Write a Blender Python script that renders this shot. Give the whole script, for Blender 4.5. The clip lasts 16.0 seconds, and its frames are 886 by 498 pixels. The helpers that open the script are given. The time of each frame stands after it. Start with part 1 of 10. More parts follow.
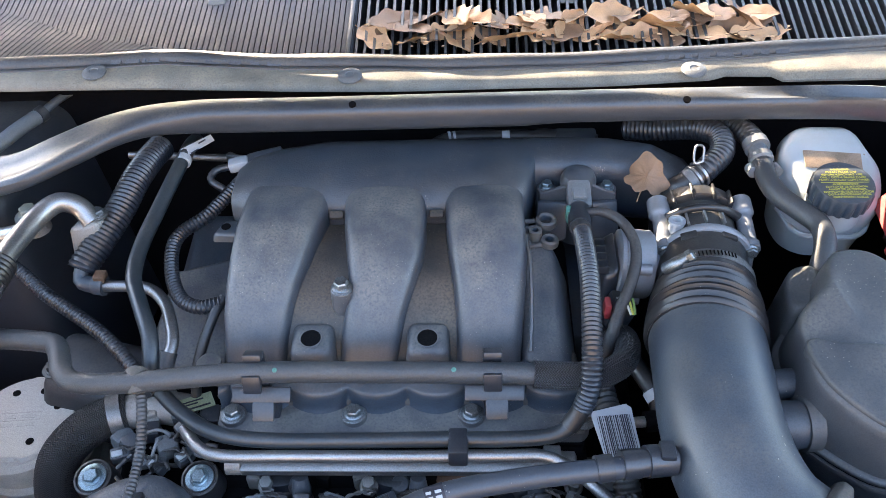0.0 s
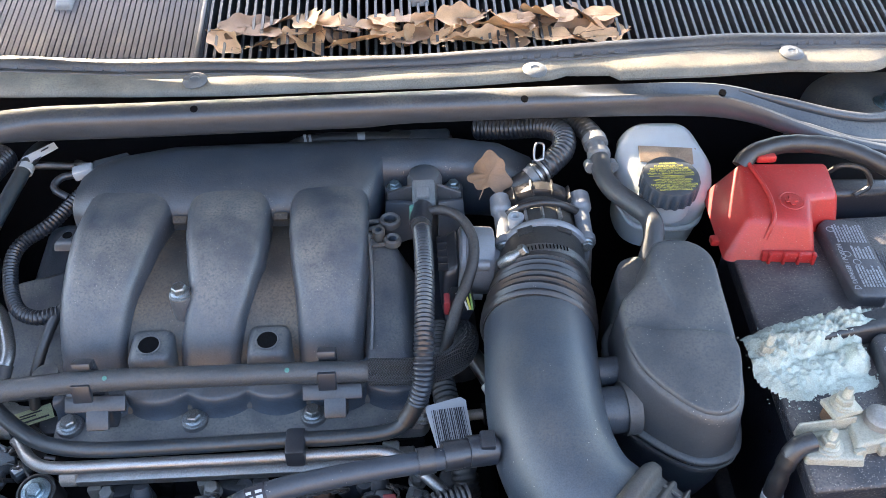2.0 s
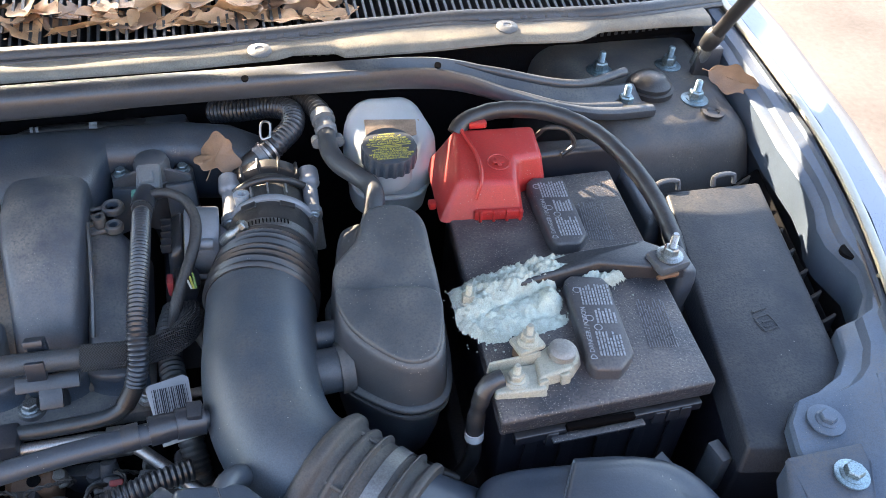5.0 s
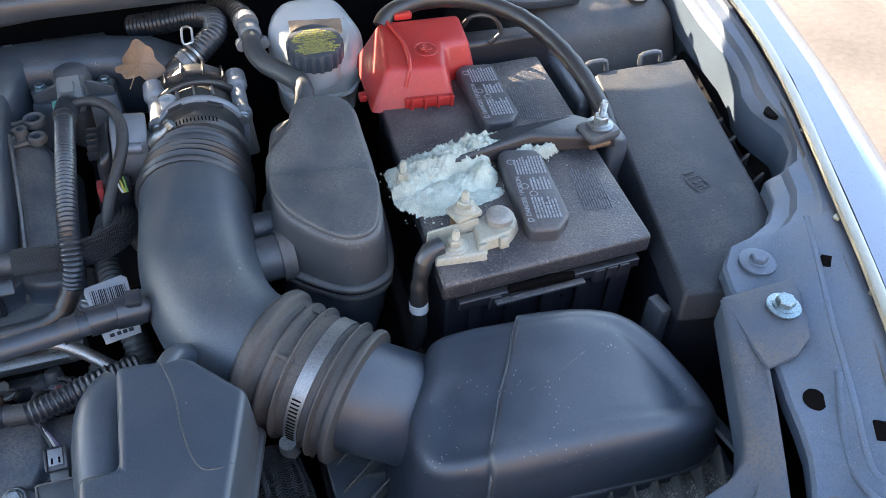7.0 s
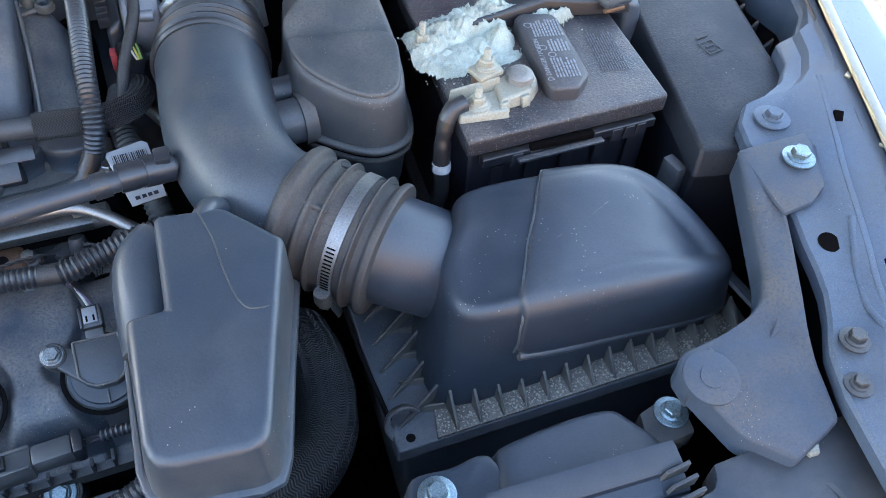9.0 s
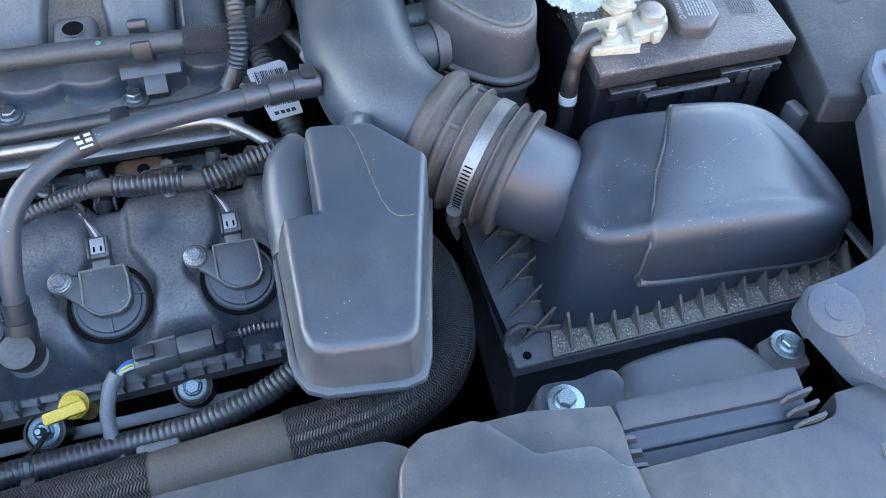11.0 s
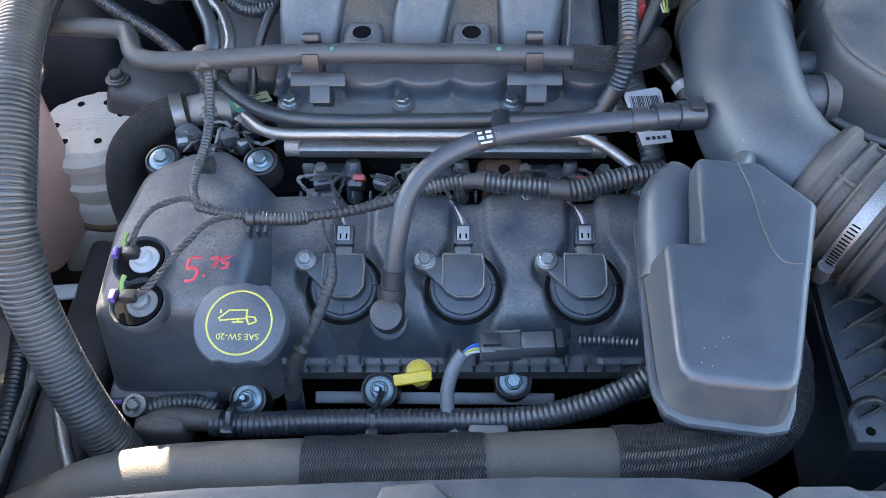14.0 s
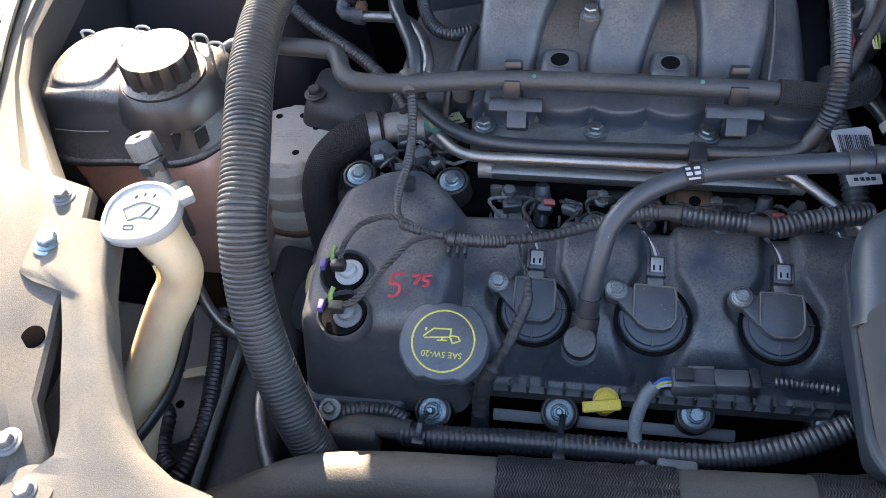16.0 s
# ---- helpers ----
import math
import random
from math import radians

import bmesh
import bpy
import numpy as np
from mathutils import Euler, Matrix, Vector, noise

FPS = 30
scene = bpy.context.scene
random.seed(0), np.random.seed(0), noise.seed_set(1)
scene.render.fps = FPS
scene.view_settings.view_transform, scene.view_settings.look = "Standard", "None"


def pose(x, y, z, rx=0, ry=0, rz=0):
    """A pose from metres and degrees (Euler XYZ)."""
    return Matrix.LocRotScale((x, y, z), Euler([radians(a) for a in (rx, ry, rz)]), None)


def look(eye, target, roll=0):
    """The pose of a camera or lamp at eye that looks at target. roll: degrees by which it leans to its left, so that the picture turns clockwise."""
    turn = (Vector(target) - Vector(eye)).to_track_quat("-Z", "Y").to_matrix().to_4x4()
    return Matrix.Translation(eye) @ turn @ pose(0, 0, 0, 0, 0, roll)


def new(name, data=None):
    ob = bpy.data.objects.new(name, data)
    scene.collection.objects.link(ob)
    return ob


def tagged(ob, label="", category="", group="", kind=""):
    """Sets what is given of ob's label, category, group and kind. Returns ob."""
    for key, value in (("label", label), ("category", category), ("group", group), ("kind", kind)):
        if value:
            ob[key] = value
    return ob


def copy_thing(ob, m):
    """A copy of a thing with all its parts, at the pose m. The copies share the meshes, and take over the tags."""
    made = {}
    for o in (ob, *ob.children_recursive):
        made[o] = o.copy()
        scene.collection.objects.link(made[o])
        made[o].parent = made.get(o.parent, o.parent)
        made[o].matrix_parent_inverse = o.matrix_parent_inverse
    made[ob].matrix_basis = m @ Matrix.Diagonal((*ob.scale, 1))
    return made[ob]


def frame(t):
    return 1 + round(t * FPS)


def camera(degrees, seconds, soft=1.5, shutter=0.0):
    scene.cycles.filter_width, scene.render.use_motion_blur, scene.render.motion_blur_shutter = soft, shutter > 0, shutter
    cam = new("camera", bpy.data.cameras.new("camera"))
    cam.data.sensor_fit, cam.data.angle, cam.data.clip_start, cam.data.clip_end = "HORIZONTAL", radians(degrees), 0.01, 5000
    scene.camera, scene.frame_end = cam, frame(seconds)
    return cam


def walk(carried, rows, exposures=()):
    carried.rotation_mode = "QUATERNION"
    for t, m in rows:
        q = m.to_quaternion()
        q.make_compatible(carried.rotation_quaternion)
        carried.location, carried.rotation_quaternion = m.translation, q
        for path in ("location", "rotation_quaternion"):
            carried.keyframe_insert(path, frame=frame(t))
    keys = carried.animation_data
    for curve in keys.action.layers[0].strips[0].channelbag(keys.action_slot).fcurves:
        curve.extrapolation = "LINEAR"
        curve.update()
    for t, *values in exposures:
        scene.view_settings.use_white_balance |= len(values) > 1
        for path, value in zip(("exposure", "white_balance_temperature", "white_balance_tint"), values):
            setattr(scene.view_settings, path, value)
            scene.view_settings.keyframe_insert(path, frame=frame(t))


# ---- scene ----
cam = camera(56.1, 16.0, 0.2)
PATH = [
    (0, (0.114, -0.063, 1.485), (0.038, 1.403, 0.127), -2.5),
    (0.5, (0.136, -0.064, 1.484), (0.093, 1.403, 0.125), -2.1),
    (1, (0.157, -0.067, 1.484), (0.162, 1.403, 0.128), -1.2),
    (1.5, (0.18, -0.07, 1.483), (0.227, 1.402, 0.13), -0.5),
    (2, (0.206, -0.075, 1.486), (0.286, 1.397, 0.134), -0.1),
    (2.5, (0.228, -0.077, 1.485), (0.371, 1.39, 0.133), 1.2),
    (3, (0.248, -0.083, 1.487), (0.445, 1.378, 0.136), 2.2),
    (3.5, (0.273, -0.092, 1.486), (0.556, 1.361, 0.141), 3.8),
    (4, (0.296, -0.102, 1.488), (0.639, 1.342, 0.147), 4.4),
    (4.2, (0.306, -0.107, 1.492), (0.669, 1.334, 0.153), 4.5),
    (6.3, (0.336, -0.173, 1.442), (0.837, 1.206, 0.083), 4.2),
    (6.5, (0.333, -0.181, 1.433), (0.846, 1.195, 0.075), 4.0),
    (7, (0.331, -0.189, 1.427), (0.85, 1.148, 0.034), 3.3),
    (7.5, (0.323, -0.2, 1.418), (0.863, 1.104, 0.001), 3.6),
    (8, (0.309, -0.208, 1.406), (0.866, 1.046, -0.049), 4.2),
    (10.3, (0.228, -0.234, 1.389), (0.72, 0.905, -0.18), 4.2),
    (10.5, (0.221, -0.235, 1.388), (0.693, 0.903, -0.188), 4.4),
    (11, (0.197, -0.242, 1.39), (0.616, 0.918, -0.185), 4.7),
    (11.5, (0.177, -0.246, 1.394), (0.475, 0.95, -0.181), 2.3),
    (12, (0.158, -0.243, 1.394), (0.356, 0.982, -0.174), 0.7),
    (12.5, (0.135, -0.243, 1.397), (0.245, 0.999, -0.167), -0.4),
    (13, (0.111, -0.246, 1.4), (0.152, 1.009, -0.157), -1.0),
    (13.5, (0.095, -0.246, 1.401), (0.076, 1.016, -0.15), -1.5),
    (14, (0.076, -0.243, 1.402), (-0.004, 1.022, -0.146), -2.2),
    (14.5, (0.054, -0.242, 1.406), (-0.086, 1.023, -0.137), -3.1),
    (15, (0.034, -0.242, 1.41), (-0.182, 1.016, -0.13), -4.7),
    (15.5, (0.016, -0.244, 1.418), (-0.277, 1.002, -0.119), -6.6),
    (16, (0.0, -0.245, 1.432), (-0.341, 0.998, -0.097), -7.8),
]
walk(cam, [(t, look(eye, target, roll)) for t, eye, target, roll in PATH],
     [(0.0, 3.85, 7080, 14), (3.5, 3.75, 7250, 14), (4.2, 3.65, 7200, 14), (6.5, 3.55, 7150, 13), (8.0, 3.7, 7100, 12), (10.5, 4.2, 7020, 12), (12.0, 4.5, 7050, 12),
      (13.5, 4.25, 6980, 12), (14.5, 3.97, 6880, 13), (15.2, 3.73, 6880, 14), (16.0, 3.45, 7300, 15)])

# ---- world, sun, exposure ----
SUN_WAY = Vector((0.50, -1.0, -0.47)).normalized()
world = bpy.data.worlds.new("sky")
scene.world = world
world.use_nodes = True
wn, wl = world.node_tree.nodes, world.node_tree.links
sky = wn.new("ShaderNodeTexSky")
sky.sky_type = "NISHITA"
sky.sun_disc = False
sky.sun_elevation = math.asin(-SUN_WAY.z)
sky.sun_rotation = math.atan2(-SUN_WAY.x, -SUN_WAY.y)
sky.air_density, sky.dust_density, sky.ozone_density = 1.0, 1.2, 1.0
wl.new(sky.outputs[0], wn["Background"].inputs[0])
wn["Background"].inputs[1].default_value = 0.13
sun = new("sun", bpy.data.lights.new("sun", "SUN"))
sun.data.energy, sun.data.angle, sun.data.color = 3.3, radians(0.53), (1.0, 0.87, 0.68)
sun.matrix_world = look((0, 0, 5), Vector((0, 0, 5)) + SUN_WAY)


# ---- materials ----
def material(name, colour, rough=0.5, metal=0.0, spread=0.25, grain=60.0, patch=7.0, dust=0.0, dust_colour=(0.22, 0.18, 0.135),
             speck=0.0, bump=0.15, bump_scale=500.0, coat=0.0, weave=0.0, subsurface=0.0, depth=0.05, transmission=0.0, spec=0.6, worn=0.0, grit=0.7, speck_scale=520.0, speck_size=0.17, settle=0.1):
    """A worn surface: colour varied at two scales, settled dust on what faces up, pale specks, fine relief."""
    m = bpy.data.materials.new(name)
    m.use_nodes = True
    n, l = m.node_tree.nodes, m.node_tree.links
    b = n["Principled BSDF"]
    geo = n.new("ShaderNodeNewGeometry")
    tex = n.new("ShaderNodeTexCoord")
    info = n.new("ShaderNodeObjectInfo")

    def math_node(op, a, c, clamp=False):
        k = n.new("ShaderNodeMath")
        k.operation, k.use_clamp = op, clamp
        for i, v in enumerate((a, c)):
            if isinstance(v, (int, float)):
                k.inputs[i].default_value = v
            else:
                l.new(v, k.inputs[i])
        return k.outputs[0]

    def noise_node(scale, detail=4.0):
        k = n.new("ShaderNodeTexNoise")
        k.inputs["Scale"].default_value, k.inputs["Detail"].default_value = scale, detail
        l.new(geo.outputs["Position"], k.inputs["Vector"])
        return k.outputs["Fac"]

    def mix(fac, a, c):
        k = n.new("ShaderNodeMix")
        k.data_type = "RGBA"
        for i, v in ((0, fac), (6, a), (7, c)):
            if isinstance(v, (int, float)):
                k.inputs[i].default_value = v
            elif isinstance(v, tuple):
                k.inputs[i].default_value = (*v, 1)
            else:
                l.new(v, k.inputs[i])
        return k.outputs[2]

    big, fine = noise_node(patch), noise_node(grain, 6.0)
    vary = math_node("ADD", math_node("MULTIPLY", math_node("SUBTRACT", big, 0.5), 2.2), math_node("SUBTRACT", fine, 0.5))
    vary = math_node("ADD", math_node("MULTIPLY", vary, spread), math_node("MULTIPLY", info.outputs["Random"], 0.12))
    powder = math_node("SUBTRACT", noise_node(850.0, 3.0), 0.5)
    factor = math_node("ADD", math_node("ADD", vary, math_node("MULTIPLY", powder, grit * 1.6)), 0.92)
    tint = n.new("ShaderNodeVectorMath")
    tint.operation = "SCALE"
    tint.inputs[0].default_value = colour
    l.new(factor, tint.inputs["Scale"])
    out = tint.outputs[0]
    rough_out = math_node("ADD", math_node("MULTIPLY", math_node("SUBTRACT", fine, 0.5), 0.25), rough, True)
    if dust > 0:
        sep = n.new("ShaderNodeSeparateXYZ")
        l.new(geo.outputs["Normal"], sep.inputs[0])
        lying = math_node("MULTIPLY", math_node("SUBTRACT", sep.outputs[2], settle), 1.08 / (1.0 - settle), True)
        ragged = math_node("MULTIPLY", math_node("SUBTRACT", noise_node(patch * 2.3, 8.0), 0.32), 2.4, True)
        grainy = math_node("ADD", math_node("MULTIPLY", math_node("SUBTRACT", noise_node(420.0, 4.0), 0.5), 3.2), 0.8, True)
        d = math_node("MULTIPLY", math_node("MULTIPLY", math_node("MULTIPLY", lying, ragged), grainy), dust, True)
        out = mix(d, out, dust_colour)
        rough_out = math_node("ADD", rough_out, math_node("MULTIPLY", d, 0.35), True)
    if worn > 0:
        edge = math_node("MULTIPLY", math_node("SUBTRACT", geo.outputs["Pointiness"], 0.515), 9.0, True)
        out = mix(math_node("MULTIPLY", math_node("MULTIPLY", edge, fine), worn * 2.0, True), out, dust_colour)
    if speck > 0:
        v = n.new("ShaderNodeTexVoronoi")
        v.inputs["Scale"].default_value = speck_scale
        l.new(geo.outputs["Position"], v.inputs["Vector"])
        dot = math_node("LESS_THAN", v.outputs["Distance"], speck_size)
        rare = math_node("GREATER_THAN", noise_node(23.0, 2.0), 0.68 - 0.25 * speck)
        cell = n.new("ShaderNodeSeparateXYZ")
        l.new(v.outputs["Color"], cell.inputs[0])
        some = math_node("LESS_THAN", cell.outputs[0], 0.25 + 0.3 * speck)
        out = mix(math_node("MULTIPLY", math_node("MULTIPLY", dot, rare), math_node("MULTIPLY", some, 0.55)), out, (0.42, 0.38, 0.32))
    if weave > 0:
        w1, w2 = n.new("ShaderNodeTexWave"), n.new("ShaderNodeTexWave")
        for w, turn in ((w1, 0.62), (w2, -0.62)):
            w.wave_type, w.bands_direction = "BANDS", "X"
            mp = n.new("ShaderNodeMapping")
            mp.inputs["Rotation"].default_value = (0, 0, turn)
            l.new(tex.outputs["UV"], mp.inputs["Vector"])
            l.new(mp.outputs[0], w.inputs["Vector"])
            w.inputs["Scale"].default_value = weave
        w3 = n.new("ShaderNodeTexWave")
        w3.wave_type, w3.bands_direction = "BANDS", "Y"
        l.new(tex.outputs["UV"], w3.inputs["Vector"])
        w3.inputs["Scale"].default_value = weave * 0.34
        side_a = math_node("GREATER_THAN", w3.outputs["Fac"], 0.5)
        strands = math_node("ADD", math_node("MULTIPLY", w1.outputs["Fac"], side_a), math_node("MULTIPLY", w2.outputs["Fac"], math_node("SUBTRACT", 1.0, side_a)))
        out = mix(math_node("MULTIPLY", math_node("SUBTRACT", strands, 0.30), 1.7, True), (0.010, 0.010, 0.012), out)
    l.new(out, b.inputs["Base Color"])
    l.new(rough_out, b.inputs["Roughness"])
    b.inputs["Metallic"].default_value = metal
    b.inputs["Specular IOR Level"].default_value = spec
    b.inputs["Coat Weight"].default_value = coat
    b.inputs["Coat Roughness"].default_value = 0.08
    if subsurface:
        b.inputs["Subsurface Weight"].default_value = subsurface
        b.inputs["Subsurface Radius"].default_value = (1.0, 0.8, 0.6)
        b.inputs["Subsurface Scale"].default_value = depth * 0.01
    b.inputs["Transmission Weight"].default_value = transmission
    height = noise_node(bump_scale, 3.0)
    if weave > 0:
        height = math_node("ADD", math_node("MULTIPLY", strands, 3.0), height)
    bp = n.new("ShaderNodeBump")
    bp.inputs["Strength"].default_value, bp.inputs["Distance"].default_value = bump, 0.001
    l.new(height, bp.inputs["Height"])
    l.new(bp.outputs[0], b.inputs["Normal"])
    return m


TAN = (0.20, 0.175, 0.14)
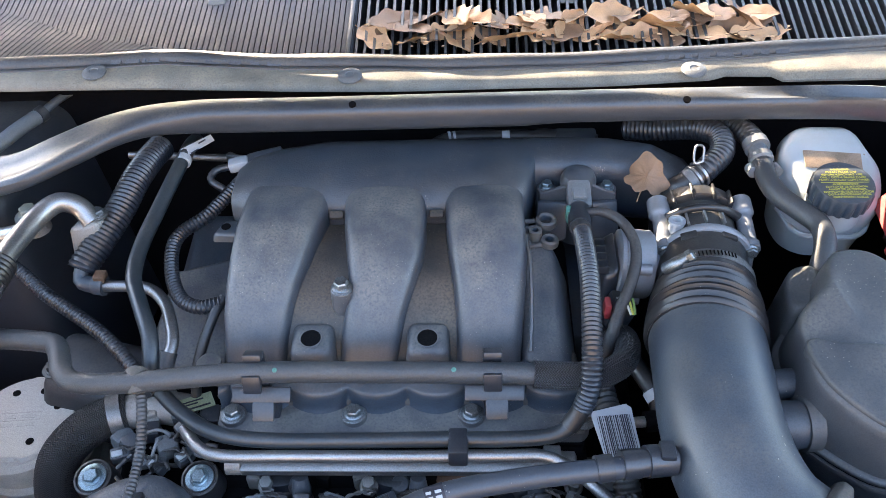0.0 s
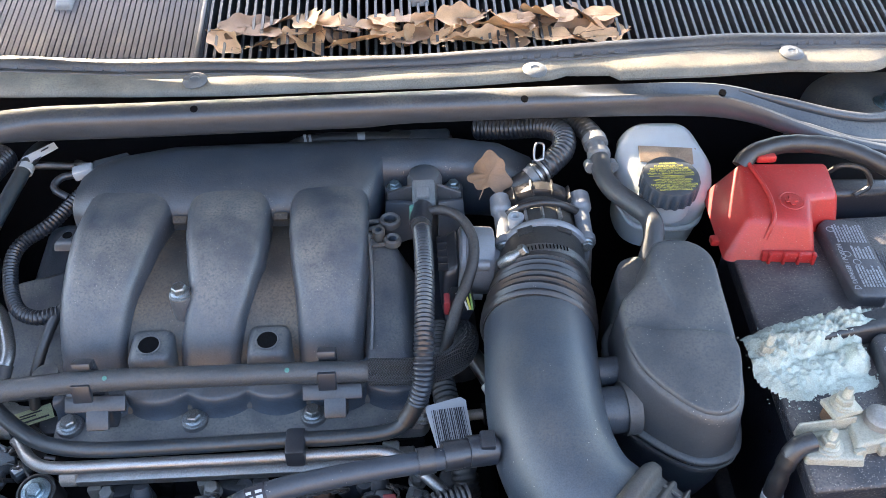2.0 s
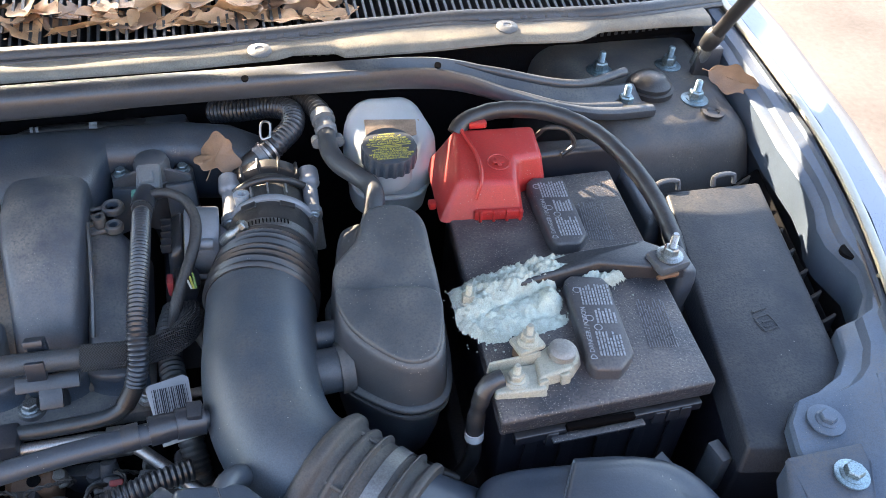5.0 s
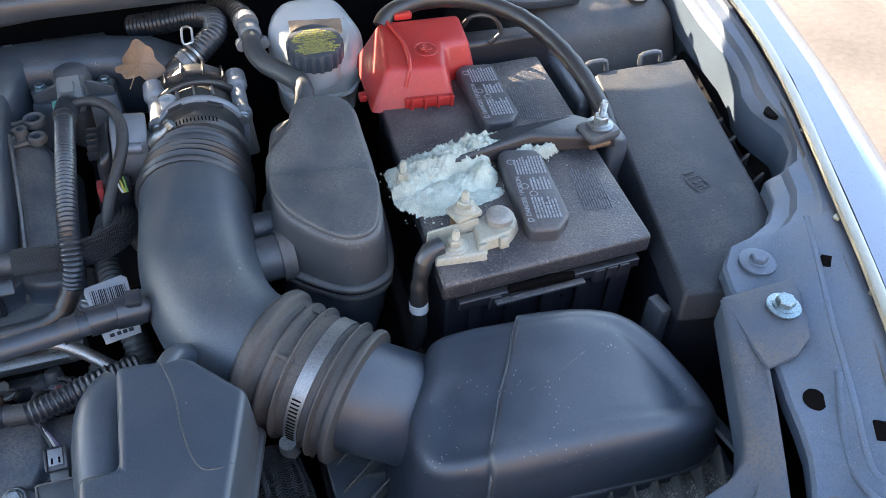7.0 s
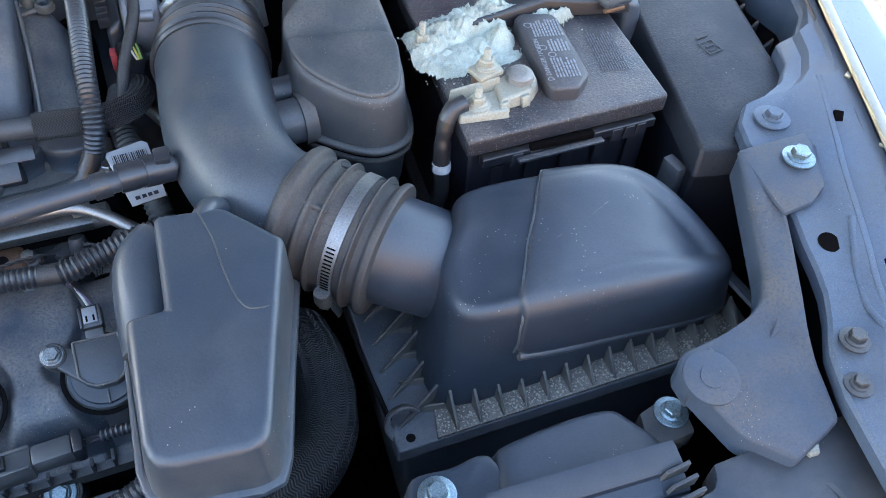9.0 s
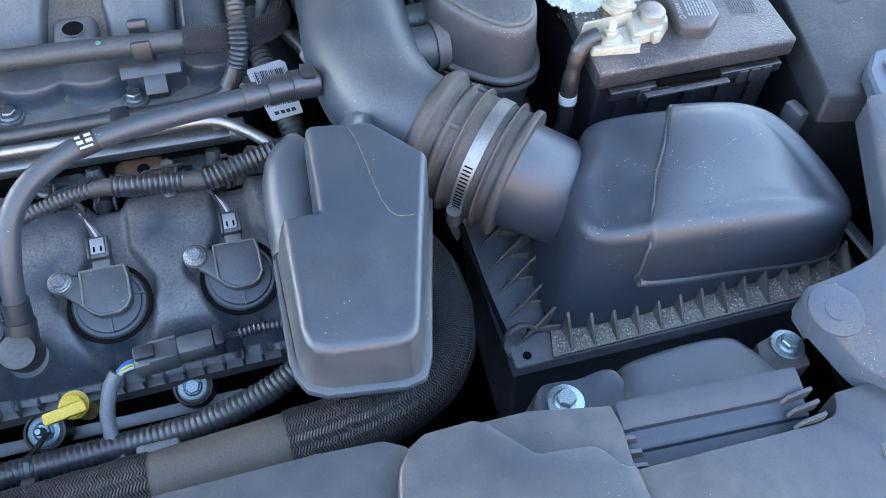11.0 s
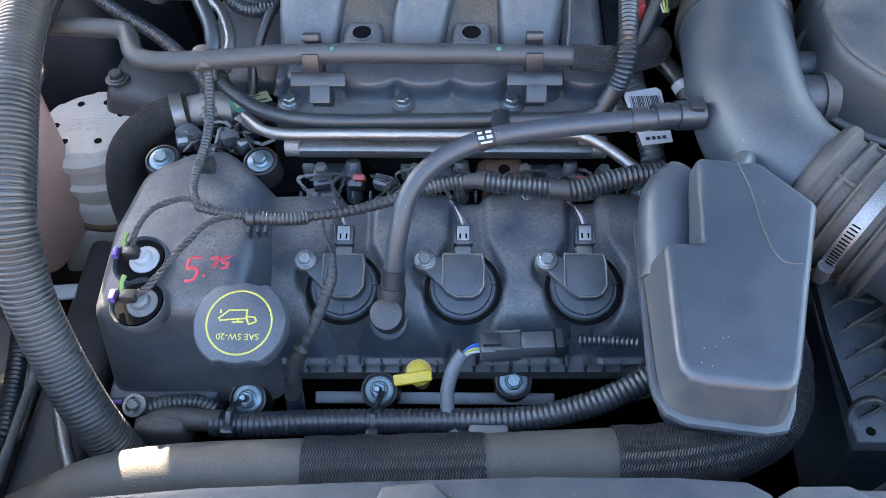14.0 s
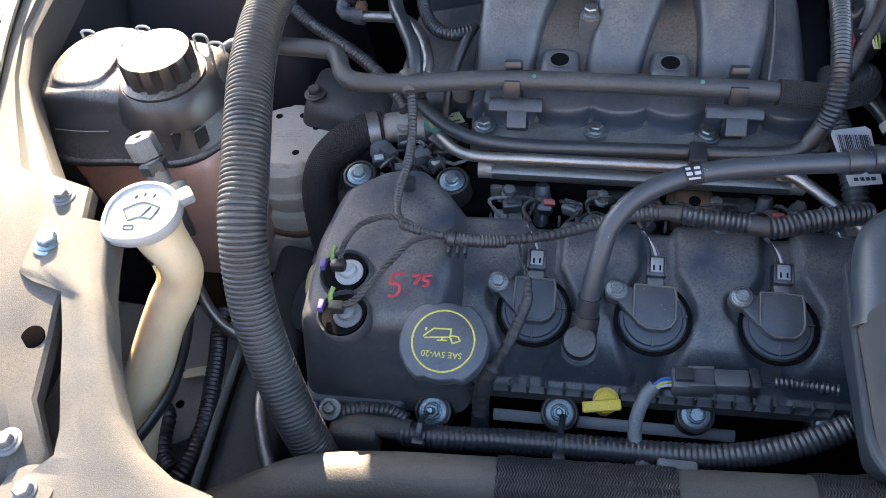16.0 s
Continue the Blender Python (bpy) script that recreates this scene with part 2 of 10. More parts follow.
# colour of flat pieces that stand in for the dark inside uncut holes
M = {
    # manifold plastic with less dust, darkened for the shade below the bonnet
    "plenum": material("bonnet_shaded_black_plastic", (0.032, 0.042, 0.056), 0.40, worn=0.5, patch=16, dust=0.16, dust_colour=(0.2, 0.175, 0.14), speck=0.5, bump=0.3, spread=0.45, spec=0.55),
    "intake": material("dusty_black_plastic", (0.046, 0.056, 0.072), 0.42, worn=0.4, patch=13, dust=0.8, dust_colour=(0.235, 0.212, 0.178), settle=0.42, speck=0.35, bump=0.25, spread=0.35, spec=0.7),
    "valley": material("grimy_black_plastic", (0.045, 0.042, 0.04), 0.55, dust=0.85, dust_colour=(0.20, 0.155, 0.11), speck=0.4, bump=0.35, grain=120),
    "cover": material("black_cover_plastic", (0.027, 0.043, 0.064), 0.38, worn=0.4, dust=0.36, dust_colour=(0.17, 0.15, 0.13), speck=0.25, bump=0.25, patch=9, spec=0.6, spread=0.4),
    "coverskin": material("dusty_cover_plastic", (0.028, 0.044, 0.065), 0.38, worn=0.5, dust=0.80, dust_colour=(0.24, 0.205, 0.17), speck=0.5, bump=0.3, patch=12, spec=0.75, spread=0.4, speck_scale=420.0),
    "airbox": material("dark_moulded_plastic", (0.028, 0.039, 0.056), 0.40, worn=0.45, dust=0.12, dust_colour=TAN, speck=0.45, bump=0.12, spec=0.6, speck_scale=300.0, speck_size=0.15, grit=0.4),
    "duct": material("grey_moulded_plastic", (0.025, 0.039, 0.058), 0.42, worn=0.6, dust=0.10, dust_colour=TAN, speck=0.15, bump=0.15, spec=0.65, speck_scale=300.0, speck_size=0.15, grit=0.4),
    "fuselid": material("matt_black_lid_plastic", (0.018, 0.022, 0.029), 0.44, dust=0.24, dust_colour=TAN, speck=0.1, bump=0.35, spec=0.28, patch=11, speck_scale=300.0, speck_size=0.15, grit=0.5),
    "pipe": material("dusty_grey_pipe_plastic", (0.045, 0.058, 0.074), 0.44, worn=0.4, patch=11, dust=0.28, dust_colour=TAN, speck=0.4, bump=0.15, spec=0.6, spread=0.3, speck_scale=300.0, speck_size=0.15),
    "resonator": material("dust_dulled_grey_plastic", (0.050, 0.056, 0.064), 0.5, worn=0.35, patch=9, dust=0.55, dust_colour=(0.185, 0.17, 0.148), speck=0.6, bump=0.18, spec=0.5, spread=0.22, speck_scale=330.0, speck_size=0.15, grit=0.55),
    "coupler": material("dusty_brown_rubber", (0.050, 0.050, 0.052), 0.6, dust=0.6, dust_colour=(0.185, 0.155, 0.125), bump=0.3, spread=0.3, grain=140, spec=0.35),
    "tower": material("dusty_strut_tower_paint", (0.045, 0.047, 0.052), 0.5, 0.05, dust=0.7, dust_colour=(0.20, 0.165, 0.125), bump=0.25, spread=0.4, patch=10, speck=0.4),
    # pale colour on upward faces paints the sun's glare as well as dust
    "dust_glare_top": material("black_plastic_dust_and_sun_glare", (0.030, 0.027, 0.029), 0.34, settle=0.5, dust=0.8, dust_colour=(0.34, 0.30, 0.24), speck=0.5, bump=0.12, patch=9, spread=0.3, grit=0.25),
    "palegrey": material("pale_grey_plastic", (0.391, 0.408, 0.425), 0.5, spread=0.2, dust=0.15, dust_colour=TAN, grit=0.3),
    "front_block_brown": material("added_brown_wall", (0.16, 0.125, 0.095), 0.9, spread=0.3, grain=8, patch=0.6, bump=0.2, spec=0.2),
    "galv": material("pale_primed_panel", (0.30, 0.29, 0.27), 0.5, 0.2, spread=0.3, grain=120, bump=0.15, dust=0.4, dust_colour=(0.2, 0.165, 0.12)),
    "grit": material("pale_grit", (0.10, 0.095, 0.09), 0.7, spread=0.9, grain=300, dust=0.7, dust_colour=(0.24, 0.22, 0.19), speck=2.0, bump=1.0, grit=1.6, speck_scale=420.0, speck_size=0.30),
    "apron": material("blue_black_front_plastic", (0.021, 0.030, 0.044), 0.46, dust=0.07, dust_colour=TAN, speck=0.1, bump=0.15, spec=0.45, grit=0.4, worn=0.5),
    "housing": material("pale_machined_casting", (0.25, 0.265, 0.29), 0.5, 0.3, spread=0.25, grain=260, bump=0.2, dust=0.2, dust_colour=(0.25, 0.22, 0.18), grit=0.25),
    "void": material("hole_shade", (0.006, 0.005, 0.005), 0.9, spec=0.0),
    "rust": material("rust_brown_casting", (0.16, 0.085, 0.05), 0.7, spread=0.4, grain=150, bump=0.4, dust=0.3, dust_colour=(0.12, 0.09, 0.07), grit=0.4),
    # lighter copy of the cast alloy; the mount's sunlight is in the colour
    "mountcast": material("sunlit_sand_cast_alloy", (0.52, 0.49, 0.44), 0.6, 0.15, spread=0.3, grain=300, bump=0.5, bump_scale=700, dust=0.3, dust_colour=(0.3, 0.26, 0.2), grit=0.4),
    "rubber": material("black_rubber", (0.021, 0.021, 0.023), 0.36, dust=0.20, dust_colour=TAN, speck=0.2, bump=0.2),
    "hose": material("dusty_rubber_hose", (0.045, 0.050, 0.056), 0.48, dust=0.38, dust_colour=(0.16, 0.135, 0.105), bump=0.35, bump_scale=900, grain=150),
    "line": material("smooth_black_hose", (0.018, 0.026, 0.033), 0.34, dust=0.25, dust_colour=TAN, bump=0.2, spec=0.7),
    "conduit": material("black_conduit", (0.021, 0.025, 0.033), 0.33, dust=0.25, dust_colour=TAN, bump=0.1, spec=0.7),
    "tape": material("black_cloth_tape", (0.031, 0.031, 0.034), 0.55, dust=0.35, dust_colour=TAN, bump=0.5, bump_scale=700),
    "braid": material("braided_sleeve", (0.062, 0.068, 0.080), 0.42, dust=0.25, dust_colour=TAN, bump=1.0, weave=165.0),
    "knit": material("knitted_hose_cover", (0.045, 0.045, 0.048), 0.6, dust=0.25, dust_colour=TAN, bump=0.8, weave=190.0),
    "wrap": material("grey_brown_hose_wrap", (0.085, 0.077, 0.066), 0.6, dust=0.4, dust_colour=(0.16, 0.13, 0.10), bump=0.4, spread=0.3),
    "steel": material("zinc_plated_steel", (0.270, 0.292, 0.300), 0.42, 0.9, spread=0.4, grain=300, bump=0.15, grit=1.0),
    "bluezinc": material("blue_zinc_plating", (0.240, 0.315, 0.345), 0.42, 0.9, spread=0.35, grain=300, bump=0.15, grit=1.0),
    "band": material("dull_steel_band", (0.25, 0.255, 0.26), 0.45, 0.9, spread=0.5, grain=220, bump=0.15, dust=0.45, dust_colour=TAN),
    "tube": material("bright_aluminium_tube", (0.340, 0.340, 0.340), 0.40, 0.9, spread=0.25, grain=200, bump=0.15, dust=0.15),
    "cast": material("cast_aluminium", (0.306, 0.297, 0.284), 0.55, 0.7, spread=0.3, grain=350, bump=0.6, bump_scale=700, dust=0.4, dust_colour=(0.22, 0.19, 0.165), grit=0.35),
    "bar": material("grey_painted_bar", (0.036, 0.042, 0.052), 0.36, 0.1, dust=0.36, dust_colour=(0.32, 0.285, 0.225), settle=0.5, bump=0.1, spread=0.4, spec=0.7),
    "paint": material("silver_blue_paint", (0.187, 0.225, 0.281), 0.3, 0.45, spread=0.08, grain=900, bump=0.03, coat=0.8, dust=0.12, dust_colour=(0.3, 0.26, 0.2), grit=0.1),
    "inner": material("inner_body_paint", (0.086, 0.116, 0.158), 0.45, 0.2, spread=0.3, grain=200, bump=0.15, dust=0.38, dust_colour=(0.17, 0.14, 0.105), speck=0.25, spec=0.3, grit=0.45),
    "liplight": material("sealed_lip_sun_sheen", (0.31, 0.295, 0.235), 0.35, 0.5, spread=0.25, grain=120, bump=0.15, coat=0.3, grit=0.2),
    # body paint darkened for its shade; dark fittings share it
    "darkbody": material("shaded_paint_and_dark_fittings", (0.034, 0.038, 0.046), 0.45, 0.1, dust=0.35, dust_colour=TAN, bump=0.15, spread=0.35),
    # near-black: deep shade of gaps and holes put into colour, plus black parts
    "black": material("near_black_shade_and_parts", (0.004, 0.004, 0.005), 0.8, spec=0.06, dust=0.03, dust_colour=TAN, bump=0.3),
    "cowl": material("cowl_panel", (0.18, 0.168, 0.145), 0.6, dust=0.6, dust_colour=(0.40, 0.345, 0.255), bump=0.25, spread=0.4, patch=12, spec=0.3),
    "seal": material("rubber_weatherstrip", (0.035, 0.039, 0.046), 0.42, dust=0.45, dust_colour=(0.20, 0.17, 0.13), bump=0.5, spread=0.5, grain=80),
    "foam": material("torn_grey_foam", (0.075, 0.083, 0.098), 0.8, spread=0.4, bump=0.5, grit=0.6),
    "grille": material("cowl_grille_plastic", (0.025, 0.029, 0.034), 0.42, dust=0.25, dust_colour=(0.2, 0.18, 0.15), bump=0.15),
    # grille plastic darkened and dulled to carry the shade on the ribbed panel
    "ribbing": material("ribbed_cowl_plastic_shaded", (0.014, 0.019, 0.028), 0.54, dust=0.06, dust_colour=(0.16, 0.15, 0.135), bump=0.2, spec=0.3),
    # support and rail copy for the sunny side: tan dirt, tone set for sun
    "grained": material("sunny_side_tan_grey_copy", (0.094, 0.094, 0.092), 0.6, dust=0.6, dust_colour=(0.195, 0.168, 0.122), bump=0.3, bump_scale=1300, spread=0.3, patch=9, spec=0.22, grit=0.6),
    "convolute": material("greyed_convoluted_plastic", (0.036, 0.038, 0.042), 0.38, dust=0.45, dust_colour=(0.16, 0.14, 0.115), bump=0.1, spec=0.6, spread=0.3),
    "wornedge": material("worn_pale_plastic_edge", (0.085, 0.098, 0.115), 0.5, spread=0.5, grain=200, bump=0.3, grit=0.8),
    "red": material("red_plastic", (0.425, 0.021, 0.019), 0.42, dust=0.22, dust_colour=(0.36, 0.17, 0.13), speck=0.7, bump=0.12, spread=0.15),
    "redpart": material("faded_red_plastic", (0.30, 0.035, 0.04), 0.45, dust=0.2),
    "tank": material("clouded_white_plastic", (0.41, 0.44, 0.45), 0.4, subsurface=0.3, spread=0.2, bump=0.08, dust=0.25, dust_colour=(0.38, 0.31, 0.22), grit=0.1),
    "ivory": material("yellowed_plastic", (0.80, 0.66, 0.44), 0.42, subsurface=0.8, depth=1.4, spread=0.2, bump=0.08, dust=0.25, dust_colour=(0.40, 0.31, 0.2), grit=0.15),
    "pink": material("coolant_tinted_plastic", (0.46, 0.27, 0.22), 0.4, subsurface=0.3, spread=0.15, bump=0.05, dust=0.2),
    "orange": material("rusty_fluid_stain", (0.27, 0.19, 0.13), 0.5, spread=0.5, grain=120, patch=30),
    "battery": material("gritty_battery_plastic", (0.024, 0.025, 0.032), 0.42, dust=0.7, dust_colour=(0.20, 0.165, 0.145), speck=1.1, bump=0.8, grain=260, patch=12, grit=1.2, speck_scale=560.0, speck_size=0.24),
    "batside": material("battery_case_plastic", (0.011, 0.012, 0.017), 0.33, dust=0.25, dust_colour=TAN, bump=0.25, spread=0.5),
    "label": material("dark_warning_label", (0.045, 0.045, 0.052), 0.45, spread=0.3, dust=0.3, dust_colour=(0.22, 0.19, 0.17), speck=0.6),
    "print": material("pale_print", (0.27, 0.28, 0.30), 0.6, spread=0.4, grain=400, grit=1.2),
    "faded": material("faded_print", (0.15, 0.15, 0.165), 0.6, spread=0.6, grain=300, grit=1.4),
    "paper": material("white_paper_label", (0.422, 0.435, 0.449), 0.6, spread=0.15, grain=200, grit=0.1),
    "ink": material("black_ink", (0.02, 0.02, 0.03), 0.6),
    "green_label": material("pale_green_label", (0.36, 0.38, 0.23), 0.6, spread=0.15),
    "teal": material("teal_plastic", (0.07, 0.22, 0.18), 0.5),
    "yellow": material("yellow_plastic", (0.560, 0.384, 0.028), 0.4, spread=0.18, dust=0.15),
    "yellowink": material("yellow_print", (0.468, 0.433, 0.076), 0.6, spread=0.3, grain=400),
    "redink": material("red_paint_marker", (0.50, 0.04, 0.06), 0.5, spread=0.3, grain=400),
    "violet": material("violet_plastic", (0.12, 0.08, 0.30), 0.5),
    "greenwire": material("yellow_green_wire", (0.16, 0.26, 0.06), 0.5),
    "bluewire": material("blue_wire", (0.04, 0.15, 0.42), 0.5),
    "whitewire": material("white_wire", (0.45, 0.45, 0.41), 0.5, grit=0.15),
    "leadwire": material("violet_grey_wire", (0.10, 0.075, 0.12), 0.45, grit=0.2),
    "grey": material("grey_plastic", (0.13, 0.14, 0.15), 0.45, dust=0.3, dust_colour=TAN, spread=0.35),
    "lead": material("tarnished_lead", (0.33, 0.32, 0.265), 0.55, 0.25, spread=0.5, grain=180, bump=0.5, dust=0.6, dust_colour=(0.39, 0.375, 0.29), grit=0.6),
    "crust": material("pale_blue_corrosion", (0.41, 0.44, 0.375), 0.9, spread=0.5, grain=160, patch=22, bump=0.8, bump_scale=350, subsurface=0.1, grit=0.5),
    "brass": material("brown_rusted_part", (0.18, 0.10, 0.06), 0.6, 0.3, spread=0.4, bump=0.4),
    "leaf": material("dry_brown_leaf", (0.50, 0.30, 0.16), 0.5, spread=0.7, grain=90, patch=25, bump=0.4, grit=0.25),
    "leafdark": material("dull_brown_leaf", (0.22, 0.125, 0.07), 0.55, spread=0.5, grain=90, patch=25, bump=0.4, grit=0.3),
    "ground": material("pale_gravel_asphalt", (0.115, 0.10, 0.09), 0.9, spread=0.6, grain=45, patch=1.5, bump=1.0, bump_scale=90, spec=0.2),
    "support": material("textured_support_plastic", (0.056, 0.074, 0.102), 0.55, dust=0.55, dust_colour=(0.185, 0.14, 0.09), bump=0.18, bump_scale=800, spread=0.35, speck=0.2, spec=0.25, grit=0.35),
    "glass": material("windscreen_glass", (0.03, 0.035, 0.04), 0.05, spread=0.0, bump=0.0, grit=0.0),
}


# ---- builders ----
ORIGIN = {}


def thing(name, label, category, at=(0, 0, 0), group="", kind=""):
    ob = new(name)
    ob.empty_display_size = 0.02
    ob.location = at
    ORIGIN[ob.name] = Vector(at)
    return tagged(ob, label, category, group, kind)


def part(name, bm, mat, parent=None, label="", sharp=38, uv=None):
    """Link a bmesh, given in world places, as one mesh under a thing or a part."""
    at = ORIGIN[parent.name] if parent else Vector((0, 0, 0))
    bmesh.ops.recalc_face_normals(bm, faces=bm.faces)
    me = bpy.data.meshes.new(name)
    bm.to_mesh(me)
    bm.free()
    me.transform(Matrix.Translation(-at))
    me.polygons.foreach_set("use_smooth", [True] * len(me.polygons))
    me.set_sharp_from_angle(angle=radians(sharp))
    me.materials.append(M[mat] if isinstance(mat, str) else mat)
    ob = new(name, me)
    if parent:
        ob.parent = parent
    ORIGIN[ob.name] = at
    if label:
        tagged(ob, label)
    return ob


def solid(name, bm, mat, label, category, kind="", group="", sharp=38):
    """A thing that is one mesh, with its origin at its foot."""
    ob = part(name, bm, mat, None, label, sharp)
    return tagged(ob, label, category, group, kind)


def spline(points, step):
    """Even steps along a smooth line through the points."""
    p = [Vector(q) for q in points]
    if len(p) == 2:
        raw = [p[0].lerp(p[1], i / 8) for i in range(9)]
    else:
        p = [p[0] * 2 - p[1], *p, p[-1] * 2 - p[-2]]
        raw = []
        for i in range(1, len(p) - 2):
            a, b, c, d = p[i - 1:i + 3]
            for k in range(12):
                u = k / 12
                raw.append(0.5 * (2 * b + (c - a) * u + (2 * a - 5 * b + 4 * c - d) * u * u + (3 * b - a - 3 * c + d) * u ** 3))
        raw.append(p[-2])
    run = [0.0]
    for a, b in zip(raw, raw[1:]):
        run.append(run[-1] + (b - a).length)
    count = max(2, int(run[-1] / step))
    out, j = [], 0
    for i in range(count + 1):
        s = run[-1] * i / count
        while j < len(run) - 2 and run[j + 1] < s:
            j += 1
        u = (s - run[j]) / max(1e-9, run[j + 1] - run[j])
        out.append(raw[j].lerp(raw[j + 1], u))
    return out, run[-1]


def sweep(points, radius, seg=14, step=0.005, squash=1.0, caps=True, bm=None):
    """A round (or squashed) body along a smooth line. radius: metres, or a function of the metres run and the share of the way."""
    line, length = spline(points, step)
    bm = bm or bmesh.new()
    uvs = bm.loops.layers.uv.verify()
    tangent = (line[1] - line[0]).normalized()
    side = tangent.cross(Vector((0, 0, 1)))
    if side.length < 0.1:
        side = tangent.cross(Vector((0, 1, 0)))
    side.normalize()
    rings = []
    for i, c in enumerate(line):
        t = (line[min(i + 1, len(line) - 1)] - line[max(i - 1, 0)]).normalized()
        side = (side - t * side.dot(t)).normalized()
        up = side.cross(t)
        f = i / (len(line) - 1)
        r = radius(f * length, f) if callable(radius) else radius
        rings.append([bm.verts.new(c + side * (r * math.cos(a)) + up * (r * squash * math.sin(a)))
                      for a in (2 * math.pi * k / seg for k in range(seg))])
    for i, (a, b) in enumerate(zip(rings, rings[1:])):
        for k in range(seg):
            face = bm.faces.new((a[k], a[(k + 1) % seg], b[(k + 1) % seg], b[k]))
            for loop, (uu, vv) in zip(face.loops, ((0, k), (0, k + 1), (1, k + 1), (1, k))):
                loop[uvs].uv = ((i + uu) * length / len(line) * 1.0, vv * 0.1 / seg)
    if caps:
        bm.faces.new(rings[0][::-1])
        bm.faces.new(rings[-1])
    return bm


def strokes(runs, m, r, mat, parent, name, label=""):
    """Drawn lines: straight strokes through the points of each run, on a face at the pose m."""
    bm = bmesh.new()
    for run in runs:
        for a, b in zip(run, run[1:]):
            way = (Vector(b) - Vector(a)).normalized() * r * 0.5
            sweep([m @ (Vector((*a, 0)) - Vector((way.x, way.y, 0))), m @ (Vector((*b, 0)) + Vector((way.x, way.y, 0)))], r, 8, 0.01, 0.35, True, bm)
    return part(name, bm, mat, parent, label)


def ribbed(r, pitch, depth):
    """Radius of a corrugated hose."""
    return lambda s, f: r - depth * (0.5 + 0.5 * math.cos(2 * math.pi * s / pitch)) ** 1.5


def twisted(points, r, strands=3, pitch=0.016):
    """Wires twisted round each other along a line, with loose slack, as one mesh."""
    bm = bmesh.new()
    line, _ = spline(points, 0.0016)
    for k in range(strands):
        path = []
        for i, c in enumerate(line):
            t = (line[min(i + 1, len(line) - 1)] - line[max(i - 1, 0)]).normalized()
            n1 = t.cross(Vector((0.31, 0.17, 0.93))).normalized()
            a = 2 * math.pi * (i * 0.0016 / pitch + k / strands)
            path.append(c + (n1 * math.cos(a) + t.cross(n1) * math.sin(a)) * r * (0.52 + 0.10 * math.sin(i * 0.21 + k)))
        sweep(path, r * 0.50, 6, 0.0016, 1.0, True, bm)
    return bm


def corrugated(points, r, pitch=0.0045, depth=0.0016, seg=14):
    return sweep(points, ribbed(r, pitch, depth), seg, pitch / 4)


def turned(profile, seg=24, m=None, bm=None):
    """A turned body from (radius, height) pairs, closed at both ends, at the pose m."""
    bm = bm or bmesh.new()
    m = m or Matrix()
    rings = [[bm.verts.new(m @ Vector((r * math.cos(a), r * math.sin(a), z))) for a in (2 * math.pi * k / seg for k in range(seg))] for r, z in profile]
    for a, b in zip(rings, rings[1:]):
        for k in range(seg):
            bm.faces.new((a[k], a[(k + 1) % seg], b[(k + 1) % seg], b[k]))
    bm.faces.new(rings[0][::-1])
    bm.faces.new(rings[-1])
    return bm


def aim(at, way, roll=0):
    """A pose whose z axis points along way."""
    return Matrix.Translation(at) @ Vector(way).to_track_quat("Z", "Y").to_matrix().to_4x4() @ pose(0, 0, 0, 0, 0, roll)


def hull(bottom, top, bevel=0.004, segs=3, bottom_too=False, bm=None):
    """A solid between two rings of as many corners, its top and upright edges rounded."""
    b2 = bmesh.new()
    lo = [b2.verts.new(p) for p in bottom]
    hi = [b2.verts.new(p) for p in top]
    n = len(lo)
    for k in range(n):
        b2.faces.new((lo[k], lo[(k + 1) % n], hi[(k + 1) % n], hi[k]))
    b2.faces.new(lo[::-1])
    b2.faces.new(hi)
    bmesh.ops.recalc_face_normals(b2, faces=b2.faces)
    if bevel:
        low = set(lo)
        edges = [e for e in b2.edges if bottom_too or not (e.verts[0] in low and e.verts[1] in low)]
        bmesh.ops.bevel(b2, geom=edges, offset=bevel, segments=segs, affect="EDGES", profile=0.5, clamp_overlap=True)
    return joined(bm, b2)


def closed_line(points, per):
    """A smooth closed line through the points, with as many steps between each two."""
    p = [Vector(q) for q in points]
    out = []
    for i in range(len(p)):
        a, b, c, d = (p[(i + k) % len(p)] for k in (-1, 0, 1, 2))
        for k in range(per):
            u = k / per
            out.append(0.5 * (2 * b + (c - a) * u + (2 * a - 5 * b + 4 * c - d) * u * u + (3 * b - a - 3 * c + d) * u ** 3))
    return out


def moulded(rings, per=6, crown=0.0, bm=None):
    """A moulded body through closed smooth outlines of as many corners, bottom first, with a gently crowned top."""
    bm = bm or bmesh.new()
    lines = [closed_line(r, per) for r in rings]
    top = lines[-1]
    mid = sum(top, Vector()) / len(top)
    for k in (0.8, 0.5, 0.2):
        lines.append([mid.lerp(p, k) + Vector((0, 0, crown * (1 - k * k))) for p in top])
    loops = [[bm.verts.new(p) for p in line] for line in lines]
    n = len(top)
    for a, b in zip(loops, loops[1:]):
        for k in range(n):
            bm.faces.new((a[k], a[(k + 1) % n], b[(k + 1) % n], b[k]))
    bm.faces.new(loops[0][::-1])
    bm.faces.new(loops[-1])
    return bm


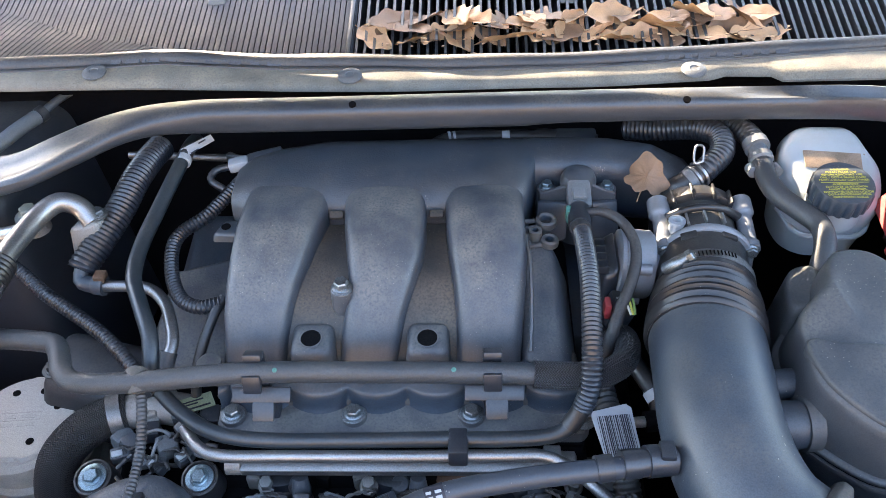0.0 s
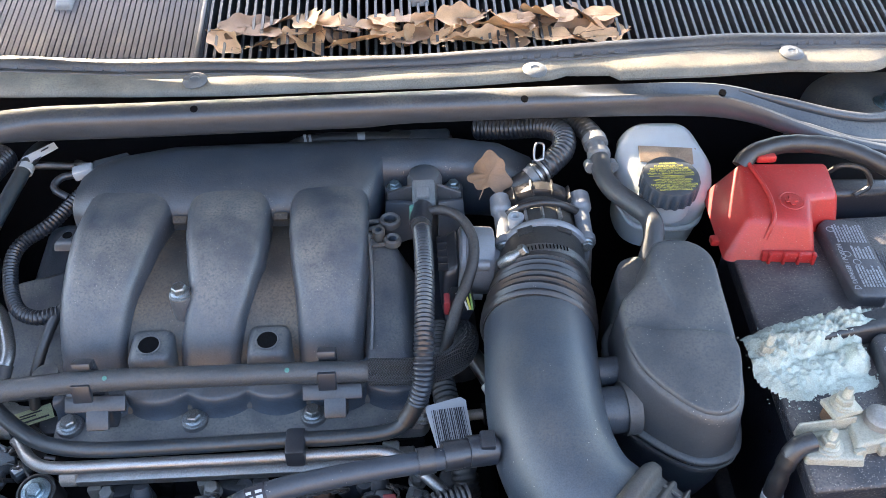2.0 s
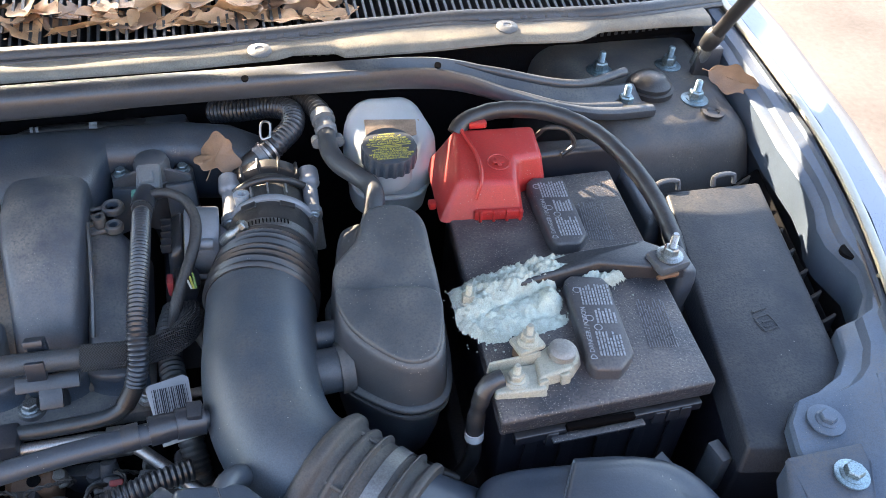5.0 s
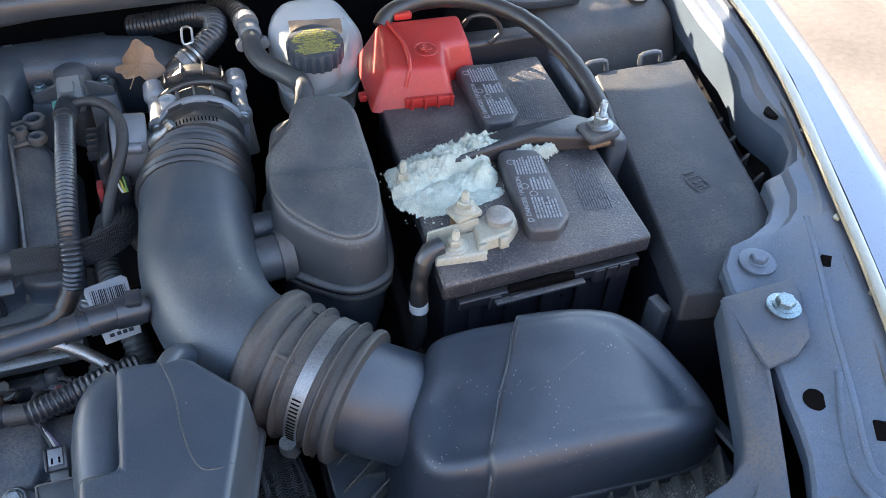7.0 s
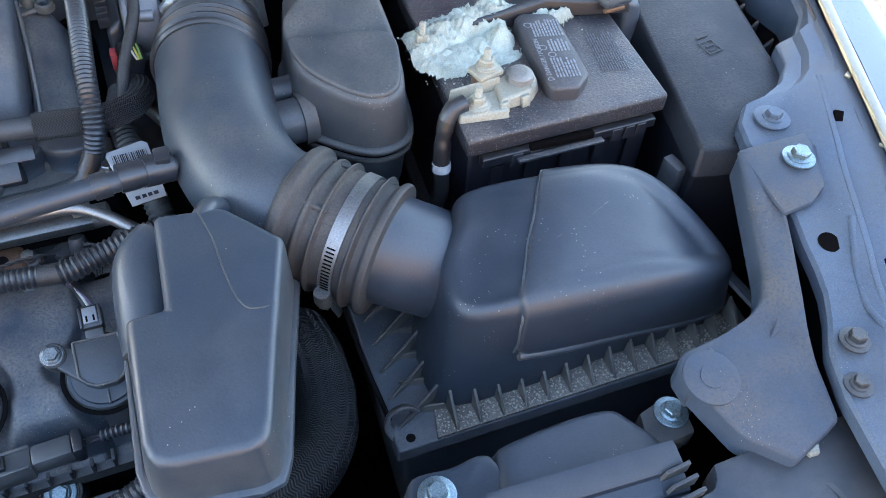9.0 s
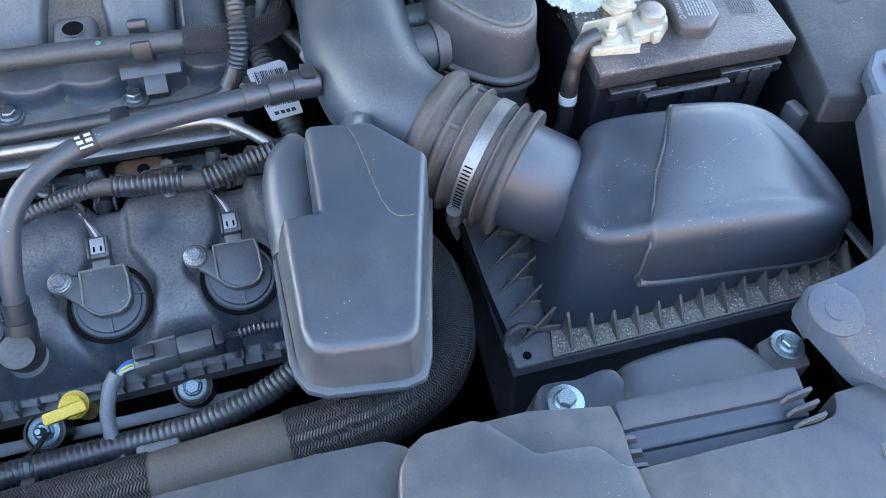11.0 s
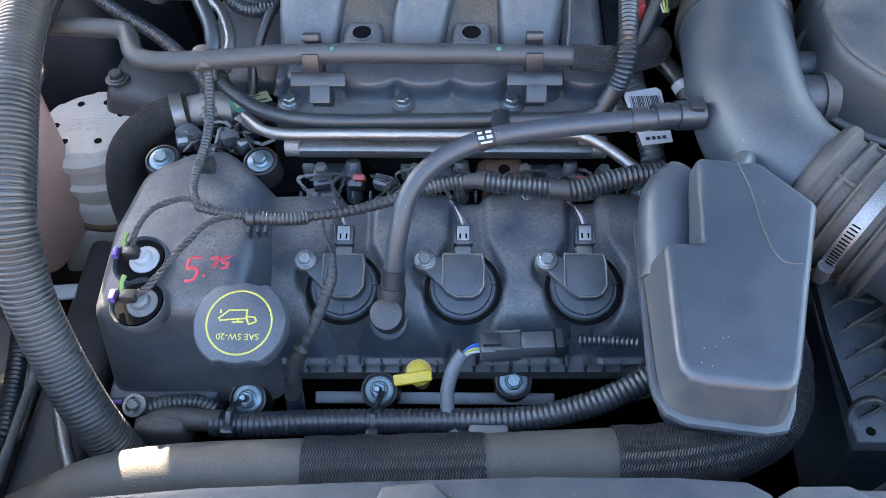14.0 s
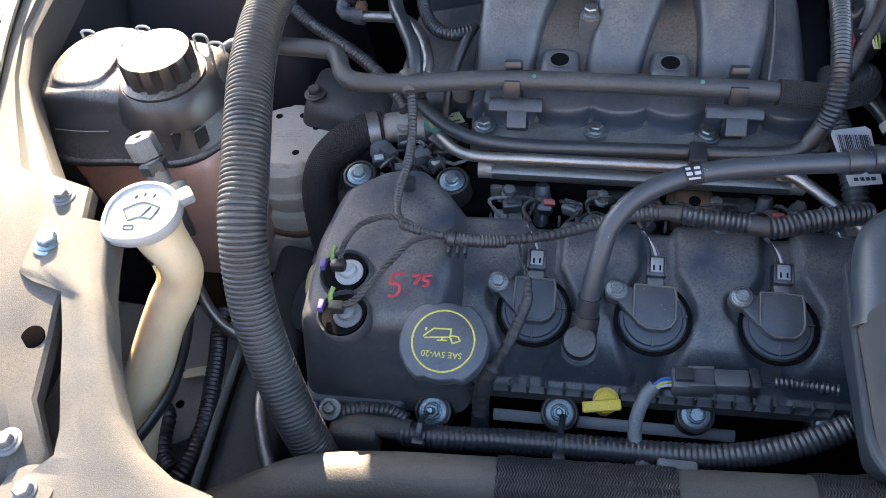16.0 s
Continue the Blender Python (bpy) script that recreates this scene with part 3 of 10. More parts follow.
def rounded_rings(foot, top, radius, steps=4, lean=None):
    """Rings from a foot outline up to a top outline whose edge is rounded over by the radius."""
    mid = sum((Vector(p) for p in top), Vector()) / len(top)
    rings = [foot]
    for i in range(steps + 1):
        a = math.pi / 2 * i / steps
        ring = []
        for f, p in zip(foot, top):
            f, p = Vector(f), Vector(p)
            inward = Vector((mid.x - p.x, mid.y - p.y, 0))
            inward = inward.normalized() * min(radius, inward.length * 0.8)
            q = p + inward * (1 - math.cos(a)) * 1.0
            q.z = p.z - radius * (1 - math.sin(a))
            if i == 0:
                q = q.lerp(f, 0.06)
            ring.append(q)
        rings.append(ring)
    return rings


def smooth(a, b, v):
    u = min(1.0, max(0.0, (v - a) / (b - a)))
    return u * u * (3 - 2 * u)


def joined(bm, other):
    if bm is None:
        return other
    me = bpy.data.meshes.new("scratch")
    other.to_mesh(me)
    other.free()
    bm.from_mesh(me)
    bpy.data.meshes.remove(me)
    return bm


def block(at, size, bevel=0.002, m=None, segs=2, bm=None, taper=1.0):
    """A box with rounded edges: its middle, its size; m turns it about that middle."""
    hx, hy, hz = (v / 2 for v in size)
    t = Matrix.Translation(at) @ (m or Matrix())
    ring = ((-1, -1), (1, -1), (1, 1), (-1, 1))
    return hull([t @ Vector((x * hx, y * hy, -hz)) for x, y in ring], [t @ Vector((x * hx * taper, y * hy * taper, hz)) for x, y in ring], bevel, segs, True, bm)


def plate(outline, thick, bevel=0.0015, z=None, holes=(), bm=None):
    """A flat or gently sloping sheet from its plan (x, y, z of its upper face)."""
    pts = [(*p, z) if len(p) == 2 else p for p in outline]
    return hull([(x, y, w - thick) for x, y, w in pts], pts, bevel, 2, False, bm)


def bolt_parts(parent, at, way=(0, 0, 1), r=0.008, h=0.007, washer=0.0, mat="steel", stud=0.0):
    """A flanged hexagon head, with a washer or a stud where it has one, as one part."""
    m = aim(at, way, random.uniform(0, 60))
    bm = bmesh.new()
    if washer:
        turned([(washer, 0), (washer, 0.0016), (washer * 0.9, 0.0022)], 24, m, bm)
    base = 0.002 if washer else 0.0
    turned([(r * 1.25, base), (r * 1.25, base + 0.0012), (r * 1.02, base + 0.0022)], 20, m, bm)
    turned([(r, base + 0.002), (r, base + h * 0.85), (r * 0.86, base + h)], 6, m, bm)
    if stud:
        line = [(r * 0.5, base + h)]
        for i in range(int(stud / 0.0015)):
            line += [(r * 0.5, base + h + i * 0.0015), (r * 0.42, base + h + i * 0.0015 + 0.0007)]
        turned(line + [(r * 0.35, base + h + stud)], 12, m, bm)
    return part("bolt", bm, mat, parent, sharp=30)


def lettering(words, size, m, mat, parent, name="lettering", depth=0.0002, width=1.0):
    """Words in the built-in font, centred at the pose m, as one part."""
    cu = bpy.data.curves.new("words", "FONT")
    cu.body, cu.size, cu.align_x, cu.align_y, cu.extrude = words, size, "CENTER", "CENTER", depth
    cu.space_line = 1.0
    ob = bpy.data.objects.new("words", cu)
    scene.collection.objects.link(ob)
    bpy.context.view_layer.update()
    me = bpy.data.meshes.new_from_object(ob.evaluated_get(bpy.context.evaluated_depsgraph_get()))
    bpy.data.objects.remove(ob)
    bm = bmesh.new()
    bm.from_mesh(me)
    bpy.data.meshes.remove(me)
    bm.transform(m @ Matrix.Diagonal((width, 1, 1, 1)))
    return part(name, bm, mat, parent)


def bars(rows, m, mat, parent, name="print"):
    """Writing too small to read: plain bars (x0, x1, y, height) on a face at the pose m."""
    bm = bmesh.new()
    for x0, x1, y, h in rows:
        ring = ((x0, y - h / 2), (x1, y - h / 2), (x1, y + h / 2), (x0, y + h / 2))
        hull([m @ Vector((*p, 0)) for p in ring], [m @ Vector((*p, 0.0003)) for p in ring], 0, 1, False, bm)
    return part(name, bm, mat, parent)


def text_rows(x0, x1, y0, y1, count, seed, gap=0.35):
    """Rows of word-long bars for bars()."""
    rnd = random.Random(seed)
    rows, pitch = [], (y1 - y0) / count
    for i in range(count):
        x = x0
        end = x1 - rnd.uniform(0, 0.25) * (x1 - x0)
        while x < end:
            w = min(rnd.uniform(0.08, 0.24) * (x1 - x0), x1 - x)
            rows.append((x, x + w, y0 + (i + 0.5) * pitch, pitch * (1 - gap)))
            x += w + 0.035 * (x1 - x0)
    return rows


def drape(ob, points, lift=0.0004):
    """Lay a line of points down on the part ob."""
    bpy.context.view_layer.update()
    at = ORIGIN[ob.name]
    out = []
    for p in points:
        hit, place, _, _ = ob.ray_cast(Vector(p) - at + Vector((0, 0, 0.2)), Vector((0, 0, -1)))
        out.append(place + at + Vector((0, 0, lift)) if hit else Vector(p))
    return out


def hose(name, points, r, mat, label, category="hose", group="", ribs=None, seg=14, squash=1.0):
    bm = corrugated(points, r, *ribs, seg=seg) if ribs else sweep(points, r, seg, squash=squash)
    return solid(name, bm, mat, label, category, group=group)


# ---- the car's body round the engine bay ----
CENTRE = 0.162   # the car's middle line


def mirrored(points):
    return [(2 * CENTRE - p[0], *p[1:]) for p in points][::-1]


ground_bm = bmesh.new()
bmesh.ops.create_grid(ground_bm, x_segments=2, y_segments=2, size=150)
solid("ground", ground_bm, "ground", "pale sunlit gravelly asphalt beside the car", "ground", "structure")

# unseen brown wall, added to block low front sky and bounce warm light
solid("wall_front", block((0, -6.2, 2.0), (22, 0.3, 4.0), 0.01), "front_block_brown", "unseen brown wall added in front of the car to shape the light", "wall", "structure")

# one empty carries the body shell and its panels
car = thing("car", "silver-blue car body with its bonnet raised over the engine bay", "car", (CENTRE, 1.5, 0))


def fender(points_in, points_out):
    """Outer wing: a rolling skin from the gutter edge, over the crown and down the side."""
    bm = bmesh.new()
    rows = []
    for (xi, yi, zi), (xo, yo, zo) in zip(points_in, points_out):
        s = 1 if xo > xi else -1
        w = abs(xo - xi)
        row = [(xi, yi, zi - 0.02), (xi, yi, zi), (xi + s * w * 0.35, yi, zi + 0.008), (xi + s * w * 0.7, yi, zi - 0.002), (xo, yo, zo),
               (xo + s * 0.03, yo, zo - 0.05), (xo + s * 0.045, yo, zo - 0.15), (xo + s * 0.04, yo, zo - 0.4), (xo, yo, zo - 0.62)]
        rows.append([bm.verts.new(p) for p in row])
    for a, b in zip(rows, rows[1:]):
        for k in range(len(a) - 1):
            bm.faces.new((a[k], a[k + 1], b[k + 1], b[k]))
    return bm


edge_in = [(0.70, -0.25, 0.90), (0.775, -0.05, 0.925), (0.835, 0.10, 0.942), (0.880, 0.22, 0.95), (0.941, 0.398, 0.962), (0.973, 0.548, 0.972),
           (0.985, 0.75, 0.99), (0.99, 1.0, 1.01)]
edge_out = [(0.80, -0.25, 0.84), (0.87, -0.05, 0.88), (0.925, 0.10, 0.905), (0.965, 0.22, 0.925), (1.005, 0.398, 0.945), (1.03, 0.548, 0.96),
            (1.05, 0.75, 0.975), (1.06, 1.0, 0.99)]
part("wing", fender(edge_in, edge_out), "paint", car, "pale silver-blue painted wing")
part("wing", fender(mirrored(edge_in), mirrored(edge_out)), "paint", car, "pale silver-blue painted wing")
# folded lip and gutter along the wing, sun's sheen put into their colour
for flip in (False, True):
    lip = [(x - 0.010, y, z + 0.001) for x, y, z in edge_in]
    part("gutter_lip", sweep(mirrored(lip) if flip else lip, 0.0062, 10, 0.012, 0.7), "liplight", car, "pale gutter lip with the sun's sheen in its colour")

# inner wing rails: flat ledges between gutter and bay
rail_in = [(0.680, -0.018, 0.908), (0.696, 0.006, 0.911), (0.706, 0.026, 0.914), (0.713, 0.048, 0.916), (0.718, 0.070, 0.918), (0.726, 0.095, 0.920), (0.729, 0.12, 0.922), (0.735, 0.178, 0.926), (0.741, 0.200, 0.928), (0.758, 0.219, 0.930), (0.781, 0.224, 0.930),
           (0.810, 0.237, 0.930), (0.833, 0.260, 0.930), (0.844, 0.289, 0.930), (0.871, 0.296, 0.931), (0.893, 0.320, 0.934), (0.901, 0.345, 0.936), (0.895, 0.39, 0.936), (0.899, 0.415, 0.938), (0.912, 0.441, 0.940), (0.920, 0.476, 0.943), (0.922, 0.545, 0.95), (0.930, 0.60, 0.955)]


def rail_mesh(inner, outer_of):
    bm = bmesh.new()
    rows = []
    for x, y, z in inner:
        xo, zo = outer_of(y)
        w = xo - x
        row = [(x, y, z - (0.045 if y > 0.21 else 0.014)), (x, y, z - 0.003), (x + 0.003 * (1 if w > 0 else -1), y, z), (x + w * 0.36, y, z + (zo - z) * 0.12), (x + w * 0.46, y, z + (zo - z) * 0.45), (x + w * 0.78, y, z + (zo - z) * 0.55), (x + w * 0.84, y, zo - 0.006), (xo, y, zo - 0.006), (xo, y, zo - 0.05)]
        rows.append([bm.verts.new(p) for p in row])
    for a, b in zip(rows, rows[1:]):
        for k in range(len(a) - 1):
            bm.faces.new((a[k], a[k + 1], b[k + 1], b[k]))
    return bm


def outer_right(y):
    p = [(q[1], q[0], q[2]) for q in edge_in]
    for (y0, x0, z0), (y1, x1, z1) in zip(p, p[1:]):
        if y0 <= y <= y1:
            f = (y - y0) / (y1 - y0)
            return x0 + (x1 - x0) * f - 0.012, z0 + (z1 - z0) * f
    return p[-1][1] - 0.012, p[-1][2]


def outer_left(y):
    x, z = outer_right(y)
    return 2 * CENTRE - x, z


rail_r = part("inner_wing_rail", rail_mesh([(0.66, -0.14, 0.895), (0.672, -0.05, 0.902), *rail_in, (0.94, 0.72, 0.97), (0.95, 0.95, 0.99)], outer_right), "inner", car, "dusty silver-blue inner wing ledge")
left_in = [(-0.36, -0.14, 0.885), (-0.372, -0.05, 0.9), (-0.372, -0.032, 0.905), (-0.396, 0.005, 0.915), (-0.406, 0.054, 0.92), (-0.410, 0.079, 0.926), (-0.420, 0.15, 0.93), (-0.436, 0.205, 0.93), (-0.478, 0.217, 0.93), (-0.531, 0.287, 0.938),
           (-0.560, 0.33, 0.942), (-0.588, 0.40, 0.946), (-0.60, 0.5, 0.95), (-0.62, 0.72, 0.97), (-0.63, 0.95, 0.99)]
rail_l = part("inner_wing_rail", rail_mesh(left_in, outer_left), "grained", car, "dusty inner wing ledge in the sunny-side colour copy")
bolt_parts(rail_r, (0.700, -0.017, 0.912), r=0.0065, h=0.008, washer=0.0115, mat="darkbody")
bolt_parts(rail_r, (0.684, -0.046, 0.904), r=0.0055, h=0.007, washer=0.0105, mat="darkbody")
part("pressed_crease", sweep(drape(rail_r, [(0.765, 0.076, 0.925), (0.752, 0.053, 0.925), (0.739, 0.029, 0.925), (0.730, 0.006, 0.925), (0.727, -0.014, 0.925), (0.732, -0.028, 0.925)], -0.0006), 0.0034, 10, 0.006, 0.55), "inner", rail_r)
part("pressed_lip", sweep(drape(rail_r, [(0.840, 0.225, 0.945), (0.812, 0.165, 0.940), (0.790, 0.120, 0.938), (0.775, 0.085, 0.936), (0.760, 0.050, 0.934), (0.745, 0.018, 0.932), (0.739, -0.004, 0.930), (0.752, -0.016, 0.930)], -0.0004), 0.0030, 10, 0.006, 0.6), "inner", rail_r)
bolt_parts(rail_r, (0.771, 0.195, 0.9305), r=0.0075, washer=0.016, mat="inner")
bolt_parts(rail_l, (-0.457, 0.191, 0.930), r=0.0068, washer=0.0115, mat="grey")
bolt_parts(rail_l, (-0.402, -0.030, 0.911), r=0.0068, washer=0.0115, mat="grey")
for x, y, z, r in ((0.738, 0.064, 0.9185, 0.0095), (-0.420, 0.053, 0.922, 0.010)):
    place = drape(rail_r if x > 0 else rail_l, [(x + dx * r, y + dy * r, z) for dx, dy in ((1, 0), (-0.5, 0.87), (-0.5, -0.87))], 0.0)
    level = (place[1] - place[0]).cross(place[2] - place[0])
    part("drain_hole", turned([(r, -0.004), (r, 0.0002), (r * 0.9, 0.0006)], 24, aim(sum(place, Vector()) / 3, level)), "void", car)
for x, y, r in ((0.825, 0.172, 0.008), (0.766, 0.022, 0.011)):
    place = drape(rail_r, [(x + dx * r, y + dy * r, 0.93) for dx, dy in ((1, 0), (-0.5, 0.87), (-0.5, -0.87))], 0.0)
    part("square_slot", turned([(r, -0.004), (r, 0.0003)], 4, aim(sum(place, Vector()) / 3, (place[1] - place[0]).cross(place[2] - place[0]), 20)), "void", car)
part("slot", turned([(0.010, -0.002), (0.010, 0.002), (0.009, 0.0025)], 20, pose(0.908, 0.372, 0.9405)), "black", car)
for x, y, z in ((0.928, 0.385, 0.958), (0.906, 0.325, 0.954), (0.862, 0.212, 0.946), (0.836, 0.130, 0.940)):
    part("weld_tab", block((x, y, z), (0.010, 0.006, 0.004), 0.0015, pose(0, 0, 0, 0, 0, 25)), "liplight", car)
part("seam_line", sweep([(0.936, 0.43, 0.9515), (0.886, 0.29, 0.9445), (0.846, 0.19, 0.9405), (0.806, 0.09, 0.9335), (0.780, 0.03, 0.929)], 0.0016, 6), "darkbody", car)

# strut tower with its three nuts
tower_bm = hull([(0.70, 0.52, 0.70), (0.97, 0.52, 0.70), (1.0, 0.95, 0.70), (0.66, 0.95, 0.70)],
                [(0.735, 0.600, 0.945), (0.925, 0.595, 0.945), (0.945, 0.88, 0.955), (0.70, 0.88, 0.955)], 0.03, 5)
tower = part("strut_tower", tower_bm, "tower", car, "dusty dark strut tower")
for p in ((0.778, 0.654, 0.948), (0.872, 0.734, 0.949), (0.872, 0.654, 0.947), (0.776, 0.733, 0.949)):
    bolt_parts(tower, p, r=0.009, h=0.012, washer=0.017, mat="bluezinc", stud=0.014)
part("rubber_bung", turned([(0.030, 0.0), (0.030, 0.006), (0.026, 0.007), (0.026, 0.012), (0.018, 0.02), (0.006, 0.023)], 28, pose(0.823, 0.683, 0.948)), "rubber", tower)
part("washer", turned([(0.014, 0.0), (0.014, 0.003), (0.008, 0.0035), (0.006, 0.001)], 24, pose(0.882, 0.624, 0.946)), "rubber", tower)
part("strut_tower", hull([(-0.66, 0.57, 0.60), (-0.37, 0.57, 0.60), (-0.34, 0.95, 0.60), (-0.68, 0.95, 0.60)],
                  [(-0.61, 0.615, 0.925), (-0.41, 0.615, 0.93), (-0.38, 0.88, 0.945), (-0.63, 0.88, 0.945)], 0.03, 5), "darkbody", car, "dusty dark strut tower")

# inner wing walls; near-black firewall and bay floor added against ground light
part("inner_wing_wall", plate([(0.92, -0.1, 0.9), (0.96, -0.1, 0.9), (0.985, 0.95, 0.95), (0.945, 0.95, 0.95)], 0.5), "darkbody", car)
part("inner_wing_wall", plate([(-0.64, -0.1, 0.9), (-0.60, -0.1, 0.9), (-0.63, 0.95, 0.95), (-0.66, 0.95, 0.95)], 0.5), "darkbody", car)
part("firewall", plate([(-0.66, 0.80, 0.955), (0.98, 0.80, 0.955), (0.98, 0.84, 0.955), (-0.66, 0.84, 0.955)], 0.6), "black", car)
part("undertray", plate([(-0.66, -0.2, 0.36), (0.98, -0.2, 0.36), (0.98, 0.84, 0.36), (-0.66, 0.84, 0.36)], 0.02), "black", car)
part("side_panel", hull([(-0.62, -0.1, 0.42), (-0.34, -0.1, 0.42), (-0.34, 0.3, 0.42), (-0.62, 0.3, 0.42)],
                        [(-0.62, -0.1, 0.62), (-0.40, -0.1, 0.60), (-0.42, 0.30, 0.60), (-0.62, 0.30, 0.62)], 0.01), "galv", car, "dusty grey inner panel")
part("chassis_rail", hull([(-0.36, -0.06, 0.55), (-0.28, -0.06, 0.55), (-0.30, 0.36, 0.55), (-0.37, 0.36, 0.55)], [(-0.354, -0.06, 0.680), (-0.285, -0.06, 0.668), (-0.318, 0.36, 0.672), (-0.366, 0.36, 0.684)], 0.012, 4), "darkbody", car, "dark grey chassis rail")
part("chassis_flange", sweep([(-0.356, -0.02, 0.692), (-0.357, 0.042, 0.694), (-0.359, 0.120, 0.695), (-0.361, 0.191, 0.696), (-0.364, 0.25, 0.696)], 0.0032, 8, 0.02, 2.4), "galv", car, "pale folded flange on the chassis rail")
part("inner_plate", plate([(-0.475, 0.108, 0.650), (-0.415, 0.098, 0.652), (-0.374, 0.120, 0.656), (-0.376, 0.165, 0.658), (-0.392, 0.262, 0.660), (-0.480, 0.275, 0.662)], 0.004, 0.001), "galv", car, "grey inner plate with a drilled hole")
part("plate_hole", turned([(0.0048, -0.001), (0.0048, 0.0008)], 16, pose(-0.425, 0.143, 0.6545)), "void", car)

# unseen black panel, added to stop light from below the front
part("radiator_wall", block((0.16, -0.085, 0.60), (1.50, 0.03, 0.46), 0.004), "black", car)

# unseen raised bonnet, windscreen and roof behind, placed to shade the bay
bonnet_bm = bmesh.new()
tilt = radians(50)
# across the bonnet: share of half width, and lift set to steer its shadow
SHADOW_LIFT = ((-0.955, -0.040), (-0.56, -0.033), (-0.29, -0.021), (-0.016, 0.004), (0.12, 0.0145), (0.45, 0.0145), (0.62, 0.028), (1, 0.030))
rows = []
for k in range(7):
    d = -0.02 + 1.12 * k / 6
    y, z = 0.87 - d * math.cos(tilt), 1.121 + d * math.sin(tilt)
    half = 0.735 - 0.05 * (k / 6) ** 2
    rows.append([bonnet_bm.verts.new((CENTRE + half * u, y, z + lift)) for u, lift in SHADOW_LIFT])
for a, b in zip(rows, rows[1:]):
    for k in range(len(SHADOW_LIFT) - 1):
        bonnet_bm.faces.new((a[k], a[k + 1], b[k + 1], b[k]))
bmesh.ops.recalc_face_normals(bonnet_bm, faces=bonnet_bm.faces)
bmesh.ops.solidify(bonnet_bm, geom=bonnet_bm.faces[:], thickness=0.03)
part("bonnet", bonnet_bm, "batside", car, "raised bonnet panel")
part("windscreen", hull([(-0.565, 0.98, 1.07), (0.885, 0.98, 1.07), (0.885, 1.0, 1.07), (-0.565, 1.0, 1.07)],
                        [(-0.43, 1.72, 1.459), (0.75, 1.72, 1.459), (0.75, 1.74, 1.459), (-0.43, 1.74, 1.459)], 0), "glass", car, "dark windscreen")
pillar = [(-0.575, 0.99, 1.07), (-0.546, 1.228, 1.192), (-0.530, 1.391, 1.272), (-0.435, 1.72, 1.446)]
for flip in (False, True):
    part("windscreen_pillar", sweep(mirrored(pillar) if flip else pillar, 0.02, 12, 0.05), "paint", car)
part("roof", plate([(-0.44, 1.70, 1.458), (0.76, 1.70, 1.458), (0.74, 3.2, 1.45), (-0.42, 3.2, 1.45)], 0.05, 0.02), "paint", car)
part("cabin_side", hull([(-0.62, 1.0, 0.4), (0.95, 1.0, 0.4), (0.95, 3.6, 0.4), (-0.62, 3.6, 0.4)],
                        [(-0.60, 1.0, 1.0), (0.93, 1.0, 1.0), (0.90, 3.4, 1.0), (-0.58, 3.4, 1.0)], 0.03), "paint", car)

# gas strut at the wing
strut = thing("gas_strut", "black gas strut holding up the bonnet, on a steel ball mount", "gas strut", (0.905, 0.70, 0.95))
part("tube", sweep([(0.905, 0.71, 0.99), (0.93, 0.60, 1.22), (0.945, 0.53, 1.40)], 0.0085, 16), "rubber", strut)
part("collar", turned([(0.010, -0.012), (0.0115, 0.0), (0.0115, 0.012), (0.009, 0.016)], 18, aim((0.906, 0.706, 0.999), (0.1, -0.42, 0.9))), "rubber", strut)
part("socket", turned([(0.009, -0.02), (0.010, 0.0), (0.008, 0.01)], 14, aim((0.904, 0.712, 0.978), (0.1, -0.3, 0.9))), "steel", strut)
part("bracket", block((0.912, 0.712, 0.963), (0.035, 0.012, 0.045), 0.003), "darkbody", strut)

# ---- cowl: front flange, seal, grille, strut brace ----
cowl = thing("cowl", "dusty cowl panel with a rubber seal along its edge", "cowl panel", (CENTRE, 0.74, 0.95), kind="structure")


def between(table, x):
    """Straight steps through pairs of a table."""
    for (x0, v0), (x1, v1) in zip(table, table[1:]):
        if x <= x1:
            return v0 + (v1 - v0) * max(0.0, x - x0) / (x1 - x0)
    return table[-1][1]


# the seal's back edge and the flange's front edge wander a little across the car
SEAL = [(-0.62, 0.785), (-0.43, 0.781), (-0.33, 0.786), (-0.24, 0.793), (-0.168, 0.785), (-0.10, 0.778), (0.0, 0.775), (0.08, 0.770), (0.24, 0.772), (0.42, 0.786), (0.58, 0.798), (0.70, 0.793), (0.79, 0.789), (0.86, 0.795), (0.97, 0.811)]
EDGE = [(-0.62, 0.733), (-0.354, 0.733), (-0.23, 0.731), (-0.10, 0.724), (0.0, 0.720), (0.24, 0.723), (0.36, 0.731), (0.376, 0.732), (0.386, 0.740), (0.440, 0.738), (0.449, 0.727), (0.56, 0.729), (0.65, 0.735), (0.70, 0.730), (0.738, 0.7285), (0.756, 0.736), (0.775, 0.749), (0.86, 0.752), (0.93, 0.748)]


def cowl_line(dy, z):
    """A line across the car that keeps its distance from the seal's back edge."""
    return [(x, between(SEAL, x) + dy, z) for x in (-0.60, -0.52, -0.43, -0.38, -0.33, -0.285, -0.24, -0.205, -0.168, -0.13, -0.10, -0.05, 0.0, 0.08, 0.16, 0.24, 0.33, 0.42, 0.50, 0.58, 0.64, 0.70, 0.745, 0.79, 0.825, 0.86, 0.91, 0.96)]


def ribbon(lines, bm=None):
    bm = bm or bmesh.new()
    rows = [[bm.verts.new(p) for p in line] for line in lines]
    for a, b in zip(rows, rows[1:]):
        for k in range(len(a) - 1):
            bm.faces.new((a[k], a[k + 1], b[k + 1], b[k]))
    return bm


flange = []
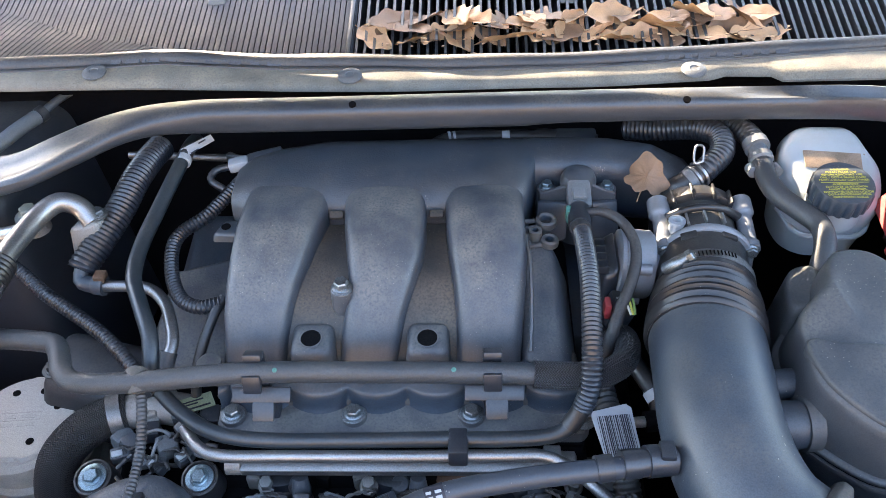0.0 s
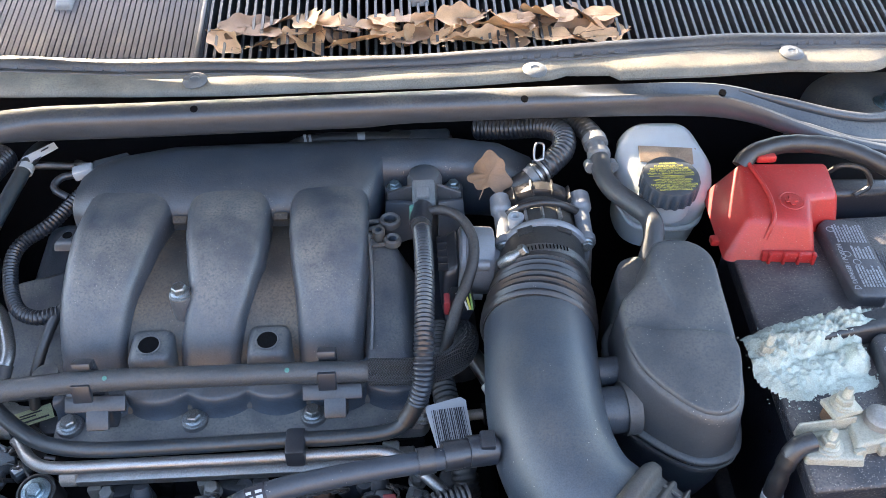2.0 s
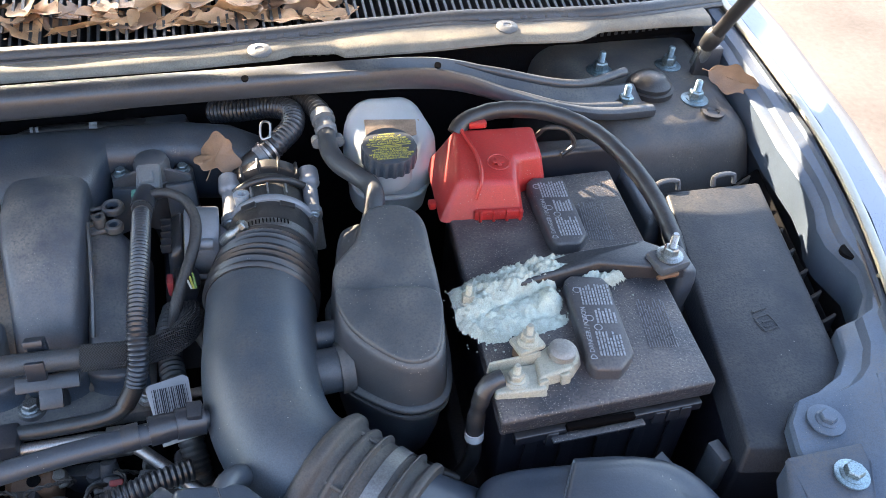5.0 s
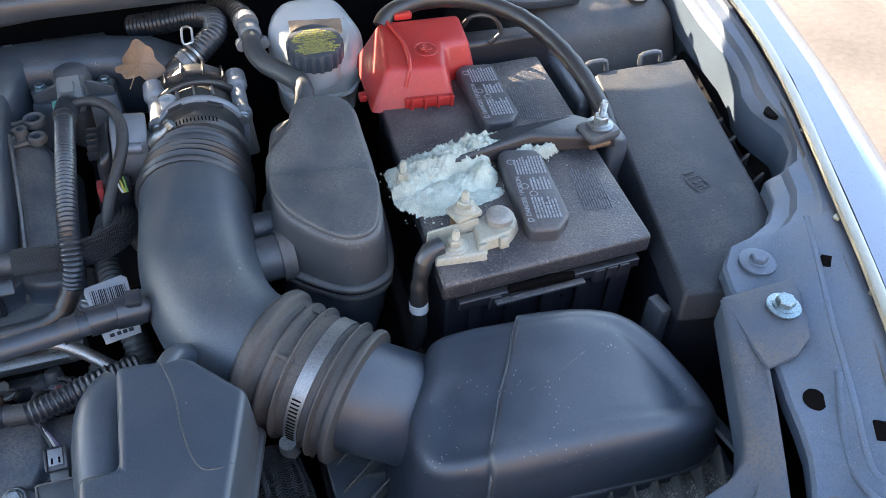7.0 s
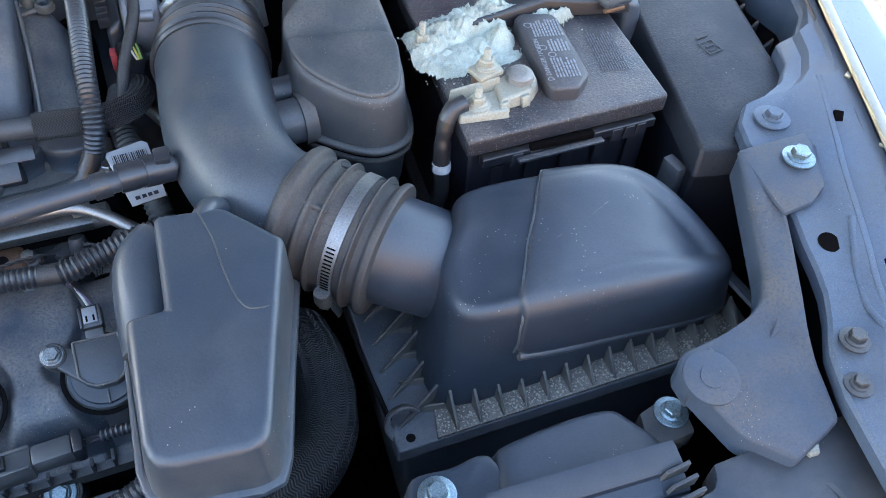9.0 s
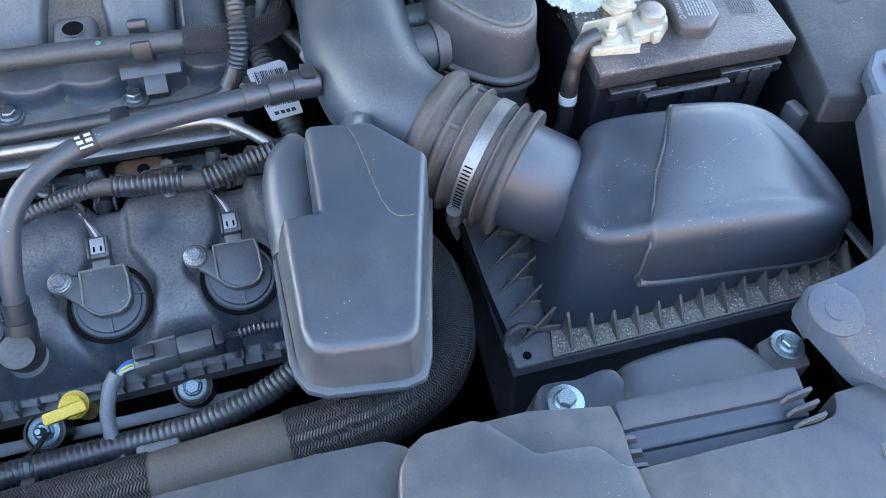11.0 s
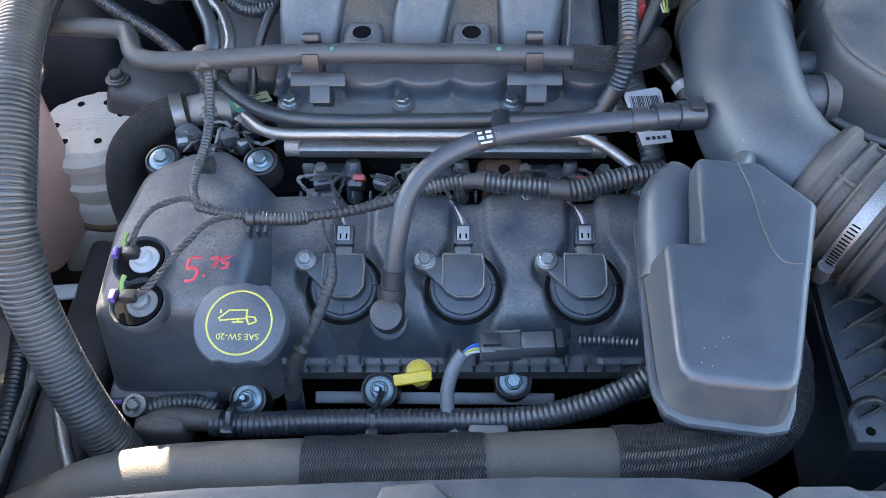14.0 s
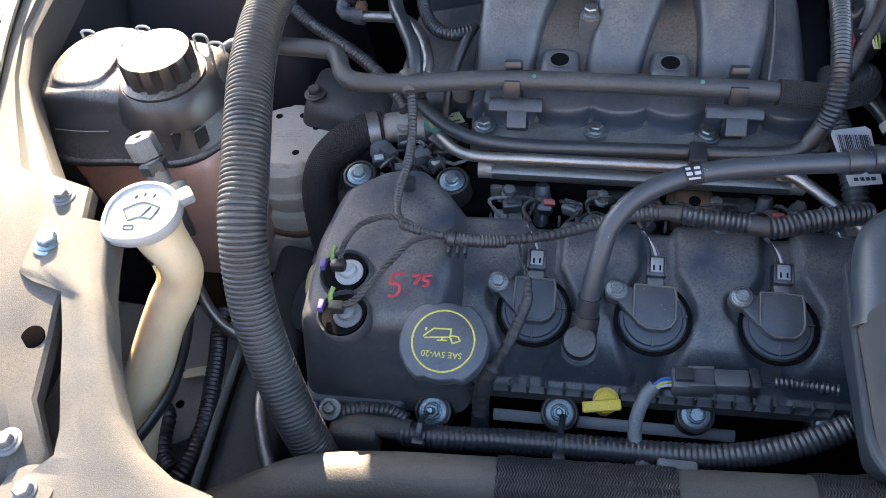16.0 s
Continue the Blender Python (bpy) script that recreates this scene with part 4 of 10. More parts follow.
for share, z in ((0.0, 1.0060), (0.25, 1.0062), (0.5, 1.0056), (0.75, 1.0040), (0.93, 1.0012), (1.0, 0.9975), (1.0, 0.9950), (0.93, 0.9955)):
    row = []
    for k in range(157):
        x = -0.60 + k * 0.0098
        back = between(SEAL, x) - 0.016
        y = back + (between(EDGE, x) - back) * share
        row.append((x, y, z + 0.0012 * noise.noise(Vector((x * 9, share * 2, 4))) * (share > 0.1)))
    flange.append(row)
part("front_flange", ribbon(flange), "cowl", cowl, "cream-dusted front flange")
for x, y in ((-0.313, 0.751), (-0.0215, 0.7345), (0.353, 0.7355), (0.652, 0.756)):
    part("rivet", turned([(0.0135, 0.0), (0.0135, 0.0015), (0.011, 0.003), (0.005, 0.0036), (0.0045, 0.0028)], 28, aim((x, y, 1.0062), (0, -0.12, 1))), "grey", cowl, "domed grey push rivet")
part("seal", sweep(cowl_line(-0.0105, 1.0050), lambda s, f: 0.0108 + 0.0005 * math.sin(s * 37), 16, 0.008, 0.95), "seal", cowl, "worn rubber seal")
part("seal_lip", sweep(cowl_line(-0.0235, 1.0050), 0.0042, 8, 0.01, 0.8), "seal", cowl)
# torn pale foam showing along the seal's front edge
rnd = random.Random(17)
bm = bmesh.new()
for x0, x1 in ((-0.30, -0.10), (0.30, 0.47), (0.62, 0.74)):
    x = x0
    while x < x1:
        w = rnd.uniform(0.006, 0.022)
        y = between(SEAL, x) - 0.0215
        hull([(x, y - 0.003, 1.002), (x + w, y - 0.003, 1.002), (x + w, y + 0.004, 1.004), (x, y + 0.004, 1.004)],
             [(x + 0.001, y - 0.002 + rnd.uniform(0, 0.002), 1.0085), (x + w - 0.002, y - 0.002 + rnd.uniform(0, 0.002), 1.0085), (x + w - 0.001, y + 0.003, 1.0115), (x + 0.002, y + 0.003, 1.0115)], 0, 1, False, bm)
        x += w + rnd.uniform(0.0, 0.008)
part("torn_foam", bm, "foam", cowl, "torn pale grey foam under the seal")
# near-black trough; the shade under the slats is in its colour
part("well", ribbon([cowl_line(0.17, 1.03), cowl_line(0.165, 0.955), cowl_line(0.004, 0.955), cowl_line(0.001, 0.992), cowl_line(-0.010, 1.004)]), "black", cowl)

grille = thing("cowl_grille", "black slatted plastic cowl grille below the windscreen", "grille", (CENTRE, 0.86, 0.98), kind="structure")
SLAT = bmesh.new()
hull([(-0.0022, 0.788, 0.965), (0.0022, 0.788, 0.965), (0.0022, 0.965, 0.985), (-0.0022, 0.965, 0.985)],
     [(-0.0016, 0.788, 0.998), (0.0016, 0.788, 0.998), (0.0016, 0.965, 1.040), (-0.0016, 0.965, 1.040)], 0, 1, False, SLAT)
slat = part("slat", SLAT, "grille", grille)
slat.location.x = -0.022
k = 1
while -0.022 + 0.0104 * k < 0.886:
    x = -0.022 + 0.0104 * k
    other = slat.copy()
    scene.collection.objects.link(other)
    other.location = (x, max(0.0, between(SEAL, x) - 0.786), 0)
    k += 1
for i in range(13):
    x = 0.655 + 0.018 * i
    part("cross_bar", sweep([(x, 0.815, 0.985), (x + 0.075, 0.93, 1.012)], 0.0022, 6, 0.02), "grille", grille)
part("end_plate", plate([(0.889, 0.808, 1.010), (0.97, 0.823, 1.012), (0.97, 0.97, 1.045), (0.889, 0.965, 1.042)], 0.012, 0.002), "cowl", grille)
# finely ribbed blank panel on the other half: flat ribs with narrow grooves, fanned out in its front corner
ribs_bm = bmesh.new()


def ribbed_patch(fore, aft, count):
    """Ribs between two lines of x, y, z as functions of a share of the way."""
    rows = ([], [])
    for i in range(count):
        for u, drop in ((0.0, 0.0), (0.80, 0.0), (0.84, 0.0026), (0.96, 0.0026)):
            for row, line in zip(rows, (fore, aft)):
                x, y, z = line((i + u) / count)
                row.append(ribs_bm.verts.new((x, y, z - drop)))
    for k in range(len(rows[0]) - 1):
        ribs_bm.faces.new((rows[0][k], rows[0][k + 1], rows[1][k + 1], rows[1][k]))


BREAK = [(-0.60, 0.910), (-0.47, 0.879), (-0.419, 0.858), (-0.346, 0.828), (-0.242, 0.806), (-0.168, 0.793), (-0.03, 0.786)]
place = lambda x, y: (x, y, 1.0 + 0.22 * (y - 0.786))
ribbed_patch(lambda u: place(-0.60 + 0.575 * u, between(BREAK, -0.60 + 0.575 * u)), lambda u: place(-0.60 + 0.575 * u, 0.975), 84)
ribbed_patch(lambda u: place(-0.66 + 0.40 * u, between(SEAL, -0.66 + 0.40 * u) - 0.002), lambda u: place(-0.60 + 0.365 * u, between(BREAK, -0.60 + 0.365 * u)), 56)
part("ribbed_panel", ribs_bm, "ribbing", grille, "finely ribbed blank panel", sharp=20)
part("divider", block((-0.030, 0.87, 1.008), (0.006, 0.19, 0.03), 0.002, pose(0, 0, 0, 12)), "grille", grille)
for x in (-0.20, 0.23):
    part("clip", hull([(x - 0.012, 0.880, 1.015), (x + 0.012, 0.880, 1.015), (x + 0.01, 0.93, 1.03), (x - 0.01, 0.93, 1.03)],
                      [(x - 0.01, 0.884, 1.026), (x + 0.01, 0.884, 1.026), (x + 0.008, 0.93, 1.042), (x - 0.008, 0.93, 1.042)], 0.003), "grey", grille)

brace = thing("strut_brace", "dusty grey steel strut brace across the engine bay", "strut brace", (0.25, 0.675, 0.98))
bar_line = [(-0.50, 0.62, 0.945), (-0.42, 0.617, 0.958), (-0.36, 0.618, 0.97), (-0.315, 0.635, 0.982), (-0.262, 0.665, 0.990), (-0.20, 0.680, 0.992), (-0.05, 0.680, 0.994), (0.2, 0.682, 0.996), (0.42, 0.684, 0.996),
            (0.52, 0.683, 0.995), (0.575, 0.677, 0.990), (0.63, 0.665, 0.977), (0.68, 0.655, 0.966), (0.74, 0.65, 0.957), (0.80, 0.655, 0.953)]


def bar_radius(s, f):
    flat = max(0.0, (0.26 - f) / 0.26, (f - 0.80) / 0.20)
    return 0.0165 + 0.016 * min(1.0, flat * 1.4)


bar_bm = bmesh.new()
line, length = spline(bar_line, 0.012)
rings = []
for i, c in enumerate(line):
    t = (line[min(i + 1, len(line) - 1)] - line[max(i - 1, 0)]).normalized()
    side = Vector((0, 0, 1)).cross(t).normalized()
    up = t.cross(side)
    w = bar_radius(0, i / (len(line) - 1))
    h = 0.0165 * (0.0165 / w) ** 1.3
    f = i / (len(line) - 1)
    groove = max(0.0, min(1.0, (f - 0.66) / 0.14), min(1.0, (0.20 - f) / 0.12))
    pressed = max(0.0, min(1.0, (c.x - 0.165) / 0.05))
    ring = []
    for a in (2 * math.pi * k / 20 for k in range(20)):
        cx, sx = math.cos(a), math.sin(a)
        dip = 1 - 1.1 * groove * math.exp(-(cx / 0.45) ** 2) if sx > 0 else 1 - pressed * (0.54 + 0.42 * cx)
        ring.append(bar_bm.verts.new(c + side * (w * math.copysign(abs(cx) ** 0.7, cx)) + up * ((h + 0.004 * groove) * dip * math.copysign(abs(sx) ** 0.7, sx))))
    rings.append(ring)
for a, b in zip(rings, rings[1:]):
    for k in range(20):
        bar_bm.faces.new((a[k], a[(k + 1) % 20], b[(k + 1) % 20], b[k]))
bar_bm.faces.new(rings[0])
bar_bm.faces.new(rings[-1])
part("bar", bar_bm, "bar", brace)
for run in ([(0.57, 0.691, 1.001), (0.63, 0.683, 0.986), (0.69, 0.676, 0.973), (0.735, 0.679, 0.967), (0.792, 0.697, 0.968)], [(0.60, 0.660, 0.987), (0.65, 0.647, 0.973), (0.70, 0.638, 0.962), (0.765, 0.639, 0.956)]):
    part("ridge", sweep(run, lambda s, f: 0.0060 * (0.35 + 0.65 * min(1.0, f * 4)), 12, 0.006), "bar", brace, "dusty folded ridge")
for x in (-0.012, 0.333, 0.545):
    part("hole", turned([(0.004, -0.002), (0.004, 0.0004)], 12, aim((x, 0.672, 1.0105), (0, -0.4, 1))), "black", brace)


# ---- engine: block, intake manifold ----
# simple filler masses, blackened to stand for the bay's deep shade
engine = thing("engine_block", "near-black engine block filling the shaded depths of the bay", "engine", (0.05, 0.4, 0.38))
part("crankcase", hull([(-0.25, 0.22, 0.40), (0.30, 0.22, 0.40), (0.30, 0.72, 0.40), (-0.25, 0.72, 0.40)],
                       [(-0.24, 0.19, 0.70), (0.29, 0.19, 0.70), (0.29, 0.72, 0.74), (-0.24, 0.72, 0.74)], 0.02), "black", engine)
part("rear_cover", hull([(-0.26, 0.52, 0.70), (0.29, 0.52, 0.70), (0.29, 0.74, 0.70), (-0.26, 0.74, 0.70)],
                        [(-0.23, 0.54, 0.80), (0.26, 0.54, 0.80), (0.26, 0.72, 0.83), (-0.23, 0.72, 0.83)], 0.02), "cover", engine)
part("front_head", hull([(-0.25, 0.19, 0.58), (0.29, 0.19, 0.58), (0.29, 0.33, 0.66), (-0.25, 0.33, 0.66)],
                        [(-0.25, 0.18, 0.69), (0.29, 0.18, 0.69), (0.29, 0.34, 0.775), (-0.25, 0.34, 0.775)], 0.01), "black", engine, "near-black cylinder head with the shade in its colour")
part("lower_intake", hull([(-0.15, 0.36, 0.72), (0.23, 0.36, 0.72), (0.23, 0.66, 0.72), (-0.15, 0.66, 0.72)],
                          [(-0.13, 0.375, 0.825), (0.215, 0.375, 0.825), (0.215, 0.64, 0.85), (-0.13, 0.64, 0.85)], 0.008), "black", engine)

manifold = thing("intake_manifold", "dusty black plastic intake manifold with three broad runners", "intake manifold", (0.04, 0.5, 0.82))


def runner(stations):
    """A broad rounded duct; stations of y, x from, x to, top, depth."""
    bm = bmesh.new()
    rings = []
    for y, x0, x1, top, deep, ny, nz in stations:
        c, w = (x0 + x1) / 2, (x1 - x0) / 2 + 0.002
        ring = []
        for k in range(24):
            a = 2 * math.pi * k / 24
            u = math.copysign(abs(math.cos(a)) ** 0.42, math.cos(a))
            v = math.copysign(abs(math.sin(a)) ** 0.62, math.sin(a))
            d = (v - 1) * deep / 2
            ring.append(bm.verts.new((c + u * w, y + d * ny, top + d * nz)))
        rings.append(ring)
    for a, b in zip(rings, rings[1:]):
        for k in range(24):
            bm.faces.new((a[k], a[(k + 1) % 24], b[(k + 1) % 24], b[k]))
    bm.faces.new(rings[0])
    bm.faces.new(rings[-1])
    return bm


# along each runner: y, top, and the way its outer face looks
ARCH = [(0.655, 0.936, 0.1, 1.0), (0.62, 0.9475, 0.0, 1.0), (0.588, 0.9525, -0.05, 1.0), (0.553, 0.9530, -0.15, 0.99), (0.518, 0.943, -0.32, 0.95), (0.49, 0.928, -0.5, 0.86),
        (0.468, 0.909, -0.64, 0.77), (0.452, 0.889, -0.75, 0.66), (0.440, 0.866, -0.85, 0.53), (0.433, 0.848, -0.95, 0.3)]
LEFTS = ((-0.124, -0.124, -0.123, -0.124, -0.125, -0.126, -0.127, -0.127, -0.128, -0.128), (-0.019, -0.019, -0.018, -0.014, -0.009, -0.005, -0.010, -0.014, -0.016, -0.017),
         (0.084, 0.085, 0.086, 0.088, 0.091, 0.095, 0.097, 0.097, 0.096, 0.096))
RIGHTS = ((-0.038, -0.038, -0.039, -0.044, -0.051, -0.059, -0.064, -0.067, -0.068, -0.068), (0.063, 0.063, 0.063, 0.064, 0.061, 0.053, 0.046, 0.042, 0.039, 0.038),
          (0.164, 0.164, 0.163, 0.163, 0.163, 0.161, 0.159, 0.157, 0.156, 0.155))
for lefts, rights in zip(LEFTS, RIGHTS):
    part("runner", runner([(y, x0, x1, top, 0.055, ny, nz) for (y, top, ny, nz), x0, x1 in zip(ARCH, lefts, rights)]), "intake", manifold)
for lefts, rights in ((RIGHTS[0], LEFTS[1]), (RIGHTS[1], LEFTS[2])):
    bm = bmesh.new()
    rows = []
    for (y, top, ny, nz), x0, x1 in zip(ARCH[1:], lefts[1:], rights[1:]):
        lower = 0.034 - 0.018 * max(0, (0.60 - y) / 0.17)
        rows.append([bm.verts.new((x0 - 0.014 + (x1 - x0 + 0.028) * k / 6, y - ny * -lower * 0.6 * 0, top - lower - 0.004 * math.sin(math.pi * k / 6))) for k in range(7)])
    for a, b in zip(rows, rows[1:]):
        for k in range(6):
            bm.faces.new((a[k], a[k + 1], b[k + 1], b[k]))
    part("valley_web", bm, "valley", manifold, "brown dust-caked web between runners")
# plenum along the back
bm = bmesh.new()
rings = []
for x, y0, y1, top, low in ((-0.148, 0.622, 0.655, 0.925, 0.885), (-0.143, 0.606, 0.675, 0.938, 0.87), (-0.128, 0.597, 0.690, 0.946, 0.86), (-0.10, 0.592, 0.700, 0.950, 0.86), (-0.05, 0.59, 0.712, 0.952, 0.86), (0.05, 0.59, 0.714, 0.952, 0.86),
                            (0.155, 0.592, 0.714, 0.952, 0.86), (0.168, 0.605, 0.714, 0.950, 0.86), (0.180, 0.650, 0.716, 0.947, 0.86), (0.26, 0.652, 0.714, 0.945, 0.86), (0.31, 0.645, 0.708, 0.940, 0.86), (0.345, 0.635, 0.695, 0.928, 0.86), (0.362, 0.635, 0.68, 0.912, 0.87)):
    cy, hy_, cz, hz_ = (y0 + y1) / 2, (y1 - y0) / 2, (top + low) / 2, (top - low) / 2
    rings.append([bm.verts.new((x, cy + hy_ * math.copysign(abs(math.cos(a)) ** 0.6, math.cos(a)), cz + hz_ * math.copysign(abs(math.sin(a)) ** 0.6, math.sin(a)))) for a in (2 * math.pi * k / 24 for k in range(24))])
for a, b in zip(rings, rings[1:]):
    for k in range(24):
        bm.faces.new((a[k], a[(k + 1) % 24], b[(k + 1) % 24], b[k]))
bm.faces.new(rings[0])
bm.faces.new(rings[-1])
part("plenum", bm, "plenum", manifold, "smeared plenum, coloured darker for the bonnet's shade")
# flank beside the third runner, with its mould seam
part("flank", hull([(0.158, 0.425, 0.83), (0.214, 0.43, 0.83), (0.216, 0.60, 0.83), (0.158, 0.62, 0.83)],
                   [(0.158, 0.440, 0.868), (0.205, 0.442, 0.862), (0.196, 0.555, 0.912), (0.158, 0.58, 0.935)], 0.014, 4), "intake", manifold)
part("mould_seam", sweep([(0.165, 0.555, 0.930), (0.168, 0.52, 0.922), (0.168, 0.48, 0.899), (0.166, 0.45, 0.877)], 0.0022, 6), "intake", manifold)
part("left_flank", hull([(-0.14, 0.43, 0.83), (-0.12, 0.43, 0.83), (-0.12, 0.62, 0.83), (-0.15, 0.62, 0.83)],
                        [(-0.132, 0.44, 0.85), (-0.12, 0.44, 0.86), (-0.12, 0.60, 0.90), (-0.136, 0.60, 0.90)], 0.004), "intake", manifold)
# foot and flange with scalloped pads
part("foot", hull([(-0.129, 0.405, 0.835), (0.214, 0.405, 0.835), (0.216, 0.48, 0.835), (-0.130, 0.48, 0.835)],
                  [(-0.128, 0.418, 0.856), (0.208, 0.418, 0.856), (0.212, 0.47, 0.858), (-0.129, 0.47, 0.858)], 0.007, 3), "valley", manifold)
part("flange", plate([(-0.128, 0.381, 0.842), (0.212, 0.381, 0.842), (0.219, 0.39, 0.842), (0.219, 0.44, 0.848), (-0.130, 0.44, 0.848)], 0.014, 0.003), "intake", manifold)
# wavy front wall of the foot, one lobe beside each bolt
bm = bmesh.new()
rows = [[] for _ in range(6)]
for k in range(137):
    x = -0.1270 + 0.0025 * k
    lobe = abs(math.sin(math.pi * (x + 0.0615) / 0.0555)) ** 0.7
    y = 0.4165 - 0.0105 * lobe
    for row, (dy, z) in zip(rows, ((-0.004, 0.8440), (-0.001, 0.8480), (0.0005, 0.8560), (0.0, 0.8640), (0.003, 0.8675), (0.030, 0.8700))):
        row.append(bm.verts.new((x, y + dy, z)))
for a, b in zip(rows, rows[1:]):
    for k in range(len(a) - 1):
        bm.faces.new((a[k], a[k + 1], b[k + 1], b[k]))
part("scalloped_wall", bm, "cover", manifold, "grimy scalloped front wall", sharp=50)
part("gasket_edge", plate([(-0.125, 0.379, 0.829), (0.213, 0.379, 0.829), (0.213, 0.42, 0.829), (-0.125, 0.42, 0.829)], 0.006, 0.001), "black", manifold)
for x in (-0.114, 0.0, 0.110):
    boss = part("boss", turned([(0.013, 0.835), (0.012, 0.8475), (0.010, 0.848)], 24, pose(x, 0.4, 0)), "intake", manifold)
    bolt_parts(boss, (x, 0.4, 0.846), r=0.0072, h=0.0075, washer=0.0115)
for x in (-0.041, 0.069):
    boss = part("bolt_boss", hull([(x - 0.022, 0.434, 0.865), (x + 0.022, 0.434, 0.865), (x + 0.022, 0.480, 0.865), (x - 0.022, 0.480, 0.865)],
                                  [(x - 0.019, 0.435, 0.892), (x + 0.019, 0.435, 0.892), (x + 0.019, 0.473, 0.896), (x - 0.019, 0.473, 0.896)], 0.009, 4), "intake", manifold)
    part("bore", turned([(0.0098, -0.006), (0.0098, 0.0012)], 24, aim((x, 0.4515, 0.8942), (0, -0.105, 1))), "black", boss)
    part("bore_rim", sweep([Vector((x + 0.0102 * math.cos(a), 0.4515 + 0.0101 * math.sin(a), 0.8950 + 0.0011 * math.sin(a))) for a in (2 * math.pi * k / 24 for k in range(25))], 0.0009, 8, 0.002), "intake", boss)
boss = part("bolt_boss", turned([(0.012, 0.88), (0.011, 0.921), (0.009, 0.922)], 24, pose(-0.013, 0.491, 0)), "intake", manifold)
bolt_parts(boss, (-0.013, 0.491, 0.921), r=0.0072, h=0.009, washer=0.0105)
# slots at the roots of the valleys
for x in (-0.028, 0.075):
    part("slot", block((x, 0.588, 0.931), (0.015, 0.009, 0.006), 0.002, pose(0, 0, 0, 25)), "valley", manifold)
# lugs beside runner 3 and the ear at the left end
for (x, y, z), r in (((0.187, 0.580, 0.926), 0.0085), ((0.189, 0.553, 0.923), 0.0065)):
    part("lug", sweep([(x + r * math.cos(a), y + r * math.sin(a), z) for a in (2 * math.pi * k / 20 for k in range(21))], 0.0030, 8, 0.003, 1.6), "duct", manifold)
part("lug", turned([(0.0065, -0.025), (0.0065, 0.0), (0.0035, 0.0004), (0.003, -0.006)], 18, pose(0.175, 0.562, 0.931)), "duct", manifold)
for a, b in (((0.158, 0.584, 0.922), (0.180, 0.583, 0.925)), ((0.158, 0.570, 0.922), (0.182, 0.576, 0.925)), ((0.158, 0.560, 0.921), (0.175, 0.562, 0.924)), ((0.158, 0.548, 0.919), (0.184, 0.551, 0.922))):
    part("lug_rib", sweep([a, b], 0.0024, 8), "intake", manifold)
part("lug_web", hull([(0.158, 0.54, 0.87), (0.176, 0.54, 0.87), (0.176, 0.58, 0.87), (0.158, 0.585, 0.87)], [(0.158, 0.543, 0.913), (0.172, 0.546, 0.910), (0.170, 0.574, 0.912), (0.158, 0.582, 0.914)], 0.004), "intake", manifold)
part("ear", hull([(-0.162, 0.577, 0.905), (-0.12, 0.575, 0.905), (-0.12, 0.60, 0.905), (-0.150, 0.605, 0.905)], [(-0.160, 0.579, 0.915), (-0.12, 0.577, 0.915), (-0.12, 0.598, 0.915), (-0.150, 0.602, 0.915)], 0.004), "duct", manifold)
part("ear_hole", turned([(0.005, 0), (0.005, 0.0006)], 16, pose(-0.147, 0.589, 0.9155)), "black", manifold)

# ---- front valve cover ----
cover = thing("valve_cover", "black plastic valve cover with red marker figures", "valve cover", (0.0, 0.25, 0.70))
PROFILE = [(0.315, 0.765), (0.315, 0.782), (0.311, 0.792), (0.302, 0.7965), (0.288, 0.7965), (0.26, 0.7915), (0.22, 0.7795), (0.200, 0.770), (0.189, 0.757), (0.183, 0.740), (0.178, 0.724), (0.170, 0.718), (0.165, 0.716), (0.165, 0.704), (0.2, 0.70)]


def extrude_profile(profile, x0, x1, shift=0.0):
    bm = bmesh.new()
    rings = [[bm.verts.new((x, y + shift * (x - x0), z)) for y, z in profile] for x in (x0, x1)]
    n = len(profile)
    for k in range(n):
        bm.faces.new((rings[0][k], rings[0][(k + 1) % n], rings[1][(k + 1) % n], rings[1][k]))
    bm.faces.new(rings[0])
    bm.faces.new(rings[1])
    return bm


part("body", extrude_profile([(y, z - 0.004) for y, z in PROFILE], -0.135, 0.290, 0.02), "cover", cover)
part("cam_bulge", hull([(-0.270, 0.138, 0.70), (-0.105, 0.142, 0.70), (-0.100, 0.225, 0.70), (-0.095, 0.32, 0.74), (-0.155, 0.372, 0.74), (-0.215, 0.368, 0.74), (-0.262, 0.335, 0.72), (-0.274, 0.25, 0.70)],
                       [(-0.256, 0.156, 0.822), (-0.130, 0.158, 0.832), (-0.122, 0.225, 0.841), (-0.135, 0.300, 0.843), (-0.168, 0.345, 0.840), (-0.205, 0.343, 0.838), (-0.247, 0.318, 0.834), (-0.260, 0.25, 0.831)], 0.016, 5), "coverskin", cover, sharp=60)
part("lower_lip", hull([(-0.272, 0.130, 0.69), (-0.168, 0.132, 0.69), (-0.155, 0.158, 0.69), (-0.10, 0.16, 0.69), (-0.10, 0.2, 0.69), (-0.27, 0.2, 0.69)], [(-0.27, 0.132, 0.714), (-0.17, 0.135, 0.714), (-0.157, 0.16, 0.714), (-0.10, 0.163, 0.714), (-0.10, 0.2, 0.72), (-0.27, 0.2, 0.72)], 0.004), "cover", cover)
# moulded upper skin, with a scooped pocket round each coil that runs out to the front edge
COILS = ((-0.0455, 0.2115), (0.064, 0.2140), (0.175, 0.2165))


